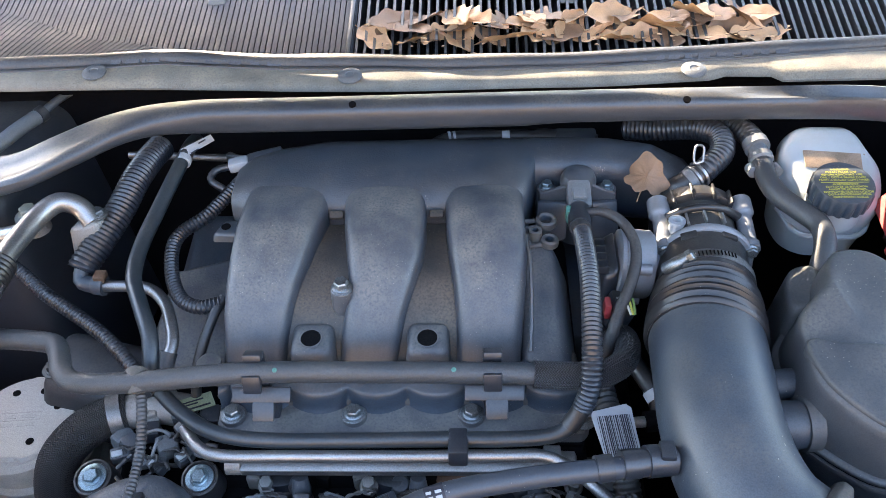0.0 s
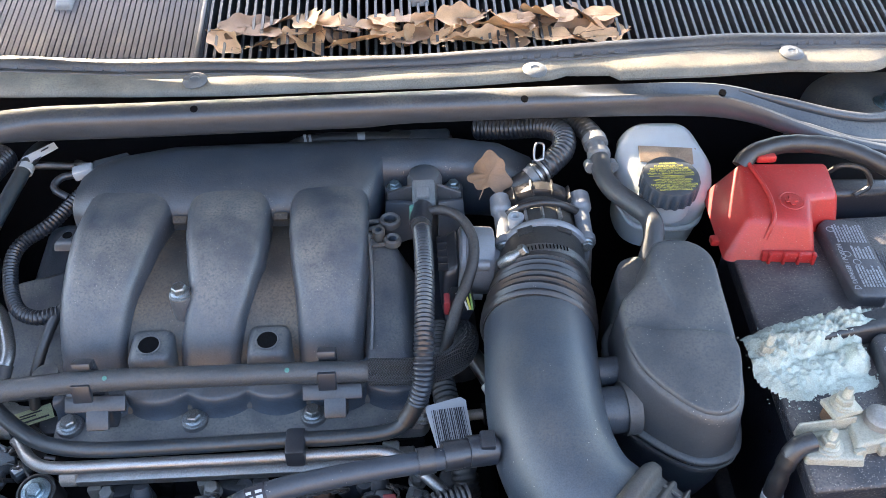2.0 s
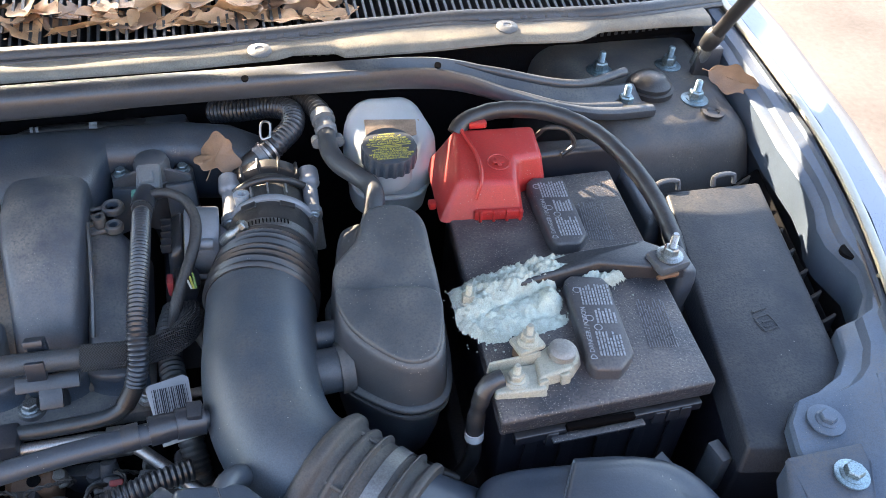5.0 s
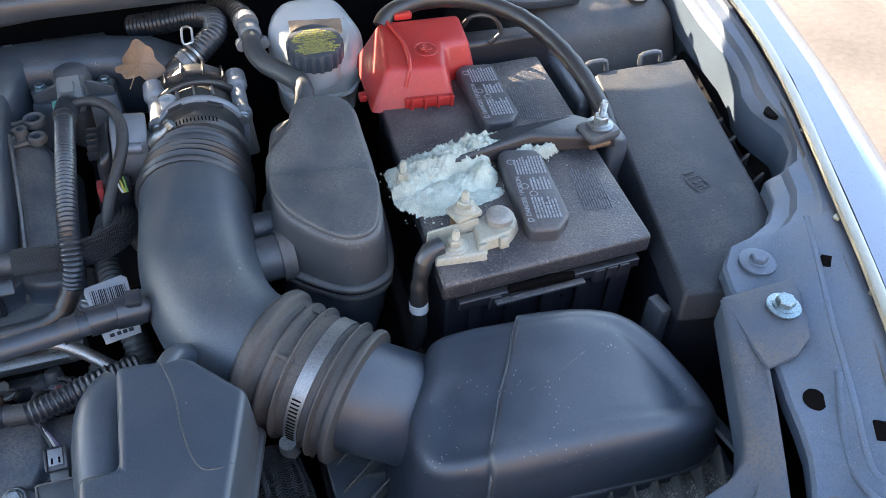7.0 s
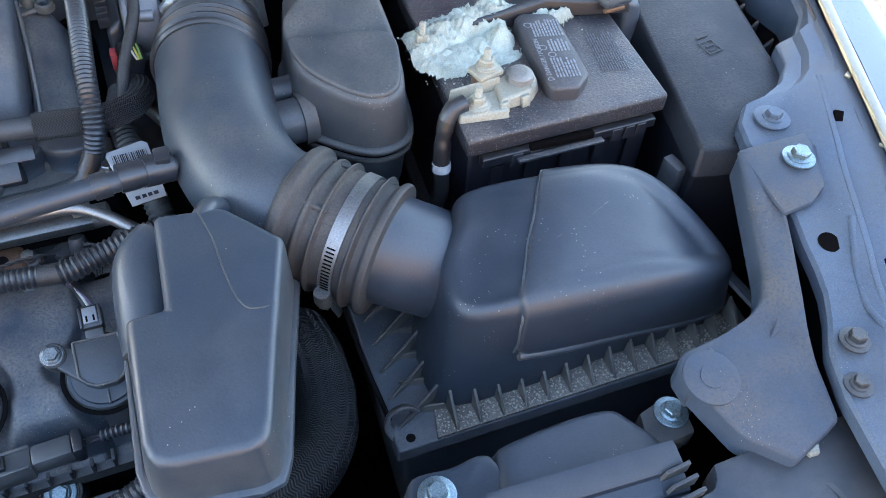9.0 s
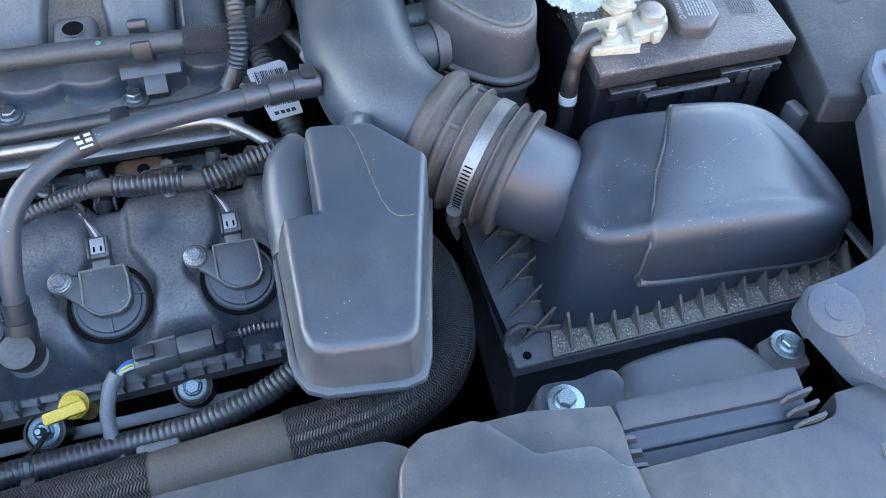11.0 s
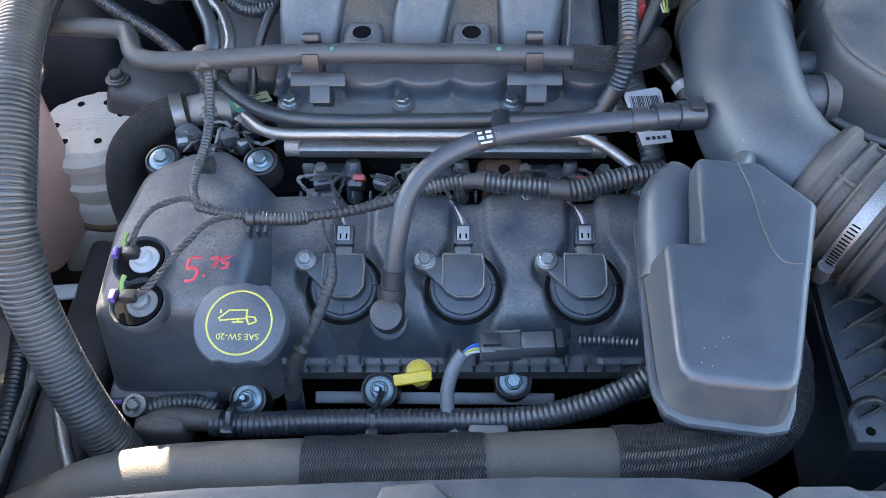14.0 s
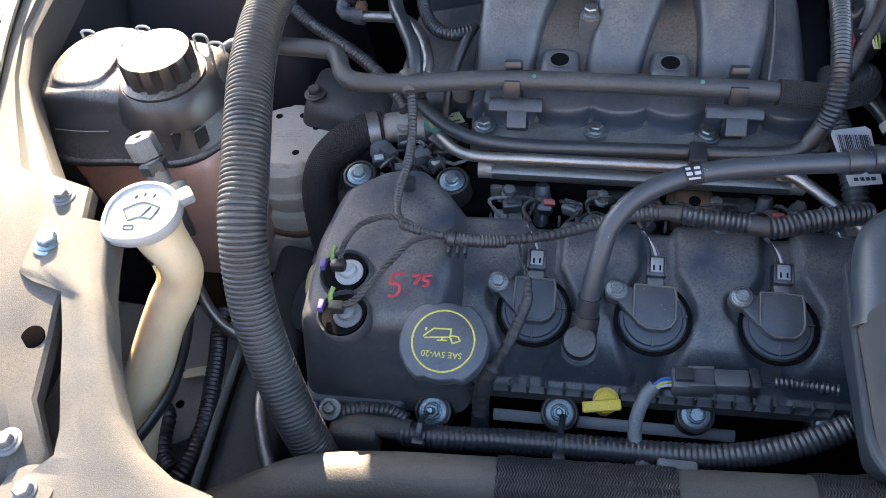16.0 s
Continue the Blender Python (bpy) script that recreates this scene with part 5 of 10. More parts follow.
def pocket(x, y):
    """How far a place lies in a coil pocket: 0 on the plateau, 1 on the pocket's floor."""
    d = 1.0
    for cx, cy in COILS:
        d = min(d, math.hypot(x - cx, y - cy) - 0.0345, math.hypot(x - cx + 0.031, y - cy - 0.013) - 0.014)
        if y < cy:
            d = min(d, abs(x - cx) - 0.013 - 0.10 * max(0.0, 0.185 - y))
        else:
            d = min(d, abs(x - cx - 0.004) - 0.034 + 0.017 * min(1.0, max(0.0, (y - cy - 0.016) / 0.03)) + 0.10 * max(0.0, y - 0.285))
    u = min(1.0, max(0.0, (0.0045 - d) / 0.009))
    return u * u * (3 - 2 * u)


skin_line, _ = spline([(0, y, z) for y, z in PROFILE[1:12]], 0.0032)
bm = bmesh.new()
rows = []
for i, c in enumerate(skin_line):
    t = (skin_line[min(i + 1, len(skin_line) - 1)] - skin_line[max(i - 1, 0)]).normalized()
    out = Vector((0, -t.z, t.y))
    if out.z < 0:
        out = -out
    row = []
    for k in range(125):
        x = -0.133 + 0.0034 * k
        p = pocket(x, c.y)
        swell = 0.0012 * noise.noise(Vector((x * 14, c.y * 14, 3)))
        q = c + out * (0.0075 - 0.0095 * p + swell)
        row.append(bm.verts.new((x, q.y + 0.02 * (x + 0.135), q.z)))
    rows.append(row)
for a, b in zip(rows, rows[1:]):
    for k in range(124):
        bm.faces.new((a[k], a[k + 1], b[k + 1], b[k]))
part("moulded_skin", bm, "coverskin", cover, "dust-caked upper skin", sharp=60)
for i in range(22):
    x = -0.10 + 0.0175 * i
    part("edge_rib", block((x, 0.3185 + 0.02 * (x + 0.135), 0.793), (0.0025, 0.009, 0.010), 0.0008), "cover", cover)
    part("edge_rib", block((x, 0.169 + 0.02 * (x + 0.135), 0.721), (0.003, 0.012, 0.012), 0.0008), "cover", cover)
for p, stud in (((-0.136, 0.134, 0.716), 0.012), ((-0.0155, 0.155, 0.700), 0.014), ((0.113, 0.167, 0.701), 0), ((0.235, 0.170, 0.70), 0), ((-0.145, 0.357, 0.806), 0), ((0.1265, 0.316, 0.797), 0), ((-0.245, 0.355, 0.81), 0), ((0.005, 0.314, 0.797), 0), ((0.24, 0.320, 0.797), 0)):
    way = (0, -0.45, 0.9) if p[1] < 0.3 else (0, -0.2, 1)
    pod = part("bolt_pod", turned([(0.0195, -0.024), (0.0185, -0.004), (0.0175, 0.001), (0.0155, 0.0015), (0.0145, -0.0005)], 28, aim(p, way)), "rubber", cover)
    bolt_parts(pod, p, way, r=0.0072, h=0.006, washer=0.0132, mat="bluezinc", stud=stud)
# cam sensors in their wells
for x, y, z in ((-0.219, 0.203, 0.836), (-0.211, 0.160, 0.831)):
    well = part("sensor_well", turned([(0.025, -0.012), (0.025, 0.001), (0.0235, 0.003), (0.022, 0.001), (0.0205, -0.004)], 28, aim((x, y, z), (-0.05, -0.15, 1))), "cover", cover)
    part("well_shade", turned([(0.0205, -0.005), (0.0205, 0.0008)], 24, aim((x, y, z), (-0.05, -0.15, 1))), "black", well)
    part("sensor", turned([(0.0135, -0.004), (0.0135, 0.002), (0.0125, 0.003), (0.0085, 0.0035), (0.0075, 0.008), (0.005, 0.010)], 18, aim((x + 0.004, y, z), (-0.05, -0.15, 1))), "palegrey" if y > 0.18 else "grey", well)
    part("plug", block((x - 0.004, y - 0.001, z + 0.012), (0.014, 0.010, 0.010), 0.002), "rubber", well)
    part("lock_tab", block((x - 0.0195, y + 0.001, z + 0.009), (0.005, 0.010, 0.007), 0.001), "violet", well)
    part("wire", sweep([(x - 0.010, y + 0.002, z + 0.014), (x - 0.011, y + 0.008, z + 0.019), (x - 0.009, y + 0.014, z + 0.021)], 0.0023, 8), "greenwire", well)
# brown oil-fill cap with yellow printing
cap = thing("oil_filler_cap", "round black oil filler cap with yellow printing", "oil cap", (-0.112, 0.127, 0.83))
CAP = aim((-0.112, 0.127, 0.850), (0, -0.33, 1))
part("neck", turned([(0.027, -0.035), (0.027, 0.0)], 28, CAP), "cover", cap)
bm = bmesh.new()
rim = []
for z, k in ((-0.006, 1.0), (0.004, 1.0), (0.007, 0.96), (0.0075, 0.94)):
    ring = []
    for i in range(72):
        a = 2 * math.pi * i / 72
        off = abs(abs(((a + math.pi) % (2 * math.pi)) - math.pi) - math.pi / 2)
        r = 0.0380 * (1 - 0.105 * (1 - smooth(0.34, 0.56, off)))
        ring.append(bm.verts.new(CAP @ Vector((r * k * math.cos(a), r * k * math.sin(a), z))))
    rim.append(ring)
for a, b in zip(rim, rim[1:]):
    for i in range(72):
        bm.faces.new((a[i], a[(i + 1) % 72], b[(i + 1) % 72], b[i]))
bm.faces.new(rim[0])
bm.faces.new(rim[-1])
disc = part("disc", bm, "cover", cap)
bm = bmesh.new()
ring_pts = [CAP @ Vector((0.0262 * math.cos(a), 0.0262 * math.sin(a), 0.0075)) for a in (2 * math.pi * i / 48 for i in range(49))]
sweep(ring_pts, 0.0008, 6, 0.002, 0.5, False, bm)
part("ring", bm, "yellowink", disc, "yellow printed ring")
lettering("SAE 5W-20", 0.0072, CAP @ pose(0, -0.0115, 0.0078, 0, 0, 0) @ pose(0, 0, 0, 0, 0, 180), "yellowink", disc)
strokes([[(-0.018, 0.001), (-0.010, 0.008), (0.0045, 0.0085), (0.0045, 0.0015), (-0.008, 0.0005), (-0.0165, -0.0005)], [(0.0045, 0.003), (0.011, 0.0025), (0.013, -0.001), (0.007, -0.0035), (0.0045, 0.0015)],
         [(-0.002, 0.001), (-0.002, -0.0015)], [(-0.006, -0.0018), (0.002, -0.0014)], [(-0.0165, 0.006), (-0.0165, 0.008)]], CAP @ pose(0.001, 0.002, 0.0076), 0.0008, "yellowink", disc, "oil_can_symbol", "yellow printed oil can")
FIG = aim((-0.158, 0.186, 0.8445), (0, -0.06, 1))
for run in ([(-0.003, 0.014), (-0.0125, 0.0125), (-0.0135, 0.003), (-0.007, 0.0025), (-0.004, -0.003), (-0.007, -0.010), (-0.0135, -0.011)], [(0.0015, -0.0045), (0.0032, -0.005)],
            [(0.0045, 0.0125), (0.012, 0.014), (0.0085, 0.0035)], [(0.0225, 0.015), (0.0165, 0.0135), (0.0160, 0.009), (0.0205, 0.008), (0.0195, 0.0035), (0.0150, 0.003)]):
    part("marker_figure", sweep([FIG @ Vector((*p, 0)) for p in run], 0.0017, 8, 0.001, 0.35), "redink", cover, "red paint-marker figure of 5.75")

# ---- ignition coils ----
coil = thing("ignition_coil", "black ignition coil in the valve cover with its plug fitted", "ignition coil", (0, 0, 0), "ignition coils on the front bank")
T = pose(0, 0, 0, 20)
seat = part("seat", turned([(0.0310, -0.012), (0.0310, -0.001), (0.0295, 0.001), (0.0270, 0.001), (0.0260, 0.003), (0.016, 0.0032)], 44, T), "duct", coil)
# black ring that paints the shaded gap round the seat
part("gasket", sweep([T @ Vector((0.0335 * math.cos(a), 0.0335 * math.sin(a), -0.0012)) for a in (2 * math.pi * k / 36 for k in range(37))], 0.0020, 8, 0.005, 0.6), "black", coil, "black ring for the shaded gap round the seat")
OUTLINE = [(-0.0195, 0.0290), (0.0185, 0.0290), (0.0205, 0.0180), (0.0205, -0.0030), (0.0160, -0.0105), (0.0095, -0.0140), (-0.0060, -0.0140), (-0.0140, -0.0095), (-0.0195, -0.0030)]
part("body", hull([T @ Vector((x, y, 0)) for x, y in OUTLINE[::-1]], [T @ Vector((x * 0.98, y * 0.98, 0.0125)) for x, y in OUTLINE[::-1]], 0.0015), "duct", coil)
rim = [T @ Vector((x * 0.94, 0.008 + (y - 0.008) * 0.94, 0.0128)) for x, y in OUTLINE + OUTLINE[:1]]
bm = bmesh.new()
for a, b in zip(rim, rim[1:]):
    sweep([a, b], 0.0012, 8, 0.05, 1.0, True, bm)
part("rim", bm, "duct", coil)
EAR = [(-0.0180, -0.0050), (-0.0180, 0.0240), (-0.0310, 0.0300), (-0.0390, 0.0280), (-0.0430, 0.0200)]
part("ear", hull([T @ Vector((x, y, 0.004)) for x, y in EAR[::-1]], [T @ Vector((x, y, 0.0120)) for x, y in EAR[::-1]], 0.002), "duct", coil)
part("ear_boss", turned([(0.0105, -0.002), (0.0105, 0.0132), (0.0095, 0.0140)], 24, T @ pose(-0.0345, 0.0215, 0)), "duct", coil)
for x, y, sx, sy in ((0.0, -0.0215, 0.0012, 0.012), (0.0255, 0.003, 0.010, 0.0012)):
    part("tick", block(T @ Vector((x, y, 0.003)), (sx, sy, 0.004), 0.0003, T), "duct", coil)
bolt_parts(coil, T @ Vector((-0.0345, 0.0215, 0.0142)), T @ Vector((0, 0, 1)), r=0.0062, h=0.0045, washer=0.0094)
part("neck", block(T @ Vector((0, 0.033, 0.008)), (0.015, 0.012, 0.011), 0.002, T), "duct", coil)
conn = part("connector", block(T @ Vector((0, 0.045, 0.012)), (0.0175, 0.020, 0.015), 0.002, T), "conduit", coil)
for x in (-0.0078, 0.0078):
    part("guard", block(T @ Vector((x, 0.0445, 0.0185)), (0.0022, 0.0185, 0.006), 0.0006, T), "conduit", conn)
part("latch", block(T @ Vector((0, 0.0455, 0.0198)), (0.0115, 0.0140, 0.003), 0.0008, T), "housing", conn, "pale grey latch")
for dx in (-0.0028, 0.0028):
    part("latch_slot", block(T @ Vector((dx, 0.0425, 0.0212)), (0.0016, 0.0050, 0.0008), 0.0002, T), "black", conn)
for dx, mat in ((-0.004, "rubber"), (0.0, "whitewire"), (0.004, "leadwire")):
    part("wire", sweep([T @ Vector((dx * 0.8, 0.053, 0.012)), T @ Vector((dx * 0.6 - 0.002, 0.060, 0.016)), T @ Vector((dx * 0.3 - 0.007, 0.070, 0.016)), T @ Vector((-0.013 - dx * 0.3, 0.081, 0.010))], 0.0013, 6), mat, coil)
coil.matrix_basis = pose(-0.0455, 0.2115, 0.7885)
copy_thing(coil, pose(0.064, 0.2140, 0.7875))
copy_thing(coil, pose(0.175, 0.2165, 0.7865))


# ---- air path: throttle, bellows, pipe, resonators, air box ----
throttle = thing("throttle", "cast aluminium throttle with a pale grey motor housing", "throttle", (0.343, 0.57, 0.86))
AX = (-0.06, -1, 0)
part("bore", turned([(0.039, -0.01), (0.039, 0.045), (0.043, 0.05), (0.043, 0.056)], 36, aim((0.345, 0.595, 0.900), AX)), "valley", throttle, "rough grimy bore casting")
part("rear_flange", turned([(0.0465, 0.0), (0.0465, 0.013), (0.043, 0.015)], 44, aim((0.3455, 0.612, 0.900), AX)), "rubber", throttle, "black finned rear flange")
for d in (-38, -14, 12, 36):
    a = radians(90 + d)
    part("fin", block((0.3455 + 0.0472 * math.cos(a), 0.602, 0.900 + 0.0472 * math.sin(a)), (0.0022, 0.020, 0.006), 0.0006, pose(0, 0, 0, 0, -d, 0)), "rubber", throttle)
for d in (-24, 2, 26):
    a = radians(90 + d)
    part("web", block((0.3440 + 0.0405 * math.cos(a), 0.572, 0.900 + 0.0405 * math.sin(a)), (0.0024, 0.022, 0.006), 0.0006, pose(0, 0, 0, 0, -d, 0)), "cast", throttle)
part("front_collar", turned([(0.041, -0.004), (0.0465, 0.0), (0.0480, 0.002), (0.0480, 0.007), (0.0465, 0.009)], 44, aim((0.3432, 0.552, 0.900), AX)), "housing", throttle, "cast front collar")
part("front_flange", hull([(0.288, 0.546, 0.862), (0.400, 0.552, 0.862), (0.399, 0.562, 0.862), (0.287, 0.556, 0.862)],
                          [(0.294, 0.546, 0.921), (0.395, 0.552, 0.921), (0.394, 0.562, 0.921), (0.293, 0.556, 0.921)], 0.005), "cast", throttle, "cast aluminium flange")
for x0, x1 in ((0.304, 0.302), (0.388, 0.386)):
    post = part("post", sweep([(x0, 0.608, 0.927), ((x0 + x1) / 2, 0.575, 0.9225), (x1, 0.545, 0.917)], lambda s, f: 0.0112 if f < 0.30 else (0.0098 if f < 0.36 else (0.0080 if f < 0.86 else 0.0100)), 18, 0.0025), "housing", throttle)
    bolt_parts(post, (x1, 0.545, 0.917), (-0.03, -1, 0.15), r=0.0058, h=0.006, washer=0.0088)
part("nipple", turned([(0.0075, -0.025), (0.0075, 0.008), (0.0085, 0.009), (0.0085, 0.012), (0.0045, 0.0122), (0.004, 0.006)], 18, aim((0.3155, 0.566, 0.926), (0, 0.1, 1))), "palegrey", throttle)
part("vane_rim", sweep([(0.309, 0.583, 0.928), (0.326, 0.580, 0.9400), (0.345, 0.579, 0.9445), (0.364, 0.580, 0.9400), (0.381, 0.583, 0.928)], 0.0042, 10), "rubber", throttle)
MOTOR = aim((0.270, 0.543, 0.902), (-1, 0.02, 0.10))
motor = part("motor_housing", turned([(0.016, -0.036), (0.016, -0.019), (0.033, -0.018), (0.0345, -0.016), (0.0345, 0.006), (0.0365, 0.007), (0.0365, 0.010), (0.0335, 0.011), (0.0335, 0.0145), (0.0305, 0.016), (0.012, 0.0165)], 40, MOTOR), "housing", throttle, "pale grey round motor housing")
for d in (35, -55):
    a = radians(d)
    part("screw_lug", turned([(0.0055, -0.012), (0.0055, 0.008), (0.0035, 0.009)], 14, MOTOR @ pose(0.036 * math.cos(a), 0.036 * math.sin(a), 0)), "housing", motor)
for k in range(5):
    part("cover_rib", block((0.2385, 0.515 + 0.010 * k, 0.920), (0.010, 0.002, 0.010), 0.0006), "conduit", throttle)
part("cover_plate", hull([(0.236, 0.508, 0.868), (0.254, 0.508, 0.868), (0.254, 0.572, 0.868), (0.236, 0.572, 0.868)], [(0.239, 0.513, 0.910), (0.254, 0.513, 0.922), (0.254, 0.568, 0.928), (0.239, 0.566, 0.915)], 0.006), "conduit", throttle)
plug = part("plug", block((0.252, 0.490, 0.890), (0.024, 0.026, 0.03), 0.004, pose(0, 0, 0, 0, 20, 5)), "conduit", throttle)
part("lock", block((0.240, 0.484, 0.900), (0.006, 0.014, 0.018), 0.0015), "redpart", plug, "red lock tab")
for i, (mat, dx) in enumerate((("yellowink", 0.0), ("greenwire", 0.004), ("whitewire", -0.004))):
    part("wire", sweep([(0.253 + dx, 0.492, 0.905), (0.258 + dx, 0.482, 0.914), (0.262 + dx * 0.5, 0.470, 0.905)], 0.0012, 6), mat, plug)

duct = thing("intake_pipe", "dusty black air intake pipe with rubber bellows", "intake pipe", (0.32, 0.35, 0.82))
part("bellows_collar", sweep([(0.342, 0.548, 0.900), (0.339, 0.530, 0.900), (0.334, 0.492, 0.901)], lambda s, f: 0.0440 + 0.0035 * f, 40, 0.004), "rubber", duct)
for x in (0.322, 0.360):
    part("collar_tab", block((x, 0.541, 0.9395), (0.016, 0.010, 0.005), 0.001, pose(0, 0, 0, 0, (x - 0.341) * 1200, 0)), "rubber", duct)
clamp = part("clamp", sweep([(0.3375, 0.5140, 0.900), (0.3362, 0.5040, 0.900)], 0.0480, 48, 0.004), "band", duct, "steel hose clamp band")
part("clamp_screw", sweep([(0.295, 0.506, 0.929), (0.304, 0.503, 0.940), (0.312, 0.504, 0.947)], lambda s, f: 0.0068 if f < 0.62 else 0.0045, 12), "steel", clamp)
part("screw_head", turned([(0.0058, 0.0), (0.0062, 0.001), (0.0062, 0.005), (0.005, 0.006)], 6, aim((0.312, 0.504, 0.947), (0.75, 0.05, 0.65))), "steel", clamp)
bm = bmesh.new()
for i in range(13):
    a = radians(64 + 4.2 * i)
    block((0.3368 + 0.0484 * math.cos(a), 0.509, 0.900 + 0.0484 * math.sin(a)), (0.0012, 0.0060, 0.0012), 0.0003, None, 1, bm)
part("clamp_teeth", bm, "black", clamp)


def bellows(s, f):
    base = 0.0455 + 0.0065 * f
    return base + 0.0020 * math.sin(math.pi * f) + 0.0036 * max(0.0, math.cos(2 * math.pi * (f * 7.0 - 0.5))) ** 1.2


part("bellows", sweep([(0.334, 0.498, 0.901), (0.329, 0.468, 0.902), (0.322, 0.435, 0.903)], bellows, 48, 0.0017), "rubber", duct, "black rubber bellows")
part("pipe", sweep([(0.3235, 0.440, 0.903), (0.320, 0.40, 0.905), (0.316, 0.35, 0.905), (0.320, 0.305, 0.900), (0.335, 0.270, 0.893), (0.362, 0.245, 0.887)], lambda s, f: 0.0515 - 0.003 * f, 40, 0.006), "pipe", duct)


def coupler(s, f):
    """Radius of the rubber coupler: a fat first lip, thin fins, a seat for the band and a square end flange."""
    fin = lambda at, wide, high: high * math.exp(-((f - at) / wide) ** 4)
    return 0.0520 + fin(0.085, 0.075, 0.0065) + fin(0.30, 0.035, 0.0035) + fin(0.445, 0.022, 0.0050) + fin(0.80, 0.022, 0.0055) + fin(0.965, 0.05, 0.0050)


part("coupler", sweep([(0.352, 0.255, 0.889), (0.372, 0.236, 0.8855), (0.402, 0.2085, 0.881), (0.416, 0.1957, 0.879)], coupler, 52, 0.0011), "coupler", duct, "dusty ribbed rubber coupler")
for deg in (8, 60, 118):
    part("coupler_key", sweep([Vector((0.372, 0.236, 0.8855)) + Vector((0.66, 0.73, 0)) * 0.0535 * math.cos(radians(deg)) + Vector((0, 0, 1)) * 0.0535 * math.sin(radians(deg)), Vector((0.386, 0.2232, 0.8832)) + Vector((0.66, 0.73, 0)) * 0.0535 * math.cos(radians(deg)) + Vector((0, 0, 1)) * 0.0535 * math.sin(radians(deg))], 0.0022, 8), "coupler", duct)
band = part("clamp", sweep([(0.3888, 0.2204, 0.8829), (0.3972, 0.2127, 0.8816)], 0.0540, 48, 0.003), "band", duct, "wide steel hose clamp band")
axis = Vector((0.73, -0.66, -0.09)).normalized()
side = axis.cross(Vector((0, 0, 1))).normalized()
up = side.cross(axis)
ring_at = lambda deg, r: Vector((0.3931, 0.2165, 0.8822)) + (side * math.cos(radians(deg)) + up * math.sin(radians(deg))) * r
bm = bmesh.new()
for i in range(13):
    deg = 36 - 3.6 * i
    turn = Matrix((axis, up * math.cos(radians(deg)) - side * math.sin(radians(deg)), side * math.cos(radians(deg)) + up * math.sin(radians(deg)))).transposed().to_4x4()
    block(ring_at(deg, 0.0542), (0.0072, 0.0012, 0.0010), 0.0003, turn, 1, bm)
part("clamp_slots", bm, "black", band)
part("clamp_screw", sweep([ring_at(-8, 0.0575), ring_at(-18, 0.0590), ring_at(-28, 0.0580)], 0.0066, 14), "steel", band)
part("screw_head", turned([(0.0062, 0.0), (0.0068, 0.001), (0.0068, 0.005), (0.0055, 0.006)], 6, aim(tuple(ring_at(-28, 0.0580)), tuple(up * -0.8 - side * 0.3))), "steel", band)
part("outlet", sweep([(0.398, 0.213, 0.882), (0.421, 0.202, 0.871), (0.445, 0.195, 0.858), (0.470, 0.186, 0.846), (0.500, 0.177, 0.834)], 0.0468, 44, 0.006), "airbox", duct)


airbox = thing("air_filter_box", "dark blue-black plastic air filter box with clips and ribs", "air filter box", (0.56, 0.16, 0.66))
BOX_FOOT = [(0.470, 0.238, 0.79), (0.446, 0.200, 0.788), (0.428, 0.160, 0.787), (0.430, 0.100, 0.785), (0.49, 0.089, 0.788), (0.58, 0.091, 0.794), (0.676, 0.092, 0.800), (0.706, 0.108, 0.800), (0.712, 0.150, 0.800), (0.704, 0.205, 0.800), (0.64, 0.226, 0.80), (0.56, 0.236, 0.797)]
BOX_TOP = [(0.485, 0.216, 0.912), (0.466, 0.188, 0.909), (0.446, 0.156, 0.900), (0.443, 0.112, 0.897), (0.488, 0.0905, 0.908), (0.58, 0.0865, 0.904), (0.650, 0.088, 0.892), (0.690, 0.104, 0.873), (0.682, 0.142, 0.886), (0.654, 0.182, 0.907), (0.617, 0.200, 0.918), (0.55, 0.211, 0.920)]


def in_panel(x, y, z):
    """How far a place of the lid belongs to its raised panel, which ends in a slanting seam and a low front ridge."""
    seam = 0.486 + max(0.0, y - 0.097) * 0.60
    low = 0.847 - 0.155 * (x - 0.487)
    d = min(x - seam, (z - low) * 0.9) if y < 0.15 else x - seam
    corner = math.hypot(min(0.0, x - seam - 0.012), min(0.0, z - low - 0.012))
    if y < 0.12 and x < seam + 0.012 and z < low + 0.012:
        d = 0.012 - corner
    return smooth(-0.0010, 0.0026, d) * (1.0 - smooth(0.700, 0.712, x))


box_rings = rounded_rings(BOX_FOOT, BOX_TOP, 0.018, 14)
wall = [[Vector(a).lerp(Vector(b), k / 48) for a, b in zip(box_rings[0], box_rings[1])] for k in range(48)]
lines = [closed_line(r, 40) for r in wall + box_rings[1:]]
top_line = lines[-1]
box_mid = sum(top_line, Vector()) / len(top_line)
# the lid's top: a gently crowned sheet hung from its outline
for k in range(1, 40):
    share = k / 40
    ring = [p.lerp(box_mid, share) for p in top_line]
    sheet = []
    for p, q in zip(top_line, ring):
        pull = [1.0 / ((o.x - q.x) ** 2 + (o.y - q.y) ** 2) ** 1.5 for o in top_line[::4]]
        z = sum(w * o.z for w, o in zip(pull, top_line[::4])) / sum(pull)
        sheet.append(Vector((q.x, q.y, p.z + (z - p.z) * smooth(0.0, 0.25, share) + 0.005 * (1 - (1 - share) ** 2))))
    lines.append(sheet)
bm = bmesh.new()
loops = [[bm.verts.new(p) for p in line] for line in lines]
for a, b in zip(loops, loops[1:]):
    for k in range(len(a)):
        bm.faces.new((a[k], a[(k + 1) % len(a)], b[(k + 1) % len(a)], b[k]))
bm.faces.new(loops[0][::-1])
bm.faces.new(loops[-1])
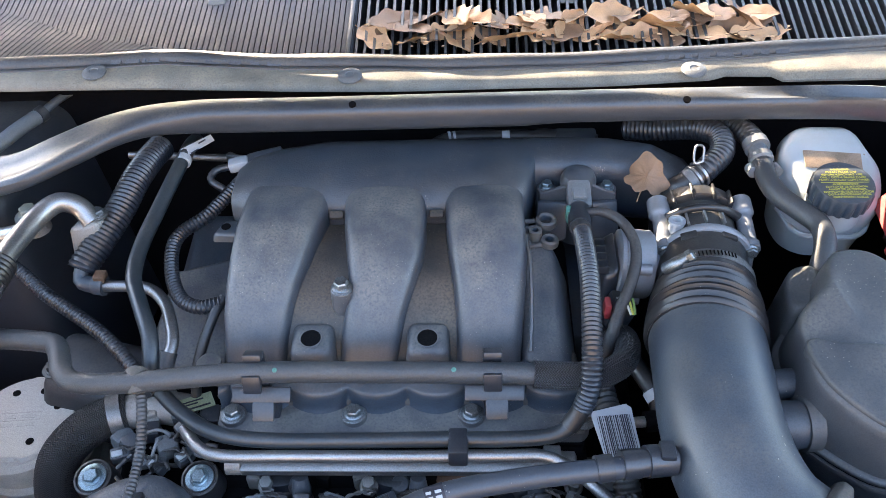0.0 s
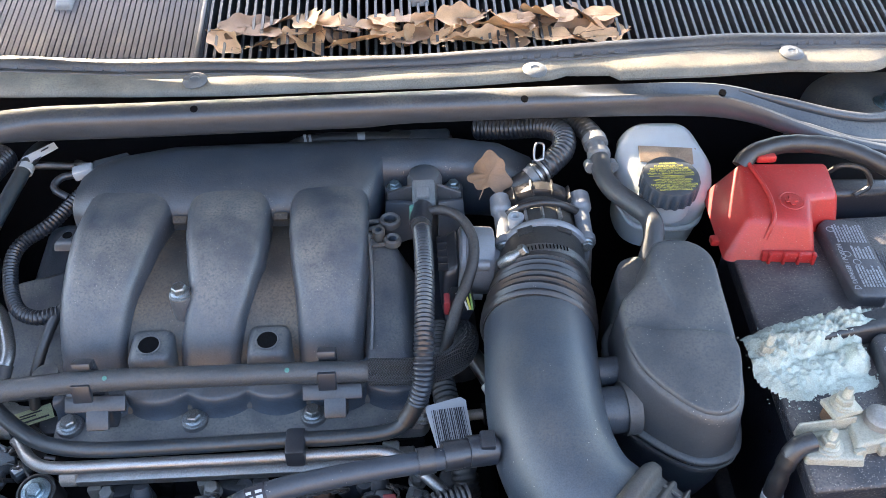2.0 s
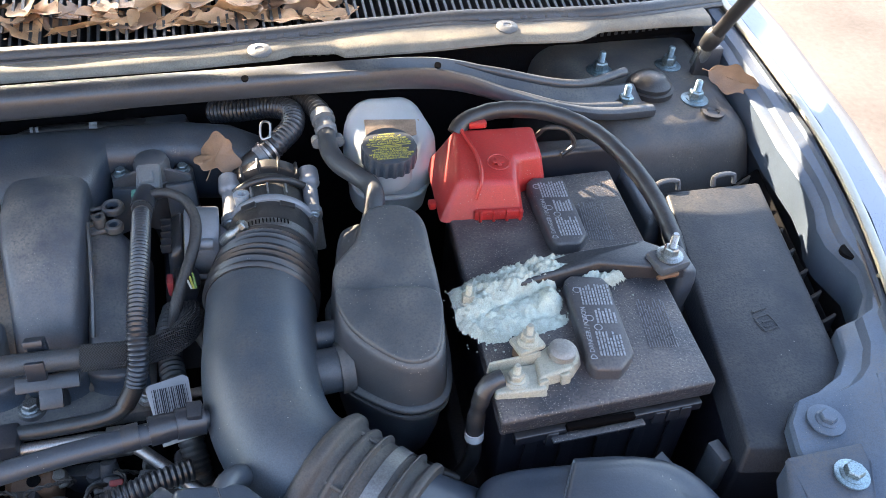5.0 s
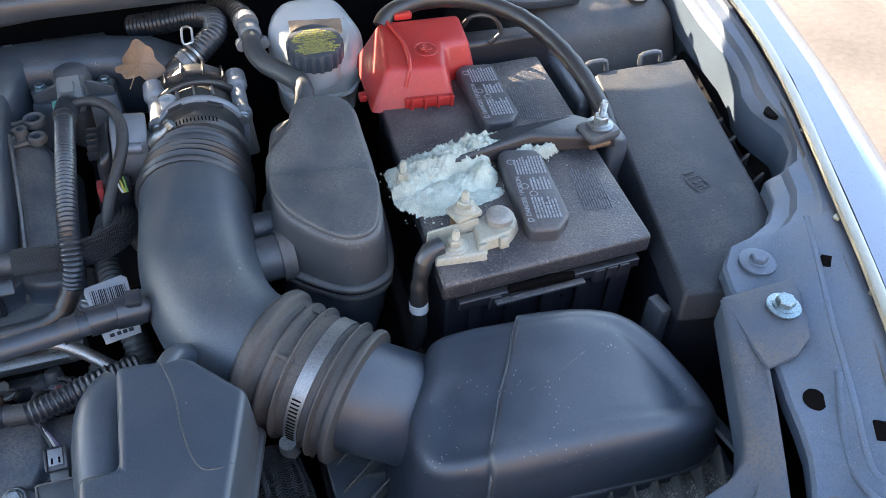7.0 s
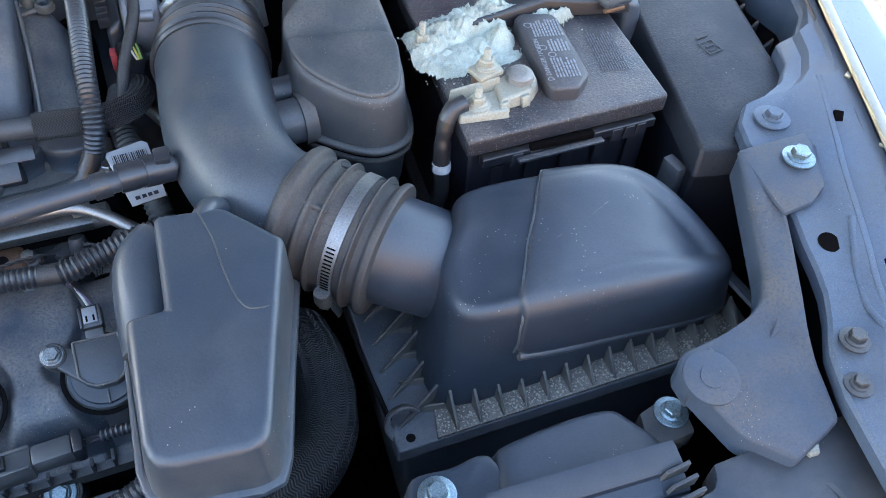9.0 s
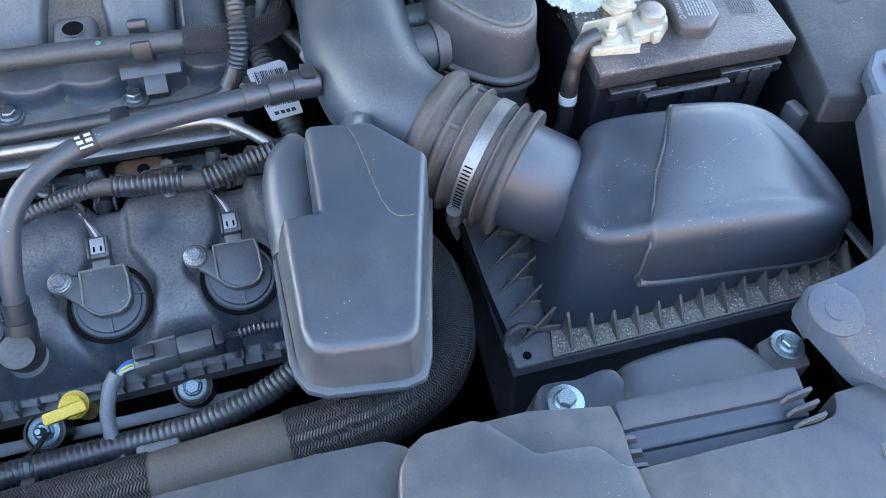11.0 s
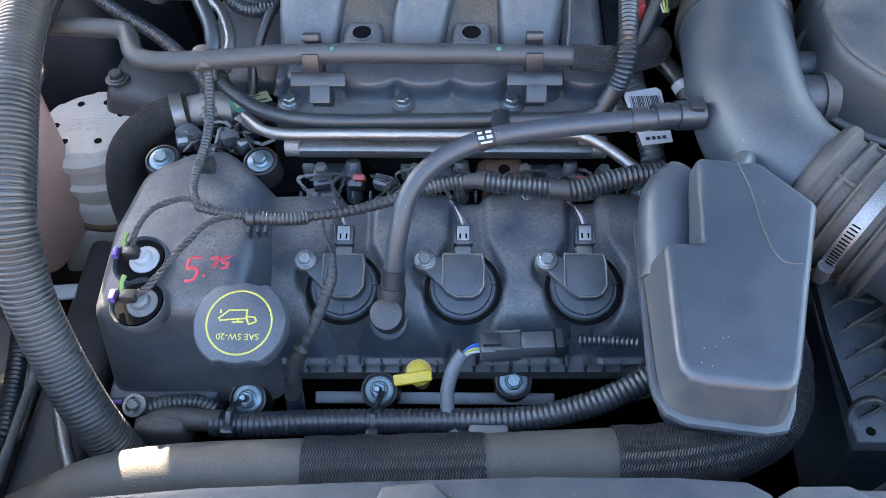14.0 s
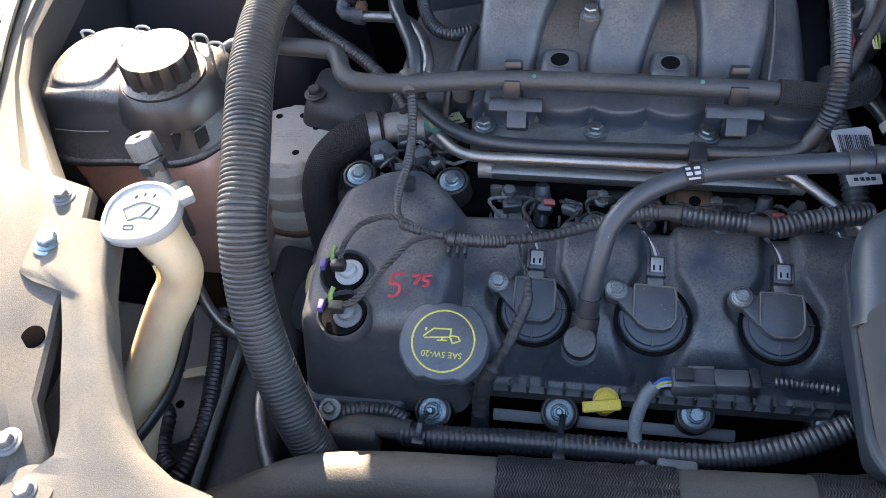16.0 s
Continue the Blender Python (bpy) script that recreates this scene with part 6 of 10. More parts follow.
bmesh.ops.recalc_face_normals(bm, faces=bm.faces)
bm.normal_update()
for v, push in [(v, v.normal * (0.0046 * in_panel(*v.co))) for v in bm.verts]:
    v.co += push

def on_lid(x, y=None, z=None):
    """The place on the lid's skin over a plan place, or on its front at a height."""
    if z is None:
        return min((v.co.copy() for v in bm.verts if v.co.z > 0.86), key=lambda c: (c.x - x) ** 2 + (c.y - y) ** 2)
    return min((v.co.copy() for v in bm.verts if v.co.y < 0.13), key=lambda c: (c.x - x) ** 2 + (c.z - z) ** 2)


ridge_line = [on_lid(x, z=0.845 - 0.150 * (x - 0.486)) for x in (0.489, 0.52, 0.56, 0.60, 0.64, 0.675, 0.695)]
seam_line = [on_lid(0.486 + (y - 0.097) * 0.60, y) for y in (0.205, 0.185, 0.165, 0.145, 0.125, 0.110)] + [on_lid(0.486, z=z) for z in (0.895, 0.880, 0.862, 0.848)]
dome = part("lid", bm, "airbox", airbox, sharp=80)
part("front_ridge", sweep([p + Vector((0, -0.0016, 0)) for p in ridge_line], 0.0042, 12, 0.004), "airbox", airbox, "raised front ridge of the lid")
part("seam_edge", sweep(seam_line, 0.0011, 8, 0.004), "wornedge", airbox, "pale worn edge of the raised panel")
part("rim", hull([(0.383, 0.070, 0.765), (0.722, 0.062, 0.785), (0.735, 0.235, 0.785), (0.385, 0.262, 0.775)],
                 [(0.385, 0.072, 0.776), (0.720, 0.064, 0.796), (0.733, 0.233, 0.796), (0.387, 0.260, 0.786)], 0.002), "cover", airbox)
part("tray", hull([(0.40, 0.085, 0.60), (0.71, 0.08, 0.60), (0.71, 0.23, 0.60), (0.41, 0.25, 0.60)], [(0.39, 0.077, 0.766), (0.716, 0.069, 0.786), (0.727, 0.23, 0.786), (0.39, 0.256, 0.776)], 0.006), "cover", airbox)
part("ledge_dust", plate([(0.418, 0.0715, 0.7820), (0.715, 0.0660, 0.7995), (0.705, 0.096, 0.8005), (0.425, 0.100, 0.7835)], 0.003, 0.0005), "grit", airbox, "grit lying on the rim")
for i in range(14):
    x = 0.436 + 0.0205 * i
    z = 0.781 + 0.0165 * i / 13
    part("rib", hull([(x - 0.0016, 0.0705 - 0.0003 * i, z), (x + 0.0016, 0.0705 - 0.0003 * i, z), (x + 0.0022, 0.096, z), (x - 0.0022, 0.096, z)],
                     [(x - 0.0009, 0.0735 - 0.0003 * i, z + 0.004), (x + 0.0009, 0.0735 - 0.0003 * i, z + 0.004), (x + 0.0012, 0.096, z + 0.027), (x - 0.0012, 0.096, z + 0.027)], 0), "airbox", airbox)
rnd = random.Random(8)
bm = bmesh.new()
for _ in range(420):
    u, v = rnd.random(), rnd.random()
    size = rnd.uniform(0.0005, 0.0017)
    block((0.424 + 0.285 * u, 0.074 + 0.016 * v - 0.005 * u, 0.7836 + 0.0168 * u), (size, size * rnd.uniform(0.6, 1.4), size * 0.7), 0, pose(0, 0, 0, 0, 0, rnd.uniform(0, 90)), 1, bm)
grains = part("grains", bm, "lead", airbox, "pale grit grains on the rim")
for i in range(6):
    y = 0.092 + 0.027 * i
    part("rib", hull([(0.391, y - 0.0012, 0.778), (0.391, y + 0.0012, 0.778), (0.438, y + 0.021, 0.784), (0.438, y + 0.018, 0.784)],
                     [(0.397, y - 0.0008, 0.786), (0.397, y + 0.0008, 0.786), (0.440, y + 0.021, 0.808), (0.440, y + 0.018, 0.808)], 0), "airbox", airbox)
    part("cross_rib", hull([(0.405, y + 0.010, 0.778), (0.432, y + 0.002, 0.780), (0.432, y + 0.0045, 0.780), (0.405, y + 0.0125, 0.778)],
                           [(0.405, y + 0.0105, 0.784), (0.432, y + 0.0025, 0.791), (0.432, y + 0.004, 0.791), (0.405, y + 0.012, 0.784)], 0), "airbox", airbox)
part("hinge_wire", sweep([(0.382, 0.225, 0.789), (0.382, 0.16, 0.786), (0.386, 0.10, 0.782)], 0.0022, 8), "black", airbox)
for x, y, z in ((0.394, 0.094, 0.790), (0.385, 0.225, 0.797)):
    part("clip", sweep([(x - 0.006, y - 0.004, z - 0.020), (x - 0.012, y, z - 0.004), (x - 0.008, y + 0.003, z + 0.007), (x + 0.004, y + 0.004, z + 0.010), (x + 0.013, y + 0.002, z + 0.003)], 0.0062, 10, 0.003, 0.35), "tube", airbox, "dull spring clip")
part("screw_hole", turned([(0.004, 0), (0.004, 0.001)], 14, pose(0.398, 0.081, 0.7762)), "black", airbox)
part("rear_flange", sweep([(0.652, 0.232, 0.86), (0.70, 0.14, 0.835), (0.728, 0.08, 0.812)], 0.007, 8, 0.01, 0.5), "cover", airbox)

resonator = thing("pipe_resonator", "dusty grey-black resonator chamber beside the intake pipe", "resonator", (0.435, 0.41, 0.80))
RES_TOP = [(0.389, 0.402, 0.950), (0.389, 0.362, 0.947), (0.409, 0.331, 0.943), (0.436, 0.310, 0.940), (0.462, 0.311, 0.939), (0.476, 0.332, 0.941), (0.484, 0.382, 0.948), (0.486, 0.434, 0.957), (0.485, 0.474, 0.964),
           (0.466, 0.493, 0.967), (0.438, 0.492, 0.968), (0.424, 0.474, 0.967), (0.416, 0.452, 0.965), (0.392, 0.428, 0.956)]
RES_LIP = [(0.386, 0.402, 0.889), (0.383, 0.362, 0.888), (0.402, 0.333, 0.886), (0.437, 0.308, 0.884), (0.468, 0.312, 0.884), (0.481, 0.334, 0.886), (0.488, 0.384, 0.890), (0.490, 0.436, 0.894), (0.490, 0.480, 0.897),
           (0.472, 0.505, 0.898), (0.434, 0.504, 0.898), (0.414, 0.482, 0.897), (0.402, 0.456, 0.895), (0.388, 0.432, 0.892)]
ridge = lambda ring, out, z: [(x + out * (x - 0.44) / 0.05, y + out * (y - 0.40) / 0.09, w + z) for x, y, w in ring]
part("upper_half", moulded(rounded_rings(RES_LIP, RES_TOP, 0.008), 6, 0.001), "resonator", resonator, "dust-dulled upper half", sharp=75)
FRONT_TOP = [(0.390, 0.399, 0.9505), (0.393, 0.362, 0.9490), (0.412, 0.334, 0.9450), (0.437, 0.314, 0.9418), (0.460, 0.315, 0.9410), (0.473, 0.334, 0.9430), (0.4815, 0.380, 0.9490), (0.452, 0.3915, 0.9530), (0.420, 0.3940, 0.9525)]
part("front_pad", moulded(rounded_rings([(x, y, z - 0.012) for x, y, z in FRONT_TOP], [(x, y, z + 0.0012) for x, y, z in FRONT_TOP], 0.0028, 3), 6, 0.0006), "resonator", resonator, sharp=75)
part("rim", moulded([ridge(RES_LIP, 0.000, -0.004), ridge(RES_LIP, 0.0045, -0.003), ridge(RES_LIP, 0.0050, 0.000), ridge(RES_LIP, 0.0042, 0.0022), ridge(RES_LIP, 0.0005, 0.003)], 6), "resonator", resonator, sharp=75)
part("rim_groove", moulded([ridge(RES_LIP, -0.002, -0.008), ridge(RES_LIP, 0.0015, -0.0075), ridge(RES_LIP, 0.0015, -0.003)], 6), "black", resonator)
part("lower_rim", moulded([ridge(RES_LIP, -0.002, -0.0125), ridge(RES_LIP, 0.0040, -0.0115), ridge(RES_LIP, 0.0040, -0.008), ridge(RES_LIP, 0.0005, -0.0075)], 6), "airbox", resonator, sharp=75)
part("lower_half", moulded([[(0.44 + (x - 0.44) * 0.78, 0.41 + (y - 0.41) * 0.80, z - 0.10) for x, y, z in RES_LIP], [(0.44 + (x - 0.44) * 0.92, 0.41 + (y - 0.41) * 0.93, z - 0.055) for x, y, z in RES_LIP], ridge(RES_LIP, -0.001, -0.012)], 6), "cover", resonator, sharp=75)
part("side_pocket", moulded(rounded_rings([(0.392, 0.448, 0.86), (0.424, 0.450, 0.86), (0.434, 0.486, 0.86), (0.430, 0.515, 0.86), (0.404, 0.510, 0.86)], [(0.399, 0.456, 0.930), (0.424, 0.458, 0.938), (0.432, 0.486, 0.940), (0.428, 0.508, 0.934), (0.408, 0.503, 0.928)], 0.006, 3), 5), "resonator", resonator, sharp=75)
part("stub", sweep([(0.345, 0.352, 0.897), (0.372, 0.352, 0.897), (0.392, 0.354, 0.897)], 0.0205, 24), "pipe", resonator)
part("stub_collar", sweep([(0.384, 0.3535, 0.897), (0.396, 0.3545, 0.897)], 0.0235, 24), "resonator", resonator)
part("stub", sweep([(0.345, 0.388, 0.902), (0.372, 0.390, 0.902), (0.398, 0.392, 0.902)], 0.0135, 20), "pipe", resonator)

snorkel = thing("front_resonator", "smooth grey-black plastic resonator box over the valve cover", "resonator", (0.26, 0.13, 0.76))
SNORKEL_TOP = [(0.2115, 0.062, 0.921), (0.2145, 0.048, 0.920), (0.2250, 0.0410, 0.920), (0.2740, 0.0340, 0.924), (0.2850, 0.0370, 0.925), (0.2910, 0.050, 0.926), (0.3080, 0.108, 0.930), (0.3330, 0.188, 0.934), (0.2960, 0.226, 0.940), (0.2470, 0.230, 0.942), (0.2424, 0.152, 0.931), (0.2151, 0.156, 0.926)]
SNORKEL_FOOT = [(0.2060, 0.064), (0.2095, 0.043), (0.2230, 0.0355), (0.2750, 0.0285), (0.2885, 0.0315), (0.2950, 0.048), (0.3130, 0.110), (0.3370, 0.190), (0.3000, 0.238), (0.2390, 0.238), (0.2350, 0.160), (0.2070, 0.164)]
snorkel_top = part("upper_half", hull([(x, y, 0.880) for x, y in SNORKEL_FOOT], SNORKEL_TOP, 0.0075, 5), "duct", snorkel, sharp=60)
part("rounded_shoulder", sweep([(0.226, 0.155, 0.880), (0.227, 0.190, 0.892), (0.232, 0.222, 0.900), (0.246, 0.236, 0.902)], 0.0225, 22), "duct", snorkel)
part("centre_crease", sweep(drape(snorkel_top, [(0.278, 0.224, 0.95), (0.281, 0.212, 0.95), (0.283, 0.202, 0.95), (0.2845, 0.185, 0.94), (0.2855, 0.168, 0.94), (0.2885, 0.147, 0.94), (0.294, 0.1345, 0.94), (0.303, 0.1315, 0.94), (0.314, 0.133, 0.94)], -0.0001), 0.0008, 8, 0.003), "apron", snorkel)
RIM = [(0.2000, 0.066), (0.2020, 0.051), (0.2080, 0.038), (0.2210, 0.0305), (0.2750, 0.0235), (0.2905, 0.0265), (0.2990, 0.043), (0.3170, 0.108), (0.3410, 0.190), (0.3050, 0.246), (0.2300, 0.246), (0.2080, 0.225), (0.2030, 0.150)]
rim_at = lambda up: [(x, y, 0.873 + up - 0.012 * max(0.0, (y - 0.15) / 0.1)) for x, y in RIM]
part("rim", hull(rim_at(0.0), rim_at(0.008), 0.003, 2, True), "duct", snorkel)
part("lower_half", hull([(0.225, 0.075, 0.790), (0.285, 0.065, 0.790), (0.325, 0.2, 0.79), (0.225, 0.22, 0.79)], [(0.2050, 0.045, 0.873), (0.2920, 0.0310, 0.873), (0.336, 0.195, 0.866), (0.209, 0.235, 0.862)], 0.015, 4), "cover", snorkel)
part("neck", sweep([(0.277, 0.218, 0.930), (0.283, 0.230, 0.932), (0.290, 0.240, 0.926), (0.298, 0.250, 0.910)], 0.0085, 18), "duct", snorkel)

# ---- battery, its terminals and cover ----
battery = thing("car_battery", "black car battery under gritty dust, with two raised label plates", "battery", (0.612, 0.40, 0.755))
CASE = [(0.508, 0.252), (0.694, 0.258), (0.714, 0.548), (0.530, 0.544)]
LID = [(0.502, 0.245), (0.700, 0.251), (0.721, 0.556), (0.525, 0.552)]
part("case", hull([(*p, 0.755) for p in CASE], [(*p, 0.914) for p in CASE], 0.004), "batside", battery)
part("lid", hull([(*p, 0.911) for p in LID], [(x, y, 0.931) for x, y in LID], 0.004, 3, True), "battery", battery, "dust-caked lid")
part("lid_lip", hull([(0.516, 0.2415, 0.900), (0.690, 0.2465, 0.900), (0.690, 0.256, 0.900), (0.516, 0.251, 0.900)], [(0.516, 0.2415, 0.909), (0.690, 0.2465, 0.909), (0.690, 0.256, 0.909), (0.516, 0.251, 0.909)], 0.0015), "batside", battery)
part("lid_slot", block((0.592, 0.2440, 0.9105), (0.062, 0.006, 0.006), 0.001), "void", battery)
part("slot_sill", block((0.590, 0.2395, 0.9035), (0.085, 0.007, 0.003), 0.001, pose(0, 0, 0, 0, 0, 1.6)), "battery", battery)
for x in (0.548, 0.566, 0.648, 0.661, 0.673):
    part("lip_tab", hull([(x - 0.006, 0.2385 + 0.03 * (x - 0.52), 0.896), (x + 0.006, 0.2385 + 0.03 * (x - 0.52), 0.896), (x + 0.006, 0.2435 + 0.03 * (x - 0.52), 0.896), (x - 0.006, 0.2435 + 0.03 * (x - 0.52), 0.896)],
                         [(x - 0.0035, 0.2400 + 0.03 * (x - 0.52), 0.908), (x + 0.006, 0.2400 + 0.03 * (x - 0.52), 0.908), (x + 0.006, 0.2435 + 0.03 * (x - 0.52), 0.908), (x - 0.0035, 0.2435 + 0.03 * (x - 0.52), 0.908)], 0.0008), "batside", battery)
for i in range(5):
    part("case_rib", block((0.535 + 0.035 * i, 0.2505 + 0.001 * i, 0.83), (0.012, 0.003, 0.12), 0.001), "batside", battery)
for ring, middle, turn, seed in (([(0.613, 0.530), (0.622, 0.538), (0.652, 0.534), (0.655, 0.525), (0.649, 0.440), (0.637, 0.428), (0.613, 0.430), (0.609, 0.438)], (0.6315, 0.484), 84, 4), ([(0.602, 0.381), (0.611, 0.387), (0.640, 0.379), (0.643, 0.369), (0.633, 0.284), (0.615, 0.269), (0.593, 0.273), (0.590, 0.281)], (0.6165, 0.328), 79, 9)):
    raised = part("label_plate", hull([(*p, 0.930) for p in ring], [(*p, 0.945) for p in ring], 0.0035, 3), "label", battery, "raised plate with white warning print")
    face = pose(*middle, 0.9452, 0, 0, turn)
    lettering("DANGER / POISON", 0.0064, face @ pose(-0.013, 0.0125, 0), "print", raised)
    for x0, x1, y0, y1, rows in ((-0.044, -0.016, -0.0165, 0.007, 8), (-0.006, 0.012, -0.0165, 0.003, 6), (0.017, 0.043, -0.0165, 0.0125, 10)):
        bars(text_rows(x0, x1, y0, y1, rows, seed + rows, 0.42), face, "print", raised)
    bm = bmesh.new()
    for x, y in ((0.0, 0.0085), (0.0355, 0.0145), (-0.011, 0.0025)):
        sweep([face @ Vector((x + 0.0035 * math.cos(a), y + 0.0035 * math.sin(a), 0.0002)) for a in (2 * math.pi * i / 16 for i in range(17))], 0.0005, 6, 0.002, 0.5, False, bm)
    sweep([face @ Vector((x, y, 0.0002)) for x, y in ((-0.047, 0.0095), (-0.0425, 0.0125), (-0.047, 0.0155), (-0.047, 0.0095))], 0.0005, 6, 0.002, 0.5, False, bm)
    part("warning_signs", bm, "print", raised)
for x, y in ((0.672, 0.472), (0.675, 0.325)):
    bars(text_rows(-0.03, 0.03, -0.014, 0.014, 11, int(x * 1000), 0.62), pose(x, y, 0.9314, 0, 0, 80), "faded", battery)

red = thing("terminal_cover", "bright red plastic terminal cover with a moulded plus sign", "terminal cover", (0.57, 0.54, 0.93))
part("shell", hull([(0.511, 0.498, 0.929), (0.600, 0.491, 0.929), (0.608, 0.532, 0.929), (0.640, 0.536, 0.929), (0.645, 0.605, 0.929), (0.520, 0.605, 0.929)],
                   [(0.532, 0.516, 0.968), (0.592, 0.507, 0.966), (0.602, 0.541, 0.971), (0.632, 0.545, 0.969), (0.634, 0.588, 0.978), (0.545, 0.592, 0.978)], 0.006, 4), "red", red, sharp=60)
part("crease", sweep([(0.549, 0.505, 0.950), (0.556, 0.514, 0.969), (0.559, 0.545, 0.975), (0.553, 0.588, 0.979)], 0.0022, 8), "red", red)
part("front_tab", block((0.572, 0.494, 0.936), (0.052, 0.006, 0.012), 0.002, pose(0, 0, 0, 0, 0, -6)), "red", red)
for i in range(4):
    part("tab_rib", block((0.552 + 0.014 * i, 0.4925 - 0.0012 * i, 0.936), (0.003, 0.006, 0.014), 0.0008), "red", red)
part("rear_tab", block((0.572, 0.593, 0.981), (0.020, 0.008, 0.008), 0.002), "red", red)
part("side_tab", block((0.508, 0.523, 0.934), (0.008, 0.010, 0.008), 0.002), "red", red)
PLUS = aim((0.580, 0.535, 0.9725), (0.0, -0.12, 1))
bm = sweep([PLUS @ Vector((0.0115 * math.cos(a), 0.0115 * math.sin(a), 0)) for a in (2 * math.pi * i / 24 for i in range(25))], 0.0009, 6, 0.003, 0.6, False)
block(PLUS.translation, (0.012, 0.0042, 0.0016), 0.0004, PLUS.to_3x3().to_4x4(), 1, bm)
block(PLUS.translation, (0.0042, 0.012, 0.0018), 0.0004, PLUS.to_3x3().to_4x4(), 1, bm)
part("plus_sign", bm, "red", red)

hold = thing("battery_clamp_bar", "black battery hold-down bar with a corroded stud", "hold-down bar", (0.61, 0.395, 0.93))
bm = hull([(0.497, 0.362, 0.932), (0.56, 0.378, 0.934), (0.64, 0.388, 0.934), (0.728, 0.375, 0.932), (0.732, 0.402, 0.932), (0.700, 0.424, 0.934), (0.62, 0.412, 0.934), (0.50, 0.388, 0.932)],
          [(0.499, 0.364, 0.940), (0.56, 0.381, 0.948), (0.64, 0.392, 0.951), (0.726, 0.377, 0.943), (0.730, 0.400, 0.943), (0.700, 0.421, 0.946), (0.62, 0.408, 0.954), (0.50, 0.386, 0.940)], 0.003)
part("bar", bm, "batside", hold)
part("clamp_block", block((0.711, 0.387, 0.947), (0.036, 0.030, 0.012), 0.005, pose(0, 0, 0, 0, 0, 12)), "cover", hold)
part("rust_edge", block((0.706, 0.372, 0.941), (0.024, 0.004, 0.004), 0.001, pose(0, 0, 0, 0, 0, 6)), "brass", hold, "rusty lower edge")
bolt_parts(hold, (0.711, 0.386, 0.954), r=0.0075, h=0.010, washer=0.013, stud=0.016)
bolt_parts(hold, (0.506, 0.372, 0.940), r=0.006, h=0.010, washer=0.009, stud=0.012, mat="lead")
part("drop_strap", hull([(0.722, 0.372, 0.86), (0.750, 0.372, 0.86), (0.750, 0.41, 0.86), (0.722, 0.41, 0.86)], [(0.724, 0.376, 0.945), (0.744, 0.378, 0.935), (0.742, 0.415, 0.94), (0.724, 0.412, 0.945)], 0.006), "cover", hold)

# crust of corrosion: one crumbly sheet, thick where it has heaped up
HEAPS = [(0.515, 0.376, 0.018, 0.014, 0.020), (0.535, 0.384, 0.022, 0.013, 0.022), (0.562, 0.391, 0.024, 0.012, 0.023), (0.590, 0.399, 0.020, 0.009, 0.022), (0.532, 0.352, 0.022, 0.012, 0.012), (0.555, 0.362, 0.020, 0.012, 0.010),
         (0.580, 0.366, 0.011, 0.010, 0.017), (0.586, 0.386, 0.008, 0.006, 0.018), (0.524, 0.338, 0.012, 0.007, 0.008), (0.566, 0.344, 0.018, 0.009, 0.0055), (0.650, 0.384, 0.012, 0.005, 0.014), (0.632, 0.388, 0.010, 0.004, 0.014),
         (0.508, 0.386, 0.014, 0.009, 0.017), (0.530, 0.394, 0.020, 0.008, 0.020), (0.556, 0.401, 0.020, 0.007, 0.021), (0.580, 0.406, 0.016, 0.006, 0.022), (0.603, 0.409, 0.012, 0.004, 0.022), (0.505, 0.366, 0.010, 0.014, 0.010)]
crust_bm = bmesh.new()
grid = {}
STEP = 0.0013
for i in range(int(0.19 / STEP)):
    for j in range(int(0.115 / STEP)):
        x, y = 0.492 + i * STEP, 0.318 + j * STEP
        h = 0.0
        for cx, cy, sx, sy, top in HEAPS:
            d = ((x - cx) / sx) ** 2 + ((y - cy - 0.12 * (x - cx)) / sy) ** 2
            h = max(h, top * max(0.0, 1 - 0.32 * d))
        p = Vector((x, y, 0))
        rough = 0.6 * noise.noise(p * 90) + 0.4 * noise.noise(p * 260) + 0.34 * noise.noise(p * 640)
        z = h * (1 + 0.40 * rough) + 0.0022 * rough - 0.0009
        if z > 0.0:
            grid[i, j] = crust_bm.verts.new((x + 0.0007 * noise.noise(p * 900), y + 0.0007 * noise.noise(p * 800 + Vector((5, 5, 5))), 0.9305 + z))
for (i, j), v in grid.items():
    quad = [grid.get(k) for k in ((i, j), (i + 1, j), (i + 1, j + 1), (i, j + 1))]
    if all(quad):
        crust_bm.faces.new(quad)
rnd = random.Random(7)
for k in range(260):
    cx, cy, sx, sy, top = rnd.choice(HEAPS)
    x, y = rnd.gauss(cx, sx * 1.1), rnd.gauss(cy - 0.006, sy * 1.2)
    lump = bmesh.new()
    bmesh.ops.create_icosphere(lump, subdivisions=1, radius=rnd.uniform(0.0003, 0.0011))
    for v in lump.verts:
        v.co = v.co * rnd.uniform(0.7, 1.3) + Vector((x, y, 0.932))
    joined(crust_bm, lump)
solid("corrosion_crust", crust_bm, "crust", "crumbly pale blue-white corrosion heaped on the battery", "corrosion", "stuff", sharp=180)

negative = thing("negative_terminal", "tarnished lead battery terminal clamp with two bolts", "battery terminal", (0.54, 0.278, 0.93))
part("strap", hull([(0.503, 0.262, 0.931), (0.548, 0.257, 0.931), (0.552, 0.290, 0.931), (0.508, 0.288, 0.931)], [(0.504, 0.263, 0.9375), (0.547, 0.259, 0.9385), (0.551, 0.288, 0.9385), (0.509, 0.286, 0.9375)], 0.002), "lead", negative)
part("upturned_edge", hull([(0.503, 0.286, 0.934), (0.552, 0.289, 0.934), (0.552, 0.293, 0.934), (0.503, 0.290, 0.934)], [(0.504, 0.287, 0.947), (0.551, 0.290, 0.949), (0.551, 0.2925, 0.949), (0.504, 0.2895, 0.947)], 0.0012), "lead", negative)
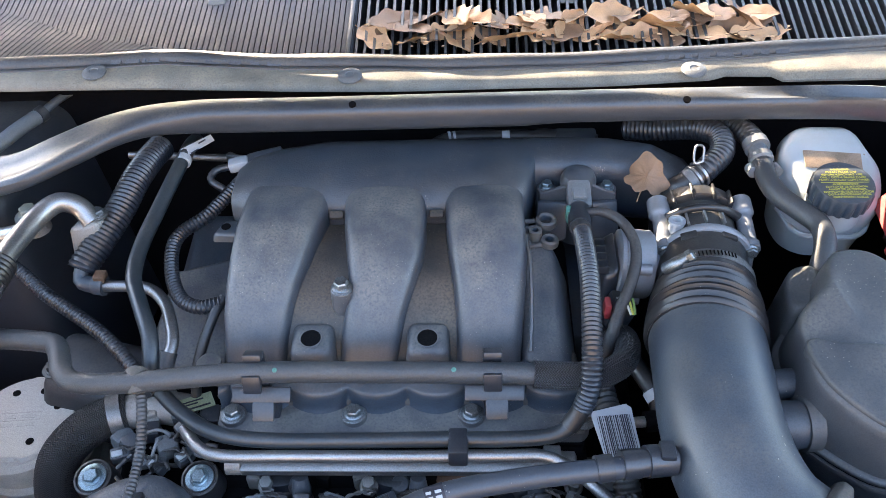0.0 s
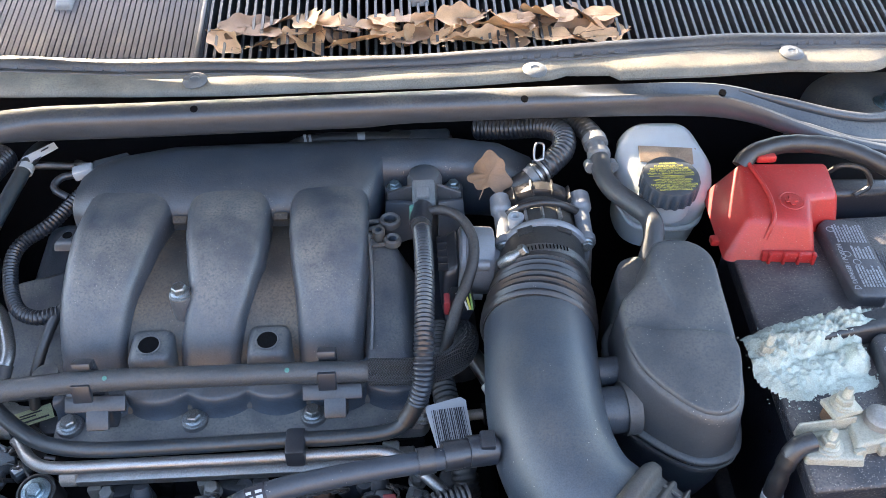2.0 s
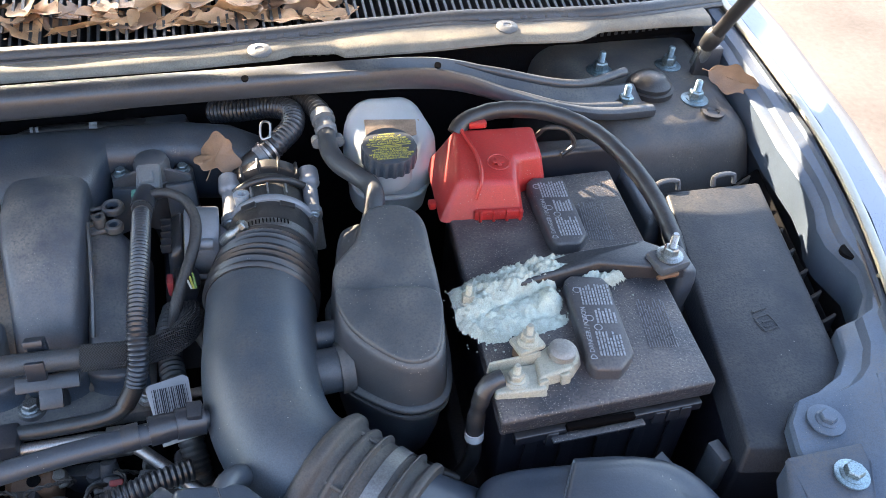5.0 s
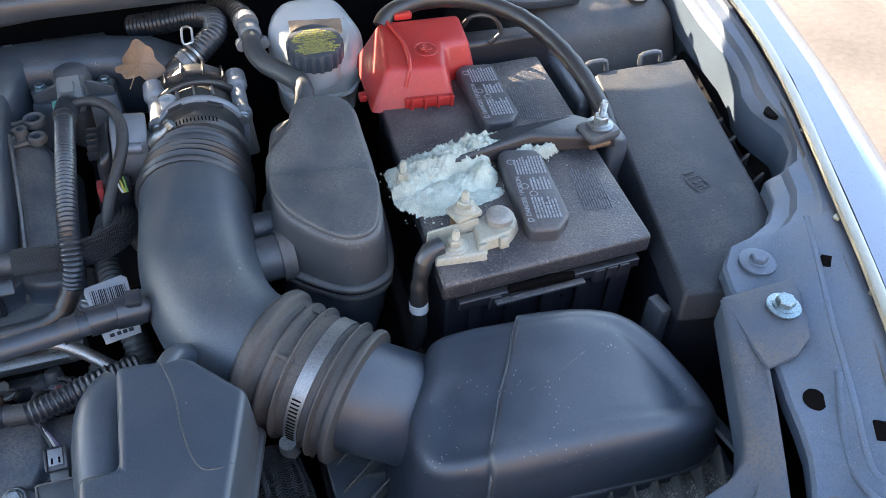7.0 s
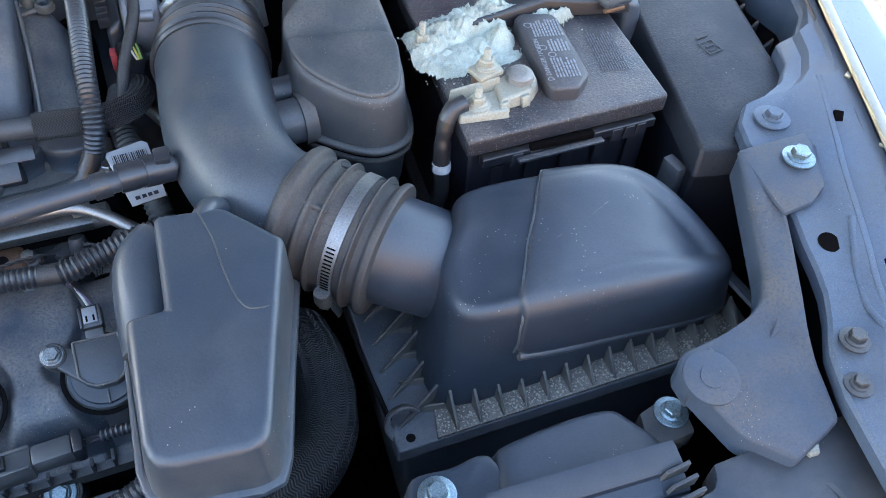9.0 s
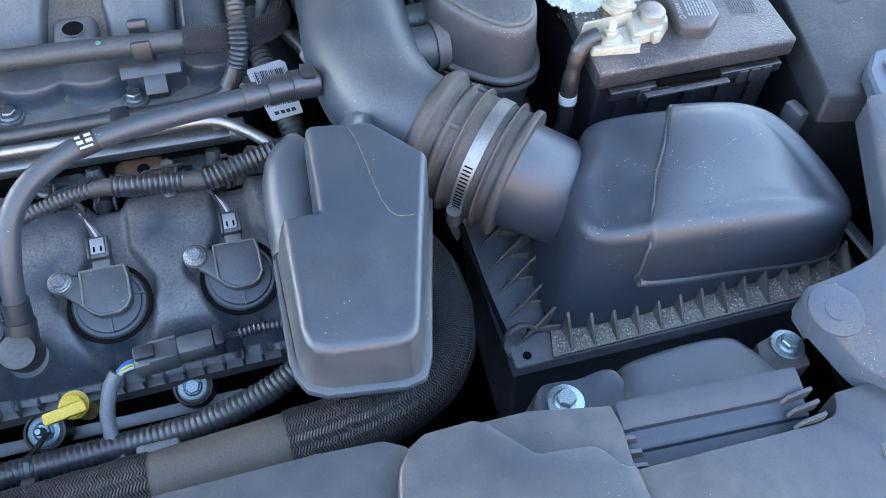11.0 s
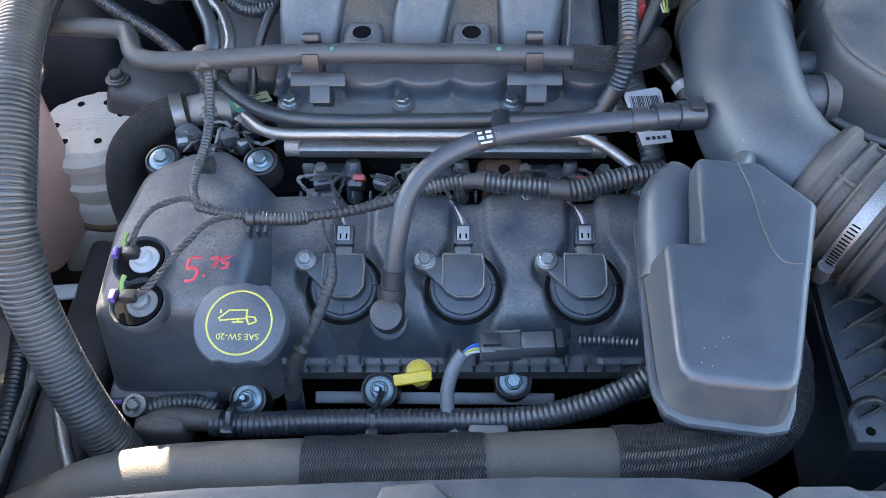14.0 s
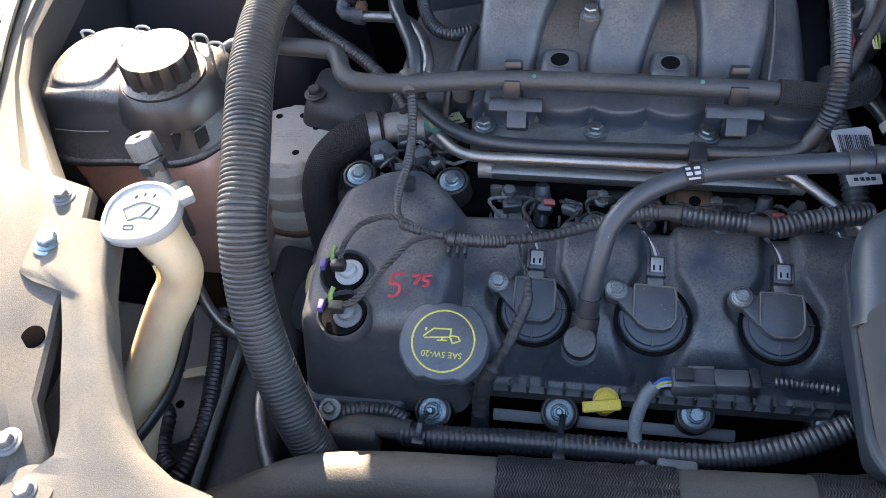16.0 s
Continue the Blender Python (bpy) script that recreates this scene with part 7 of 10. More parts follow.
part("saddle", hull([(0.541, 0.266, 0.932), (0.574, 0.270, 0.932), (0.588, 0.284, 0.932), (0.589, 0.300, 0.932), (0.566, 0.306, 0.932), (0.545, 0.296, 0.932)], [(0.543, 0.268, 0.943), (0.573, 0.273, 0.943), (0.585, 0.285, 0.943), (0.586, 0.298, 0.944), (0.566, 0.303, 0.944), (0.547, 0.293, 0.943)], 0.003, 3), "lead", negative, "cream-coated saddle")
for x, y in ((0.546, 0.2655), (0.567, 0.2690)):
    part("foot", block((x, y, 0.936), (0.009, 0.005, 0.011), 0.0015, pose(0, 0, 0, -12, 0, 10)), "lead", negative)
bars([(-0.010, -0.004, 0.0, 0.004), (-0.002, 0.004, 0.0, 0.004), (0.006, 0.010, 0.0, 0.004)], pose(0.570, 0.277, 0.9433, 0, 0, 12), "lead", negative, "cast_marks")
part("post", turned([(0.0125, 0.0), (0.0120, 0.006), (0.0095, 0.0085), (0.005, 0.0092)], 24, pose(0.570, 0.290, 0.943)), "cast", negative, "worn grey post")
bolt_parts(negative, (0.524, 0.274, 0.9375), r=0.0068, h=0.008, washer=0.0115, stud=0.009, mat="lead")
part("spacer", block((0.541, 0.300, 0.940), (0.020, 0.016, 0.016), 0.003, pose(0, 0, 0, 0, 0, 15)), "brass", negative, "rust-brown clamp jaw")
part("jaw", block((0.541, 0.300, 0.951), (0.026, 0.020, 0.006), 0.002, pose(0, 0, 0, 0, 0, 15)), "lead", negative)
bolt_parts(negative, (0.541, 0.300, 0.954), r=0.0070, h=0.008, washer=0.0095, stud=0.010, mat="lead")
negative.location.y += 0.0065
cable = thing("negative_cable", "black battery cable wrapped in tape with a white band", "cable", (0.488, 0.26, 0.80))
part("lug", sweep([(0.512, 0.282, 0.941), (0.501, 0.280, 0.939), (0.495, 0.277, 0.930)], 0.0080, 14), "conduit", cable)
part("sheath", sweep([(0.496, 0.278, 0.933), (0.491, 0.273, 0.913), (0.489, 0.269, 0.890)], lambda s, f: 0.0078 - 0.0010 * (0.35 < f < 0.55), 16, 0.003), "rubber", cable)
part("band", sweep([(0.489, 0.2685, 0.891), (0.489, 0.2675, 0.883)], 0.0084, 18), "paper", cable, "white band")
part("lead", sweep([(0.489, 0.268, 0.885), (0.488, 0.266, 0.85), (0.467, 0.274, 0.80), (0.43, 0.30, 0.74)], 0.0072, 12), "rubber", cable)
hose("ground_wire", [(0.478, 0.262, 0.83), (0.455, 0.275, 0.835), (0.435, 0.30, 0.82), (0.42, 0.32, 0.76)], 0.005, "rubber", "thin black wire beside the battery", "cable")
hose("ground_wire", [(0.480, 0.252, 0.81), (0.455, 0.255, 0.815), (0.430, 0.28, 0.80), (0.42, 0.31, 0.75)], 0.006, "rubber", "thin black wire beside the battery", "cable")
hose("positive_cable", [(0.548, 0.592, 0.972), (0.56, 0.600, 0.982), (0.60, 0.608, 0.987), (0.655, 0.600, 0.984), (0.700, 0.568, 0.975), (0.726, 0.520, 0.962), (0.740, 0.465, 0.944), (0.744, 0.415, 0.918), (0.745, 0.39, 0.86)],
     lambda s, f: 0.0095 + 0.0003 * math.sin(s * 300), "rubber", "thick taped black cable arching over the battery", "cable")
tray = thing("battery_tray", "black plastic tray under the battery", "battery tray", (0.61, 0.40, 0.55))
part("base", hull([(0.48, 0.235, 0.50), (0.73, 0.24, 0.50), (0.75, 0.58, 0.50), (0.50, 0.58, 0.50)], [(0.492, 0.24, 0.756), (0.712, 0.245, 0.756), (0.735, 0.57, 0.756), (0.515, 0.565, 0.756)], 0.006), "batside", tray)
part("rear_wall", hull([(0.53, 0.566, 0.75), (0.76, 0.57, 0.75), (0.76, 0.60, 0.75), (0.53, 0.60, 0.75)], [(0.62, 0.575, 0.945), (0.745, 0.572, 0.95), (0.745, 0.592, 0.95), (0.62, 0.60, 0.95)], 0.006), "batside", tray)
part("side_stay", hull([(0.742, 0.47, 0.85), (0.768, 0.47, 0.85), (0.775, 0.60, 0.85), (0.745, 0.60, 0.85)], [(0.747, 0.49, 0.905), (0.765, 0.49, 0.900), (0.768, 0.59, 0.910), (0.747, 0.585, 0.910)], 0.007), "cover", tray)
part("stay_loop", sweep([(0.640, 0.594, 0.955), (0.652, 0.588, 0.972), (0.672, 0.58, 0.972), (0.682, 0.575, 0.955), (0.668, 0.572, 0.945)], 0.0028, 8), "rubber", tray)

# ---- fuse box ----
fuse = thing("fuse_box", "dark grey plastic fuse box with a flat dusty lid", "fuse box", (0.78, 0.36, 0.75))
part("lid", hull([(0.700, 0.188, 0.885), (0.826, 0.166, 0.885), (0.889, 0.512, 0.90), (0.764, 0.512, 0.90)], [(0.706, 0.196, 0.910), (0.820, 0.174, 0.910), (0.884, 0.506, 0.931), (0.769, 0.506, 0.931)], 0.004), "fuselid", fuse)
part("body", hull([(0.71, 0.20, 0.70), (0.81, 0.18, 0.70), (0.87, 0.5, 0.70), (0.77, 0.5, 0.70)], [(0.703, 0.192, 0.887), (0.823, 0.170, 0.887), (0.886, 0.51, 0.902), (0.767, 0.51, 0.902)], 0.004), "batside", fuse)
bars([(-0.012, 0.012, 0.012, 0.002), (-0.012, 0.012, -0.010, 0.002), (-0.012, -0.010, 0.001, 0.02), (0.010, 0.012, 0.001, 0.02), (-0.006, 0.008, 0.003, 0.003), (-0.008, 0.004, -0.004, 0.003), (-0.006, 0.014, 0.022, 0.004)],
     pose(0.789, 0.315, 0.9193, 3.6, 0, 11) @ Matrix.Scale(0.75, 4), "fuselid", fuse, "moulded_mark")
for x, y in ((0.775, 0.513), (0.845, 0.514)):
    part("hinge", sweep([(x - 0.013, y, 0.925), (x - 0.011, y + 0.004, 0.935), (x + 0.011, y + 0.004, 0.936), (x + 0.013, y, 0.926)], 0.003, 8), "cover", fuse)
part("side_clip", block((0.700, 0.215, 0.855), (0.012, 0.022, 0.05), 0.002, pose(0, 0, 0, 0, 0, 11)), "cover", fuse)
# ragged liner and webs between fuse box and wing
liner = thing("wing_liner", "black ribbed plastic liner along the inner wing", "liner", (0.88, 0.36, 0.70))
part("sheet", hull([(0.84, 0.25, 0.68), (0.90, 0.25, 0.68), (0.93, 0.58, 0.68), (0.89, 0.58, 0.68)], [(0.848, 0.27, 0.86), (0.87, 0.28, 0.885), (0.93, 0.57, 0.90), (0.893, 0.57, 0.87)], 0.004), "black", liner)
for i in range(9):
    y = 0.29 + 0.032 * i
    x = 0.855 + 0.13 * (y - 0.285)
    part("web", hull([(x - 0.006, y, 0.86), (x + 0.016, y, 0.86), (x + 0.016, y + 0.004, 0.86), (x - 0.006, y + 0.004, 0.86)], [(x - 0.002, y, 0.890), (x + 0.016, y, 0.906), (x + 0.016, y + 0.004, 0.906), (x - 0.002, y + 0.004, 0.890)], 0.001), "rubber", liner)


# ---- brake fluid reservoir ----
reservoir = thing("brake_fluid_reservoir", "clouded white plastic fluid reservoir with a black cap", "reservoir", (0.4786, 0.6305, 0.8160))
part("tank", hull([(0.4465, 0.5934, 0.8648), (0.5128, 0.5896, 0.8648), (0.5323, 0.6402, 0.8648), (0.5225, 0.6939, 0.8648), (0.4523, 0.6939, 0.8648), (0.4347, 0.6402, 0.8648)],
                  [(0.4308, 0.5837, 0.9379), (0.5245, 0.5778, 0.9379), (0.5440, 0.6354, 0.9476), (0.5245, 0.6948, 0.9700), (0.4543, 0.6968, 0.9700), (0.4289, 0.6598, 0.9622)], 0.022, 7), "tank", reservoir, sharp=60)
part("belt", sweep([(0.4347, 0.6208, 0.9067), (0.4465, 0.5876, 0.9018), (0.4777, 0.5808, 0.9008), (0.5108, 0.5847, 0.9018), (0.5323, 0.6208, 0.9057)], 0.003, 8), "tank", reservoir)
part("fluid_stain", hull([(0.4562, 0.6324, 0.9427), (0.5186, 0.6266, 0.9427), (0.5206, 0.6481, 0.9427), (0.4582, 0.6539, 0.9427)], [(0.4562, 0.6324, 0.9522), (0.5186, 0.6266, 0.9499), (0.5206, 0.6481, 0.9567), (0.4582, 0.6539, 0.9585)], 0.0008), "orange", reservoir, "rust-coloured fluid band")
CAPB = aim((0.4728, 0.5817, 0.9584), (0.0, -0.12, 1))
part("neck", turned([(0.027, -0.03), (0.027, 0.0)], 30, CAPB @ pose(0, 0.002, 0)), "tank", reservoir)
bm = bmesh.new()
rim = []
for r, z in ((0.0295, -0.006), (0.0300, 0.002), (0.0300, 0.011), (0.0282, 0.0145), (0.023, 0.015)):
    rim.append([bm.verts.new(CAPB @ Vector(((r - 0.0016 * (k % 4 > 1) * (z < 0.014)) * math.cos(2 * math.pi * k / 80), (r - 0.0016 * (k % 4 > 1) * (z < 0.014)) * math.sin(2 * math.pi * k / 80), z))) for k in range(80)])
for a, b in zip(rim, rim[1:]):
    for k in range(80):
        bm.faces.new((a[k], a[(k + 1) % 80], b[(k + 1) % 80], b[k]))
bm.faces.new(rim[0])
bm.faces.new(rim[-1])
filler = part("cap", bm, "cover", reservoir, "black knurled cap with yellow print", sharp=30)
lettering("WARNING:\nCLEAN FILLER CAP\nBEFORE REMOVING. USE\nONLY DOT-4 BRAKE FLUID\nFROM A SEALED CONTAINER", 0.0036, CAPB @ pose(0, 0.0100, 0.0151), "yellowink", filler)
bars([(-0.023, 0.023, 0, 0.0006)], CAPB @ pose(0, -0.0005, 0.0151), "yellowink", filler)
lettering("AVERTISSEMENT:\nNETTOYER LE BOUCHON\nAVANT DE LE DEPOSER.\nN'EMPLOYER QUE DU LIQUIDE\nDOT-4 PROVENANT D'UN\nCONTENANT SCELLE", 0.0034, CAPB @ pose(0, -0.0115, 0.0151), "yellowink", filler)

# ---- front: radiator cover, duct mouth, brackets ----
apron = thing("radiator_cover", "blue-grey plastic radiator cover along the front of the bay", "radiator cover", (0.2, -0.12, 0.84))
part("left_sheet", plate([(-0.22, -0.26, 0.885), (-0.22, -0.041, 0.898), (-0.20, -0.041, 0.90), (-0.10, -0.030, 0.901), (0.0, -0.024, 0.902), (0.116, -0.018, 0.902), (0.205, -0.017, 0.903), (0.248, -0.019, 0.903), (0.262, -0.026, 0.901), (0.275, -0.045, 0.897), (0.275, -0.26, 0.88)], 0.04, 0.005), "apron", apron)
part("pad", plate([(-0.0, -0.09, 0.905), (0.018, -0.030, 0.908), (0.050, -0.027, 0.909), (0.068, -0.045, 0.906), (0.085, -0.09, 0.904)], 0.02, 0.003), "apron", apron)
part("middle_sheet", plate([(0.29, -0.095, 0.890), (0.30, -0.020, 0.894), (0.345, -0.0205, 0.895), (0.401, -0.031, 0.895), (0.404, -0.046, 0.892), (0.405, -0.073, 0.880), (0.36, -0.095, 0.882)], 0.03, 0.002), "apron", apron)
part("front_sheet", plate([(0.246, -0.26, 0.890), (0.2475, -0.060, 0.909), (0.251, -0.046, 0.911), (0.259, -0.0345, 0.914), (0.272, -0.0275, 0.9155), (0.304, -0.0265, 0.9155), (0.313, -0.031, 0.9145), (0.338, -0.0545, 0.9065), (0.377, -0.0560, 0.9005), (0.385, -0.061, 0.897), (0.395, -0.0705, 0.8905), (0.404, -0.0725, 0.888), (0.412, -0.26, 0.868)], 0.03, 0.003), "apron", apron)
part("right_sheet", plate([(0.408, -0.26, 0.862), (0.402, -0.0730, 0.884), (0.47, -0.0720, 0.879), (0.545, -0.0715, 0.874), (0.560, -0.069, 0.8745), (0.566, -0.062, 0.875), (0.568, -0.054, 0.876), (0.60, -0.0530, 0.876), (0.66, -0.050, 0.874), (0.735, -0.055, 0.872), (0.735, -0.26, 0.855)], 0.03, 0.003), "apron", apron)
part("socket", turned([(0.034, -0.002), (0.032, 0.003), (0.028, 0.0035), (0.027, 0.001)], 40, aim((0.612, -0.105, 0.869), (0, 0.05, 1))), "apron", apron)
part("socket_hole", turned([(0.0265, 0.0), (0.0265, 0.003)], 40, aim((0.612, -0.105, 0.869), (0, 0.05, 1))), "darkbody", apron)
bolt_parts(apron, (0.641, -0.066, 0.8685), r=0.007, washer=0.013, mat="lead")
mouth = thing("air_inlet_duct", "blue-grey plastic air inlet duct bolted before the filter box", "air inlet", (0.47, 0.0, 0.78))
part("shell", moulded(rounded_rings([(0.428, -0.045, 0.80), (0.560, -0.045, 0.80), (0.552, 0.020, 0.80), (0.520, 0.030, 0.80), (0.445, 0.028, 0.80), (0.425, 0.015, 0.80)], [(0.432, -0.040, 0.872), (0.545, -0.042, 0.868), (0.540, 0.006, 0.860), (0.517, 0.018, 0.862), (0.448, 0.013, 0.868), (0.430, 0.002, 0.870)], 0.010, 4), 6), "apron", mouth, sharp=70)
part("left_shell", moulded(rounded_rings([(0.364, -0.040, 0.80), (0.440, -0.040, 0.80), (0.440, 0.012, 0.80), (0.425, 0.022, 0.80), (0.400, 0.016, 0.80), (0.364, 0.014, 0.80)], [(0.367, -0.036, 0.8625), (0.436, -0.036, 0.866), (0.431, 0.000, 0.866), (0.422, 0.010, 0.866), (0.400, 0.0095, 0.8625), (0.368, 0.008, 0.8615)], 0.004, 3), 6), "apron", mouth, sharp=70)
part("flange", plate([(0.548, -0.020, 0.842), (0.590, -0.016, 0.842), (0.594, 0.014, 0.842), (0.576, 0.017, 0.842), (0.556, 0.012, 0.842)], 0.02, 0.003), "apron", mouth)
bolt_parts(mouth, (0.3835, -0.007, 0.8625), r=0.0072, washer=0.0135, mat="bluezinc")
bolt_parts(mouth, (0.579, 0.004, 0.8425), r=0.0072, washer=0.0135, mat="bluezinc")
LOUVRE = [(-0.024, 0.8815), (-0.0275, 0.8815), (-0.040, 0.8775), (-0.0425, 0.8755), (-0.0435, 0.8715), (-0.046, 0.8705), (-0.053, 0.8685), (-0.0555, 0.8665), (-0.0565, 0.8630), (-0.059, 0.8618), (-0.068, 0.8590), (-0.070, 0.850)]
part("louvre", ribbon([[(0.410 + 0.010 * k, y - 0.0004 * k, z - 0.00022 * k - 0.0010 * (k in (0, 14))) for k in range(15)] for y, z in LOUVRE]), "apron", mouth, "stepped louvre face", sharp=25)
for i in range(3):
    for x, s in ((0.403, 1), (0.546, -1)):
        y = -0.048 - 0.010 * i
        part("tooth", hull([(x - 0.006 * s, y - 0.002, 0.868), (x + 0.016 * s, y - 0.003, 0.868), (x + 0.016 * s, y, 0.868), (x - 0.006 * s, y + 0.001, 0.868)], [(x - 0.006 * s, y - 0.002, 0.880), (x + 0.012 * s, y - 0.003, 0.877), (x + 0.012 * s, y, 0.877), (x - 0.006 * s, y + 0.001, 0.880)], 0.0005), "apron", mouth)

arm = thing("front_panel_bracket", "dusty blue-grey bracket arm bolted to the inner wing", "bracket", (0.70, 0.06, 0.86), "bracket arms at the front corners")
part("plate", plate([(0.719, 0.169, 0.930), (0.792, 0.168, 0.934), (0.782, 0.147, 0.934), (0.763, 0.110, 0.931), (0.744, 0.099, 0.929), (0.716, 0.097, 0.926)], 0.004, 0.0015), "support", arm)
ARM_TOP = [(0.719, 0.169, 0.9285), (0.742, 0.169, 0.9295), (0.720, 0.097, 0.924), (0.709, 0.070, 0.919), (0.689, 0.028, 0.914), (0.678, 0.004, 0.909), (0.671, -0.018, 0.903), (0.664, -0.060, 0.893), (0.620, -0.075, 0.888), (0.592, -0.048, 0.890), (0.582, -0.020, 0.895), (0.573, 0.005, 0.900), (0.574, 0.014, 0.901), (0.582, 0.021, 0.901), (0.621, 0.027, 0.899), (0.650, 0.034, 0.900), (0.664, 0.042, 0.905), (0.675, 0.060, 0.910), (0.688, 0.093, 0.916), (0.703, 0.130, 0.922)]
part("arm", hull([(x, y, z - 0.026) for x, y, z in ARM_TOP], ARM_TOP, 0.005, 3), "support", arm)
part("ridge", sweep([(0.727, 0.164, 0.9275), (0.713, 0.125, 0.9215), (0.698, 0.085, 0.9150), (0.682, 0.048, 0.9080), (0.668, 0.022, 0.9030), (0.648, 0.008, 0.8980)], lambda s, f: 0.0105 * max(0.05, 1 - f ** 3), 14, 0.005, 0.32), "support", arm, "tan-dusted raised ridge")
part("fold_line", sweep([(0.602, 0.017, 0.8996), (0.606, 0.004, 0.8980), (0.607, -0.020, 0.8942), (0.602, -0.040, 0.8905)], 0.0015, 8), "wornedge", arm)
part("round_pad", turned([(0.021, 0.0), (0.021, 0.002), (0.020, 0.0025), (0.009, 0.0025), (0.009, 0.0022), (0.0088, 0.0032)], 36, aim((0.5905, -0.004, 0.8985), (0.0, -0.16, 1))), "support", arm)
bolt_parts(arm, (0.760, 0.143, 0.9325), r=0.0080, h=0.008, washer=0.0140, mat="bluezinc")
part("under_clip", block((0.588, 0.004, 0.876), (0.024, 0.022, 0.018), 0.003), "cover", arm)
left_arm = thing("front_panel_bracket", "tan-dusted bracket arm in the sunny-side colour copy, bolted to the inner wing", "bracket", (-0.38, 0.06, 0.86), "bracket arms at the front corners")
ARM_EDGES = [((-0.471, 0.166, 0.9335), (-0.397, 0.162, 0.9335)), ((-0.470, 0.130, 0.9335), (-0.387, 0.130, 0.9332)), ((-0.462, 0.108, 0.9335), (-0.378, 0.106, 0.9328)), ((-0.440, 0.098, 0.9330), (-0.373, 0.095, 0.9325)), ((-0.410, 0.091, 0.9320), (-0.367, 0.084, 0.9320)),
             ((-0.393, 0.055, 0.9280), (-0.353, 0.053, 0.929)), ((-0.378, 0.015, 0.9220), (-0.336, 0.022, 0.925)), ((-0.365, -0.018, 0.9165), (-0.320, -0.003, 0.920)), ((-0.363, -0.036, 0.9130), (-0.300, -0.023, 0.915)), ((-0.380, -0.052, 0.9095), (-0.270, -0.040, 0.910)),
             ((-0.398, -0.076, 0.9060), (-0.240, -0.047, 0.906)), ((-0.402, -0.15, 0.897), (-0.213, -0.085, 0.901)), ((-0.402, -0.26, 0.885), (-0.213, -0.26, 0.885))]
bm = bmesh.new()
lines = [[], [], [], [], [], [], [], [], [], []]
for low, high in [(Vector(a), Vector(b)) for a, b in ARM_EDGES]:
    for line, (share, lift) in zip(lines, ((0.0, -0.03), (0.0, -0.003), (0.03, 0.0), (0.30, 0.0006), (0.40, 0.0030), (0.55, 0.0042), (0.72, 0.0036), (0.96, 0.0010), (1.0, -0.002), (1.0, -0.03))):
        line.append(low.lerp(high, share) + Vector((0, 0, lift)))
ribbon(lines, bm)
bmesh.ops.subdivide_edges(bm, edges=[e for e in bm.edges if abs(e.verts[0].co.y - e.verts[1].co.y) > 0.012], cuts=3, smooth=1.0)
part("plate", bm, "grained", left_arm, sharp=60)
bolt_parts(left_arm, (-0.440, 0.136, 0.934), r=0.0085, h=0.008, washer=0.0145, mat="bluezinc")
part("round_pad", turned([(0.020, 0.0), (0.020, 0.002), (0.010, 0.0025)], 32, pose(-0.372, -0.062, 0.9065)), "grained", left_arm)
bolt_parts(left_arm, (-0.372, -0.062, 0.9088), r=0.0072, mat="grey")


# ---- hoses, tubes and wiring over the engine ----
fuel = thing("coolant_bypass_hose", "dusty ribbed grey-brown hose across the intake manifold", "hose", (0.0, 0.40, 0.88))
part("hose", sweep([(-0.36, 0.440, 0.912), (-0.285, 0.434, 0.912), (-0.268, 0.424, 0.911), (-0.256, 0.400, 0.909), (-0.236, 0.389, 0.908), (-0.186, 0.390, 0.908), (-0.092, 0.399, 0.909), (0.019, 0.3995, 0.909), (0.128, 0.400, 0.907), (0.172, 0.400, 0.905)],
                   lambda s, f: 0.0098 - 0.0003 * (int(s / 0.0022) % 2), 18, 0.0022), "hose", fuel)
part("sleeve", sweep([(0.165, 0.400, 0.905), (0.195, 0.400, 0.903), (0.222, 0.404, 0.899), (0.245, 0.420, 0.893), (0.256, 0.445, 0.885), (0.255, 0.468, 0.876), (0.245, 0.475, 0.86)], 0.0122, 20, 0.003), "braid", fuel, "braided black sleeve")
part("hose_end", sweep([(-0.38, 0.438, 0.912), (-0.355, 0.440, 0.912)], 0.011, 16), "hose", fuel)
for x in (-0.062, 0.095):
    part("paint_dot", turned([(0.0022, 0), (0.0022, 0.0004), (0.001, 0.0006)], 10, aim((x, 0.3950, 0.9178), (0, -0.45, 1))), "teal", fuel)
holder = thing("hose_bracket", "black plastic hose bracket clipped to the manifold", "bracket", (0, 0, 0), "hose brackets on the manifold")
part("post", hull([(-0.009, 0.004, 0.855), (0.009, 0.004, 0.855), (0.009, 0.014, 0.855), (-0.009, 0.014, 0.855)], [(-0.0085, 0.010, 0.922), (0.0085, 0.010, 0.922), (0.0085, 0.015, 0.922), (-0.0085, 0.015, 0.922)], 0.0015), "conduit", holder)
part("top_tab", block((0, 0.008, 0.9215), (0.0165, 0.012, 0.007), 0.0015, pose(0, 0, 0, -25)), "conduit", holder)
part("front_tab", block((0, -0.011, 0.906), (0.0165, 0.006, 0.018), 0.0015, pose(0, 0, 0, -18)), "conduit", holder)
part("cross_arm", block((0.002, -0.002, 0.879), (0.054, 0.004, 0.0145), 0.0012, pose(0, 0, 0, -48)), "conduit", holder)
part("foot", block((0.004, -0.0126, 0.8694), (0.020, 0.004, 0.019), 0.0012, pose(0, 0, 0, -48)), "conduit", holder)
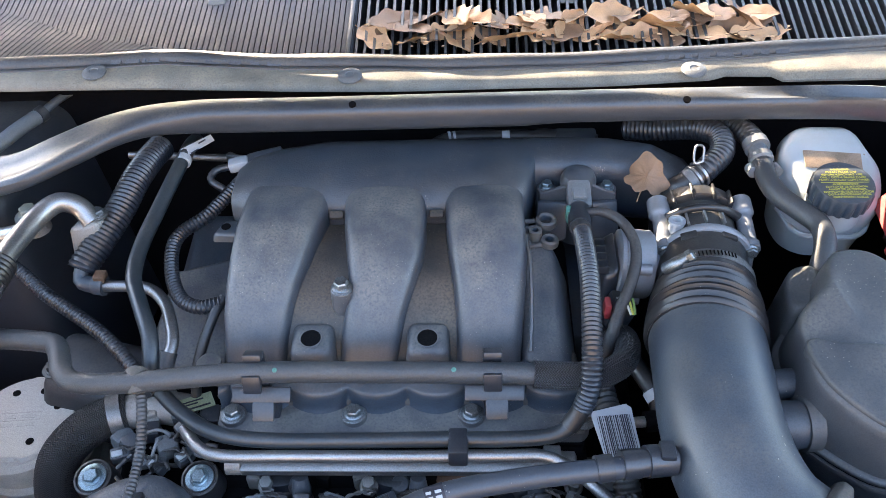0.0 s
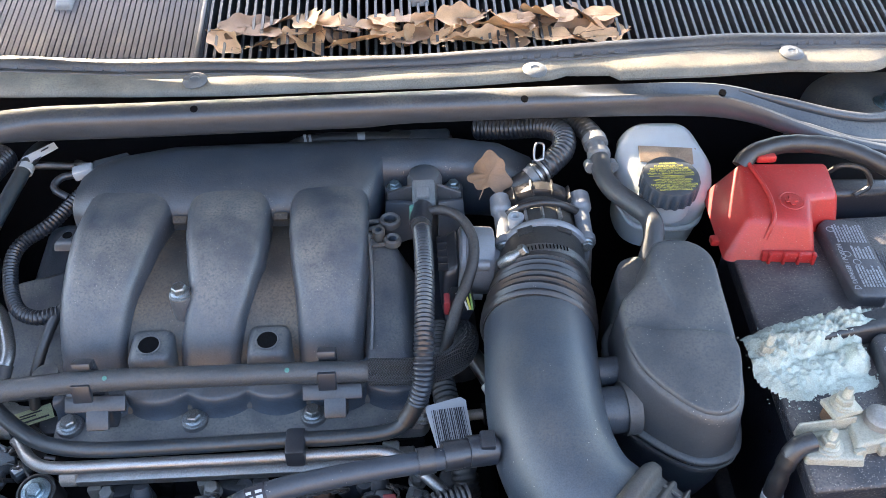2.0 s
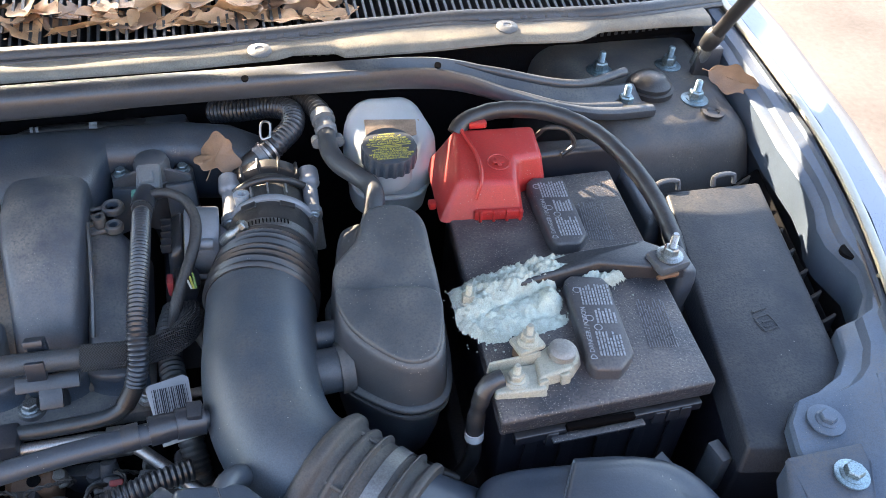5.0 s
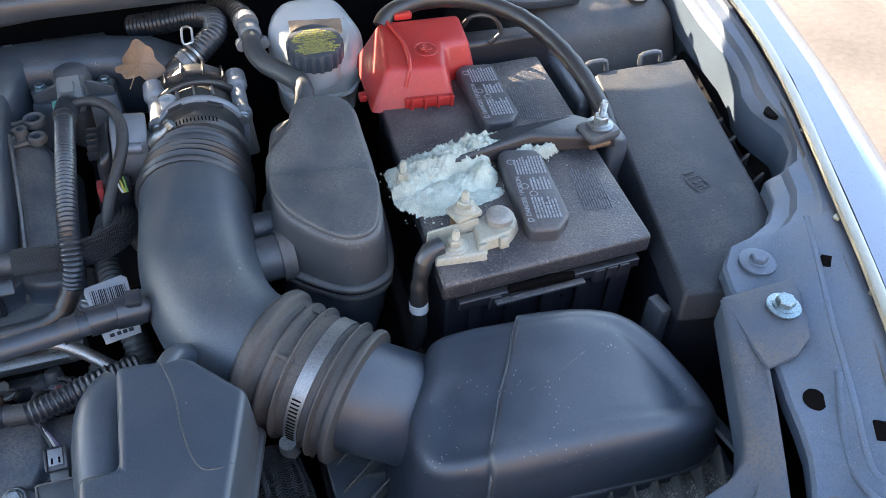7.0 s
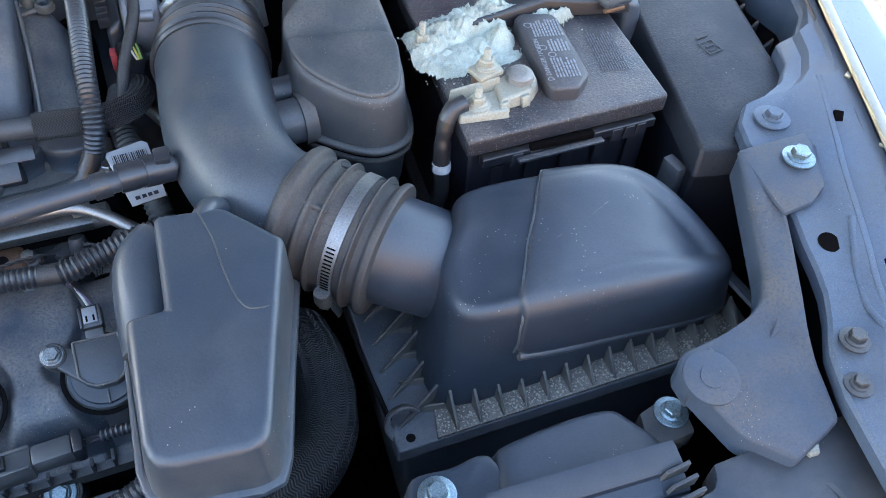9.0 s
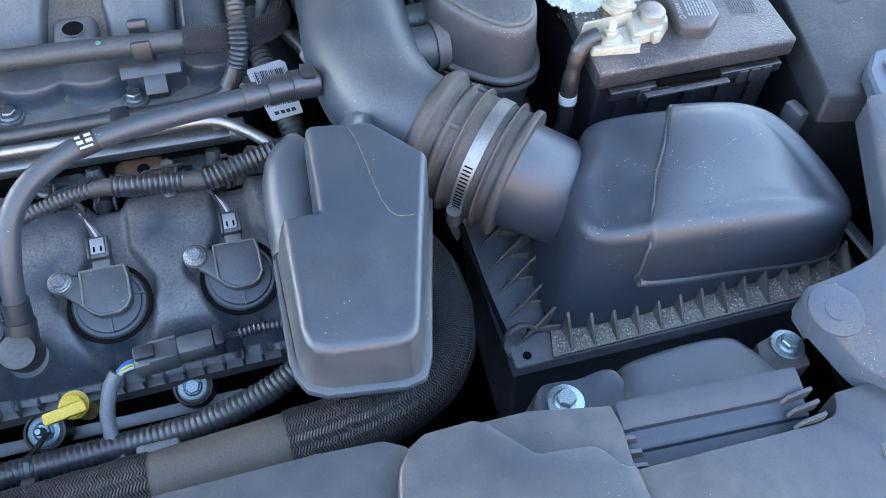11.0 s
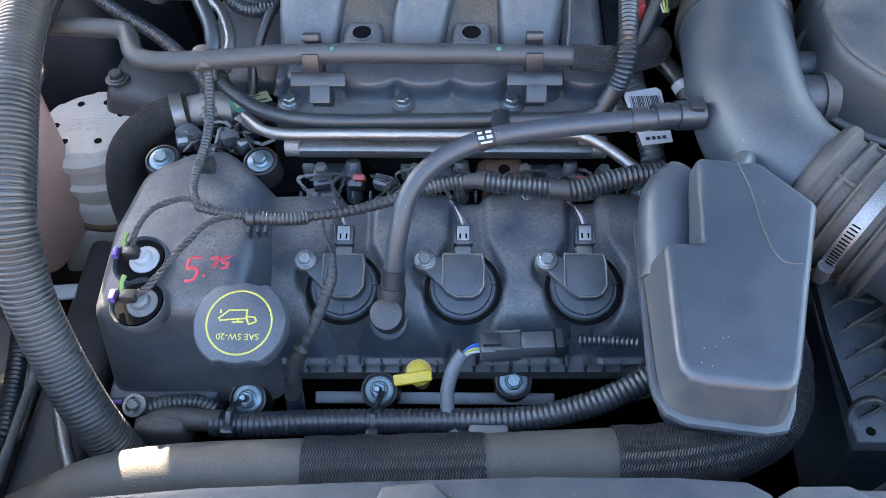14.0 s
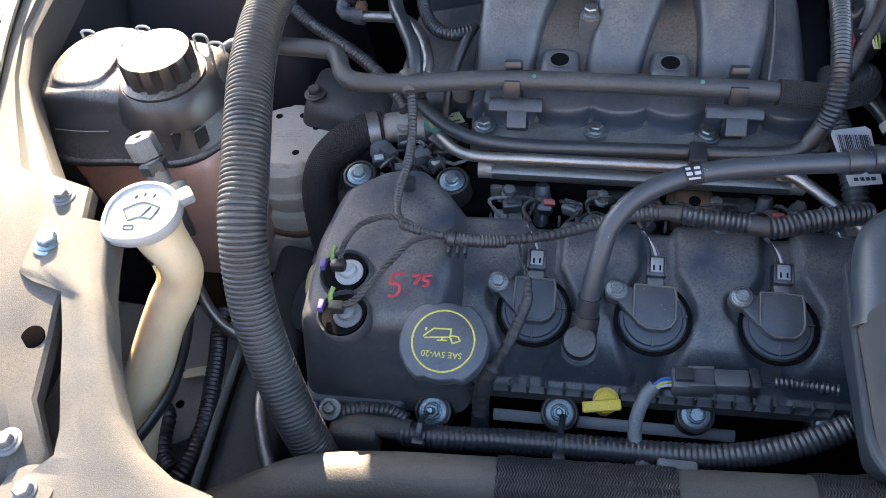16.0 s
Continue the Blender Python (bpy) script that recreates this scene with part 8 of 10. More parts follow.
part("gusset", hull([(-0.008, -0.004, 0.846), (0.014, -0.004, 0.846), (0.014, 0.012, 0.846), (-0.008, 0.012, 0.846)], [(-0.006, 0.0, 0.872), (0.012, 0.0, 0.872), (0.012, 0.010, 0.878), (-0.006, 0.010, 0.878)], 0.002), "conduit", holder)
holder.matrix_basis = pose(-0.083, 0.400, 0.0)
copy_thing(holder, pose(0.129, 0.402, 0.0))

vacuum = thing("vacuum_line", "smooth black vacuum line along the manifold's front edge", "hose", (0.03, 0.366, 0.85))
part("line", sweep([(0.205, 0.377, 0.883), (0.196, 0.370, 0.868), (0.176, 0.366, 0.860), (0.13, 0.365, 0.857), (0.09, 0.366, 0.856), (0.0, 0.366, 0.854), (-0.08, 0.367, 0.853), (-0.125, 0.375, 0.853), (-0.155, 0.392, 0.854), (-0.180, 0.412, 0.859), (-0.195, 0.43, 0.868)], 0.0072, 16), "line", vacuum)
part("cuff", sweep([(0.2065, 0.378, 0.885), (0.202, 0.3745, 0.877), (0.196, 0.370, 0.869)], 0.0086, 16), "rubber", vacuum)
part("end_cuff", sweep([(-0.184, 0.416, 0.861), (-0.195, 0.430, 0.868)], 0.0088, 16), "rubber", vacuum)
down = thing("sensor_conduit", "ribbed black conduit down from the pressure sensor", "conduit", (0.217, 0.45, 0.88))
part("conduit", corrugated([(0.218, 0.560, 0.938), (0.219, 0.530, 0.944), (0.219, 0.483, 0.945), (0.217, 0.440, 0.938), (0.215, 0.405, 0.925), (0.213, 0.386, 0.905), (0.207, 0.378, 0.885)], 0.0095, 0.0042, 0.0014), "conduit", down)
part("tape_end", sweep([(0.2182, 0.562, 0.9375), (0.2188, 0.545, 0.9415)], 0.0104, 16), "tape", down)

rail = thing("fuel_rail", "silver fuel rail with its tube in front of the manifold", "fuel rail", (0.04, 0.36, 0.80))
part("rail", block((0.045, 0.362, 0.823), (0.302, 0.020, 0.016), 0.004, pose(0, 0, 0, 18)), "band", rail)
for x in (-0.108, 0.197):
    part("end", turned([(0.011, -0.008), (0.011, 0.006), (0.007, 0.008)], 16, aim((x, 0.362, 0.824), (1, 0, 0))), "cast", rail)
part("feed_tube", sweep([(-0.160, 0.390, 0.838), (-0.140, 0.366, 0.843), (-0.115, 0.355, 0.846), (-0.05, 0.354, 0.847), (0.05, 0.354, 0.847), (0.14, 0.355, 0.847), (0.175, 0.355, 0.846), (0.198, 0.345, 0.842), (0.225, 0.322, 0.836), (0.26, 0.29, 0.826)], 0.0058, 16), "tube", rail)
part("clip", block((0.098, 0.360, 0.853), (0.018, 0.028, 0.022), 0.003), "conduit", rail)
part("bolt_tab", block((0.182, 0.362, 0.838), (0.016, 0.014, 0.012), 0.002), "cast", rail)
head = thing("cylinder_head", "grimy dark cylinder head casting below the fuel rail", "cylinder head", (0.06, 0.36, 0.70))
part("casting", block((0.06, 0.365, 0.735), (0.36, 0.11, 0.03), 0.006), "valley", head)
for x in (-0.075, 0.035, 0.145):
    part("port", turned([(0.021, -0.03), (0.021, 0.02), (0.018, 0.022)], 26, aim((x, 0.372, 0.768), (0, 0.25, 1))), "conduit", head)
    part("port_web", hull([(x + 0.020, 0.335, 0.74), (x + 0.042, 0.335, 0.74), (x + 0.042, 0.39, 0.74), (x + 0.020, 0.39, 0.74)], [(x + 0.024, 0.345, 0.768), (x + 0.038, 0.345, 0.768), (x + 0.038, 0.385, 0.775), (x + 0.024, 0.385, 0.775)], 0.003), "black", head)
boss = part("brown_boss", hull([(0.078, 0.335, 0.745), (0.128, 0.335, 0.745), (0.128, 0.375, 0.745), (0.078, 0.375, 0.745)], [(0.084, 0.345, 0.795), (0.122, 0.345, 0.795), (0.122, 0.372, 0.800), (0.084, 0.372, 0.800)], 0.005), "rust", head, "rust-brown cast lug")
part("boss_hole", turned([(0.006, 0.0), (0.006, 0.0008)], 18, aim((0.1035, 0.356, 0.7975), (0, -0.15, 1))), "black", boss)
for x0 in (-0.085, 0.02, 0.19):
    part("bracket_tab", block((x0, 0.342, 0.775), (0.030, 0.012, 0.004), 0.001, pose(0, 0, 0, 20, 0, 6)), "cast", head)
injector = thing("fuel_injector", "fuel injector with a faded red clip under the rail", "injector", (0, 0, 0), "fuel injectors on the front bank")
part("body", turned([(0.008, -0.035), (0.009, 0.0), (0.007, 0.012)], 16, aim((0, 0, 0), (0, 0.45, 1))), "cover", injector)
part("plug", block((0.004, -0.014, 0.0), (0.016, 0.016, 0.022), 0.003, pose(0, 0, 0, 30)), "conduit", injector)
part("red_clip", block((0.009, -0.020, 0.011), (0.012, 0.006, 0.012), 0.0015, pose(0, 0, 0, 30)), "redpart", injector, "faded red clip")
part("wire", sweep([(0.0, -0.018, 0.008), (-0.010, -0.024, 0.017), (-0.016, -0.034, 0.015), (-0.008, -0.045, 0.010)], 0.0022, 8), "rubber", injector)
injector.matrix_basis = pose(-0.050, 0.352, 0.797)
copy_thing(injector, pose(0.060, 0.352, 0.797))
copy_thing(injector, pose(0.170, 0.352, 0.797))
valley = thing("valley_cover", "grimy recess with rusty fittings below the fuel rail", "engine part", (0.05, 0.36, 0.74))
part("floor", block((0.05, 0.372, 0.762), (0.38, 0.05, 0.02), 0.003), "black", valley)
part("rusty_boss", turned([(0.022, -0.02), (0.022, 0.006), (0.017, 0.010), (0.007, 0.011)], 20, aim((0.098, 0.366, 0.785), (0, -0.3, 1))), "brass", valley, "rust-brown casting")
for x in (-0.085, 0.012, 0.125, 0.205):
    bolt_parts(valley, (x, 0.361, 0.786), (0, -0.2, 1), r=0.007, h=0.010, washer=0.009, mat="cast")
    part("pipe", turned([(0.011, -0.03), (0.010, 0.012), (0.008, 0.015)], 16, aim((x + 0.03, 0.363, 0.778), (0, -0.2, 1))), "cover", valley)
for i in range(9):
    x = -0.10 + 0.034 * i
    part("lug", block((x, 0.372, 0.781), (0.014, 0.014, 0.02), 0.003, pose(0, 0, 0, 0, 0, 37 * i)), ("cast", "cover", "black")[i % 3], valley)

breather = thing("breather_hose", "black plastic breather hose from the valve cover to the intake pipe", "hose", (0.09, 0.24, 0.80))
part("hose", sweep([(0.252, 0.303, 0.918), (0.222, 0.296, 0.920), (0.16, 0.288, 0.920), (0.10, 0.277, 0.919), (0.063, 0.266, 0.914), (0.035, 0.251, 0.904), (0.018, 0.233, 0.889), (0.011, 0.216, 0.870), (0.006, 0.200, 0.846), (0.003, 0.186, 0.818)], 0.0088, 20), "airbox", breather)
for a, b, r in (((0.206, 0.2945, 0.920), (0.219, 0.2965, 0.920), 0.0108), ((0.226, 0.2985, 0.920), (0.240, 0.301, 0.919), 0.0118), ((0.246, 0.303, 0.918), (0.268, 0.307, 0.915), 0.0128), ((0.232, 0.2995, 0.9195), (0.252, 0.304, 0.917), 0.0112)):
    part("end_fitting", sweep([a, b], r, 20), "conduit", breather)
part("release_clip", block((0.262, 0.306, 0.9285), (0.012, 0.016, 0.006), 0.0015), "conduit", breather)
part("spigot", sweep([(0.262, 0.306, 0.915), (0.285, 0.312, 0.910)], 0.008, 14), "airbox", breather)
part("cuff", sweep([(0.005, 0.196, 0.838), (0.0028, 0.185, 0.815)], 0.0105, 20), "conduit", breather)
part("elbow", sweep([(0.003, 0.188, 0.822), (0.001, 0.176, 0.803), (0.000, 0.172, 0.792)], 0.0125, 20), "rubber", breather)
part("elbow_top", turned([(0.0150, -0.030), (0.0150, 0.002), (0.0138, 0.0055), (0.010, 0.0070), (0.004, 0.0074)], 28, aim((-0.001, 0.1665, 0.810), (0, -0.5, 1))), "rubber", breather)
part("seat_ring", turned([(0.0165, -0.004), (0.0165, 0.002), (0.014, 0.004)], 24, aim((-0.001, 0.174, 0.788), (0, -0.35, 1))), "cover", breather)
part("white_tag", sweep([(0.090, 0.2748, 0.9184), (0.0755, 0.2705, 0.9163)], 0.0091, 20), "ink", breather)
bars([(-0.006, -0.002, 0.004, 0.0022), (0.001, 0.006, 0.004, 0.0022), (-0.006, -0.001, -0.0005, 0.003), (0.001, 0.006, -0.0005, 0.003), (-0.005, 0.005, -0.005, 0.0018)], pose(0.0825, 0.2665, 0.9262, 25, 0, 15), "paper", breather)

sensor = thing("pressure_sensor", "grey pressure sensor bolted on the manifold with its plug", "sensor", (0.224, 0.63, 0.90))
part("pedestal", turned([(0.017, -0.06), (0.017, 0.0), (0.015, 0.002)], 24, pose(0.225, 0.636, 0.918)), "cover", sensor)
for x0, x1, y1 in ((0.212, 0.184, 0.640), (0.238, 0.264, 0.638)):
    s1 = 1 if x1 > x0 else -1
    part("web", hull([(x0, 0.628, 0.905), (x1, y1 - 0.010, 0.905), (x1, y1 - 0.006, 0.905), (x0, 0.632, 0.905)], [(x0, 0.625, 0.936), (x1, y1 - 0.010, 0.922), (x1, y1 - 0.006, 0.922), (x0, 0.630, 0.936)], 0.0008), "intake", sensor)
    part("strut", hull([(x0, 0.605, 0.880), (x1 + 0.006 * s1, 0.600, 0.870), (x1 + 0.006 * s1, 0.606, 0.870), (x0, 0.612, 0.880)], [(x0, 0.612, 0.922), (x1 + 0.002 * s1, 0.625, 0.915), (x1 + 0.002 * s1, 0.630, 0.915), (x0, 0.618, 0.922)], 0.0012), "cover", sensor)
for x, y in ((0.192, 0.642), (0.256, 0.640)):
    post = part("post", turned([(0.012, -0.05), (0.0105, 0.0), (0.009, 0.001)], 20, pose(x, y, 0.921)), "cover", sensor)
    bolt_parts(post, (x, y, 0.921), r=0.0058, h=0.006, washer=0.008, mat="bluezinc")
part("dome", turned([(0.019, -0.01), (0.019, 0.008), (0.016, 0.015), (0.008, 0.018)], 28, pose(0.225, 0.640, 0.926)), "duct", sensor)
part("front_box", block((0.223, 0.612, 0.930), (0.024, 0.034, 0.022), 0.003, pose(0, 0, 0, 12)), "grey", sensor, "pale grey sensor plug")
part("plug_latch", block((0.222, 0.604, 0.943), (0.014, 0.014, 0.006), 0.0015, pose(0, 0, 0, 12)), "grey", sensor)
part("green_lock", block((0.212, 0.583, 0.933), (0.010, 0.012, 0.016), 0.002), "teal", sensor, "green lock tab")
part("plug_tail", sweep([(0.221, 0.590, 0.932), (0.219, 0.572, 0.936), (0.218, 0.556, 0.939)], 0.0115, 16), "conduit", sensor)
hose("throttle_harness", [(0.222, 0.578, 0.938), (0.240, 0.575, 0.943), (0.258, 0.563, 0.942), (0.268, 0.540, 0.938), (0.268, 0.515, 0.932), (0.260, 0.492, 0.920), (0.250, 0.475, 0.905), (0.243, 0.460, 0.890), (0.235, 0.45, 0.85)], lambda s, f: 0.0048 + 0.0018 * f, "tape", "taped black wiring from sensor to throttle plug", "wiring")
lower = thing("throttle_wiring", "dusty ribbed conduit and brown hose behind the vacuum line", "wiring", (0.23, 0.44, 0.80))
part("conduit", corrugated([(0.236, 0.50, 0.85), (0.230, 0.465, 0.852), (0.232, 0.43, 0.852), (0.238, 0.39, 0.845), (0.246, 0.355, 0.83), (0.252, 0.32, 0.80)], 0.0125, 0.0055, 0.0015), "hose", lower)
part("tube", sweep([(0.262, 0.455, 0.86), (0.270, 0.435, 0.862), (0.280, 0.412, 0.858), (0.285, 0.395, 0.84)], 0.009, 14), "rubber", lower)
part("white_clamp", sweep([(0.2775, 0.417, 0.860), (0.2815, 0.409, 0.857)], 0.0102, 16), "paper", lower)
part("spindle", sweep([(0.238, 0.388, 0.848), (0.29, 0.392, 0.848)], 0.005, 12), "cast", lower)
part("spindle_cup", sweep([(0.268, 0.390, 0.848), (0.285, 0.392, 0.848)], 0.010, 16), "black", lower)
bolt_parts(lower, (0.213, 0.394, 0.846), r=0.0072, h=0.007, washer=0.0115)
tag = thing("barcode_tag", "white barcode tag hanging beside the intake pipe", "tag", (0.236, 0.37, 0.86))
TAGM = Matrix.Translation((0.2365, 0.3560, 0.872)) @ pose(0, 0, 0, 14, 4, 12)
part("paper", hull([TAGM @ Vector((x, y, -0.0006)) for x, y in ((-0.015, -0.033), (0.015, -0.032), (0.020, 0.026), (0.016, 0.030), (-0.016, 0.027), (-0.018, 0.023))], [TAGM @ Vector((x, y, 0.0004)) for x, y in ((-0.015, -0.033), (0.015, -0.032), (0.020, 0.026), (0.016, 0.030), (-0.016, 0.027), (-0.018, 0.023))], 0), "paper", tag)
rnd = random.Random(3)
rows, x = [], -0.0145
while x < 0.0150:
    w = rnd.choice((0.0004, 0.0006, 0.0011))
    rows.append((x, x + w, 0.001, 0.040))
    x += w + rnd.choice((0.0005, 0.0008, 0.0012))
bars(rows, TAGM @ pose(0, 0, 0.0006, 0, 0, -3), "ink", tag)
bars([(-0.010, -0.006, -0.0265, 0.0035), (-0.004, -0.0005, -0.0265, 0.0035), (0.001, 0.0045, -0.0265, 0.0035), (0.006, 0.010, -0.0265, 0.0035)], TAGM @ pose(0, 0, 0.0006), "ink", tag)

# wiring loom over the valve cover
loom = thing("coil_wiring_loom", "black wiring loom lying over the valve cover, taped and ribbed", "wiring", (0.05, 0.26, 0.80))
part("rear_conduit", corrugated([(0.250, 0.308, 0.846), (0.222, 0.300, 0.848), (0.195, 0.293, 0.846), (0.172, 0.287, 0.843), (0.160, 0.285, 0.842)], 0.0105, 0.0048, 0.0016), "conduit", loom)
part("tape_join", sweep([(0.162, 0.2865, 0.842), (0.150, 0.288, 0.8415), (0.144, 0.289, 0.841)], 0.0092, 14), "tape", loom)
part("middle_conduit", corrugated([(0.147, 0.289, 0.841), (0.125, 0.292, 0.840), (0.100, 0.295, 0.840), (0.084, 0.298, 0.840)], 0.0098, 0.0048, 0.0016), "conduit", loom)
part("tape_join", sweep([(0.088, 0.2975, 0.840), (0.074, 0.300, 0.839), (0.066, 0.300, 0.838)], lambda s, f: 0.0086 - 0.0016 * f, 14), "tape", loom)
part("left_conduit", corrugated([(0.068, 0.300, 0.838), (0.050, 0.299, 0.836), (0.028, 0.294, 0.834), (0.004, 0.285, 0.832)], 0.0068, 0.0042, 0.0012), "convolute", loom)
part("thin_run", sweep([(0.008, 0.2865, 0.832), (-0.015, 0.276, 0.832), (-0.042, 0.261, 0.838), (-0.070, 0.248, 0.846), (-0.085, 0.241, 0.850)], lambda s, f: 0.0056 - 0.0014 * f + 0.0005 * math.sin(s * 1100), 12, 0.0012), "tape", loom)
part("sleeve", sweep([(-0.074, 0.244, 0.848), (-0.095, 0.238, 0.853), (-0.120, 0.236, 0.857), (-0.128, 0.236, 0.858)], ribbed(0.0066, 0.0034, 0.0009), 14, 0.00085), "convolute", loom)
part("guide_clip", sweep([(-0.1195, 0.236, 0.8565), (-0.1255, 0.236, 0.8575)], 0.0082, 18, 0.002), "conduit", loom)
for dx in (-0.124, -0.116, -0.109):
    part("clip_tooth", block((dx, 0.229, 0.848), (0.0028, 0.010, 0.012), 0.0008, pose(0, 0, 0, 14)), "conduit", loom)
part("branch", sweep([(-0.122, 0.236, 0.858), (-0.140, 0.235, 0.862), (-0.158, 0.236, 0.866), (-0.170, 0.240, 0.867)], lambda s, f: 0.0036 + 0.0005 * math.sin(s * 1500), 10, 0.001), "tape", loom)
part("upper_branch", twisted([(-0.150, 0.236, 0.866), (-0.175, 0.247, 0.868), (-0.195, 0.244, 0.868), (-0.212, 0.231, 0.866), (-0.221, 0.212, 0.857), (-0.2225, 0.205, 0.848)], 0.0029), "tape", loom, "twisted black wires")
part("lower_branch", twisted([(-0.135, 0.236, 0.861), (-0.155, 0.222, 0.866), (-0.170, 0.198, 0.866), (-0.184, 0.178, 0.860), (-0.198, 0.164, 0.850), (-0.211, 0.160, 0.843)], 0.0031), "tape", loom, "twisted black wires")
part("riser", sweep([(-0.165, 0.237, 0.866), (-0.177, 0.258, 0.866), (-0.180, 0.285, 0.866), (-0.178, 0.312, 0.868), (-0.178, 0.345, 0.876), (-0.182, 0.378, 0.893), (-0.186, 0.392, 0.900)], lambda s, f: 0.0037 + 0.0012 * f + 0.0004 * math.sin(s * 1700), 12, 0.0009), "convolute", loom)
part("riser_clip", block((-0.178, 0.305, 0.853), (0.016, 0.012, 0.014), 0.002), "conduit", loom)
part("tape_knot", sweep([(-0.188, 0.399, 0.9085), (-0.186, 0.3905, 0.908), (-0.184, 0.382, 0.903)], lambda s, f: 0.0112 - 0.0035 * f, 14), "wrap", loom, "dusty tape binding")
part("dangling_wire", twisted([(-0.062, 0.248, 0.844), (-0.060, 0.236, 0.843), (-0.055, 0.222, 0.840), (-0.050, 0.212, 0.836)], 0.0017, 2), "tape", loom)
part("dangling_branch", sweep([(-0.0505, 0.213, 0.836), (-0.050, 0.204, 0.833), (-0.050, 0.192, 0.827), (-0.057, 0.174, 0.816)], lambda s, f: 0.0030 + 0.0022 * min(1.0, 2 * f) + 0.0004 * math.sin(s * 1400), 12, 0.001), "tape", loom)
part("dangling_sleeve", sweep([(-0.056, 0.176, 0.817), (-0.066, 0.157, 0.800), (-0.080, 0.143, 0.780), (-0.086, 0.135, 0.760), (-0.088, 0.128, 0.735)], lambda s, f: 0.0052 + 0.0026 * (f > 0.45) + 0.0004 * math.sin(s * 700), 14, 0.002), "tape", loom)
part("dangling_cuff", sweep([(-0.088, 0.128, 0.738), (-0.089, 0.123, 0.712)], 0.0085, 14), "conduit", loom)

plug_loom = thing("knock_sensor_plug", "grey two-part wiring plug over the valve cover's edge", "connector", (0.11, 0.155, 0.75))
part("front_half", block((0.098, 0.151, 0.786), (0.036, 0.022, 0.018), 0.003, pose(0, 0, 0, 0, 0, 4)), "duct", plug_loom)
part("latch", block((0.090, 0.151, 0.797), (0.016, 0.012, 0.005), 0.001, pose(0, 0, 0, 0, 0, 4)), "conduit", plug_loom)
for y in (0.1425, 0.1600):
    part("guide", block((0.104, y, 0.7935), (0.022, 0.003, 0.008), 0.0008, pose(0, 0, 0, 0, 0, 4)), "duct", plug_loom)
part("rear_half", block((0.130, 0.154, 0.787), (0.030, 0.018, 0.016), 0.003, pose(0, 0, 0, 0, 0, 4)), "duct", plug_loom)
part("rear_cap", block((0.149, 0.1555, 0.787), (0.008, 0.021, 0.018), 0.002, pose(0, 0, 0, 0, 0, 4)), "conduit", plug_loom)
part("ribbed_tail", corrugated([(0.166, 0.156, 0.789), (0.185, 0.155, 0.792), (0.215, 0.150, 0.796)], 0.0052, 0.004, 0.0012, 12), "conduit", plug_loom)
for dy in (-0.003, 0.0, 0.003):
    part("wire", sweep([(0.152, 0.1555 + dy, 0.788), (0.168, 0.156 + dy * 0.5, 0.789)], 0.0011, 6), "ink", plug_loom)
for mat, dy in (("bluewire", 0.003), ("yellowink", -0.001), ("bluewire", 0.0), ("whitewire", -0.004)):
    part("wire", sweep([(0.081, 0.150 + dy, 0.786), (0.072, 0.147 + dy, 0.788), (0.062, 0.140 + dy * 0.5, 0.783)], 0.0013, 6), mat, plug_loom)
part("grey_sheath", sweep([(0.066, 0.144, 0.786), (0.058, 0.135, 0.778), (0.052, 0.118, 0.764), (0.054, 0.100, 0.752), (0.062, 0.086, 0.745), (0.068, 0.08, 0.73)], 0.0062, 14), "grey", plug_loom, "grey rubber sheath")
dip = thing("dipstick_handle", "yellow plastic dipstick handle with a finger loop", "dipstick", (0.02, 0.14, 0.73))
part("stem", turned([(0.008, -0.05), (0.009, -0.004), (0.012, 0.0)], 18, aim((0.026, 0.138, 0.762), (0, -0.4, 1))), "yellow", dip)
part("loop", turned([(0.0098, 0.0), (0.0098, 0.006), (0.0085, 0.007)], 24, aim((0.026, 0.1345, 0.765), (0, -0.5, 1))), "yellow", dip)
part("tab", block((0.022, 0.126, 0.773), (0.034, 0.010, 0.007), 0.002, pose(0, 0, 0, 25, -6, 8)), "yellow", dip)
bracket = thing("heat_shield_strip", "speckled bare metal strip below the valve cover", "metal strip", (0.04, 0.14, 0.66))
part("strip", block((0.036, 0.1650, 0.668), (0.238, 0.012, 0.004), 0.0015, pose(0, 0, 0, 30, 0, 0.6)), "housing", bracket)
front_loom = thing("front_loom", "glossy black ribbed conduit along the cylinder head", "wiring", (0.0, 0.10, 0.72))
part("conduit", corrugated([(-0.158, 0.098, 0.735), (-0.12, 0.096, 0.739), (-0.057, 0.098, 0.743), (0.036, 0.098, 0.748), (0.12, 0.099, 0.754), (0.18, 0.109, 0.766), (0.225, 0.126, 0.78)], 0.0115, 0.0052, 0.0013, 18), "conduit", front_loom)
part("branch", corrugated([(-0.155, 0.110, 0.737), (-0.175, 0.118, 0.737), (-0.205, 0.118, 0.734), (-0.232, 0.112, 0.728)], 0.008, 0.0048, 0.0014), "conduit", front_loom)
part("taped_end", sweep([(-0.148, 0.100, 0.737), (-0.175, 0.102, 0.735), (-0.20, 0.104, 0.732), (-0.225, 0.100, 0.724)], 0.0105, 14), "tape", front_loom)
part("end_tape", hull([(-0.228, 0.083, 0.715), (-0.178, 0.084, 0.715), (-0.178, 0.105, 0.715), (-0.228, 0.105, 0.715)], [(-0.226, 0.086, 0.742), (-0.18, 0.087, 0.740), (-0.18, 0.103, 0.745), (-0.226, 0.103, 0.742)], 0.006), "tape", front_loom)
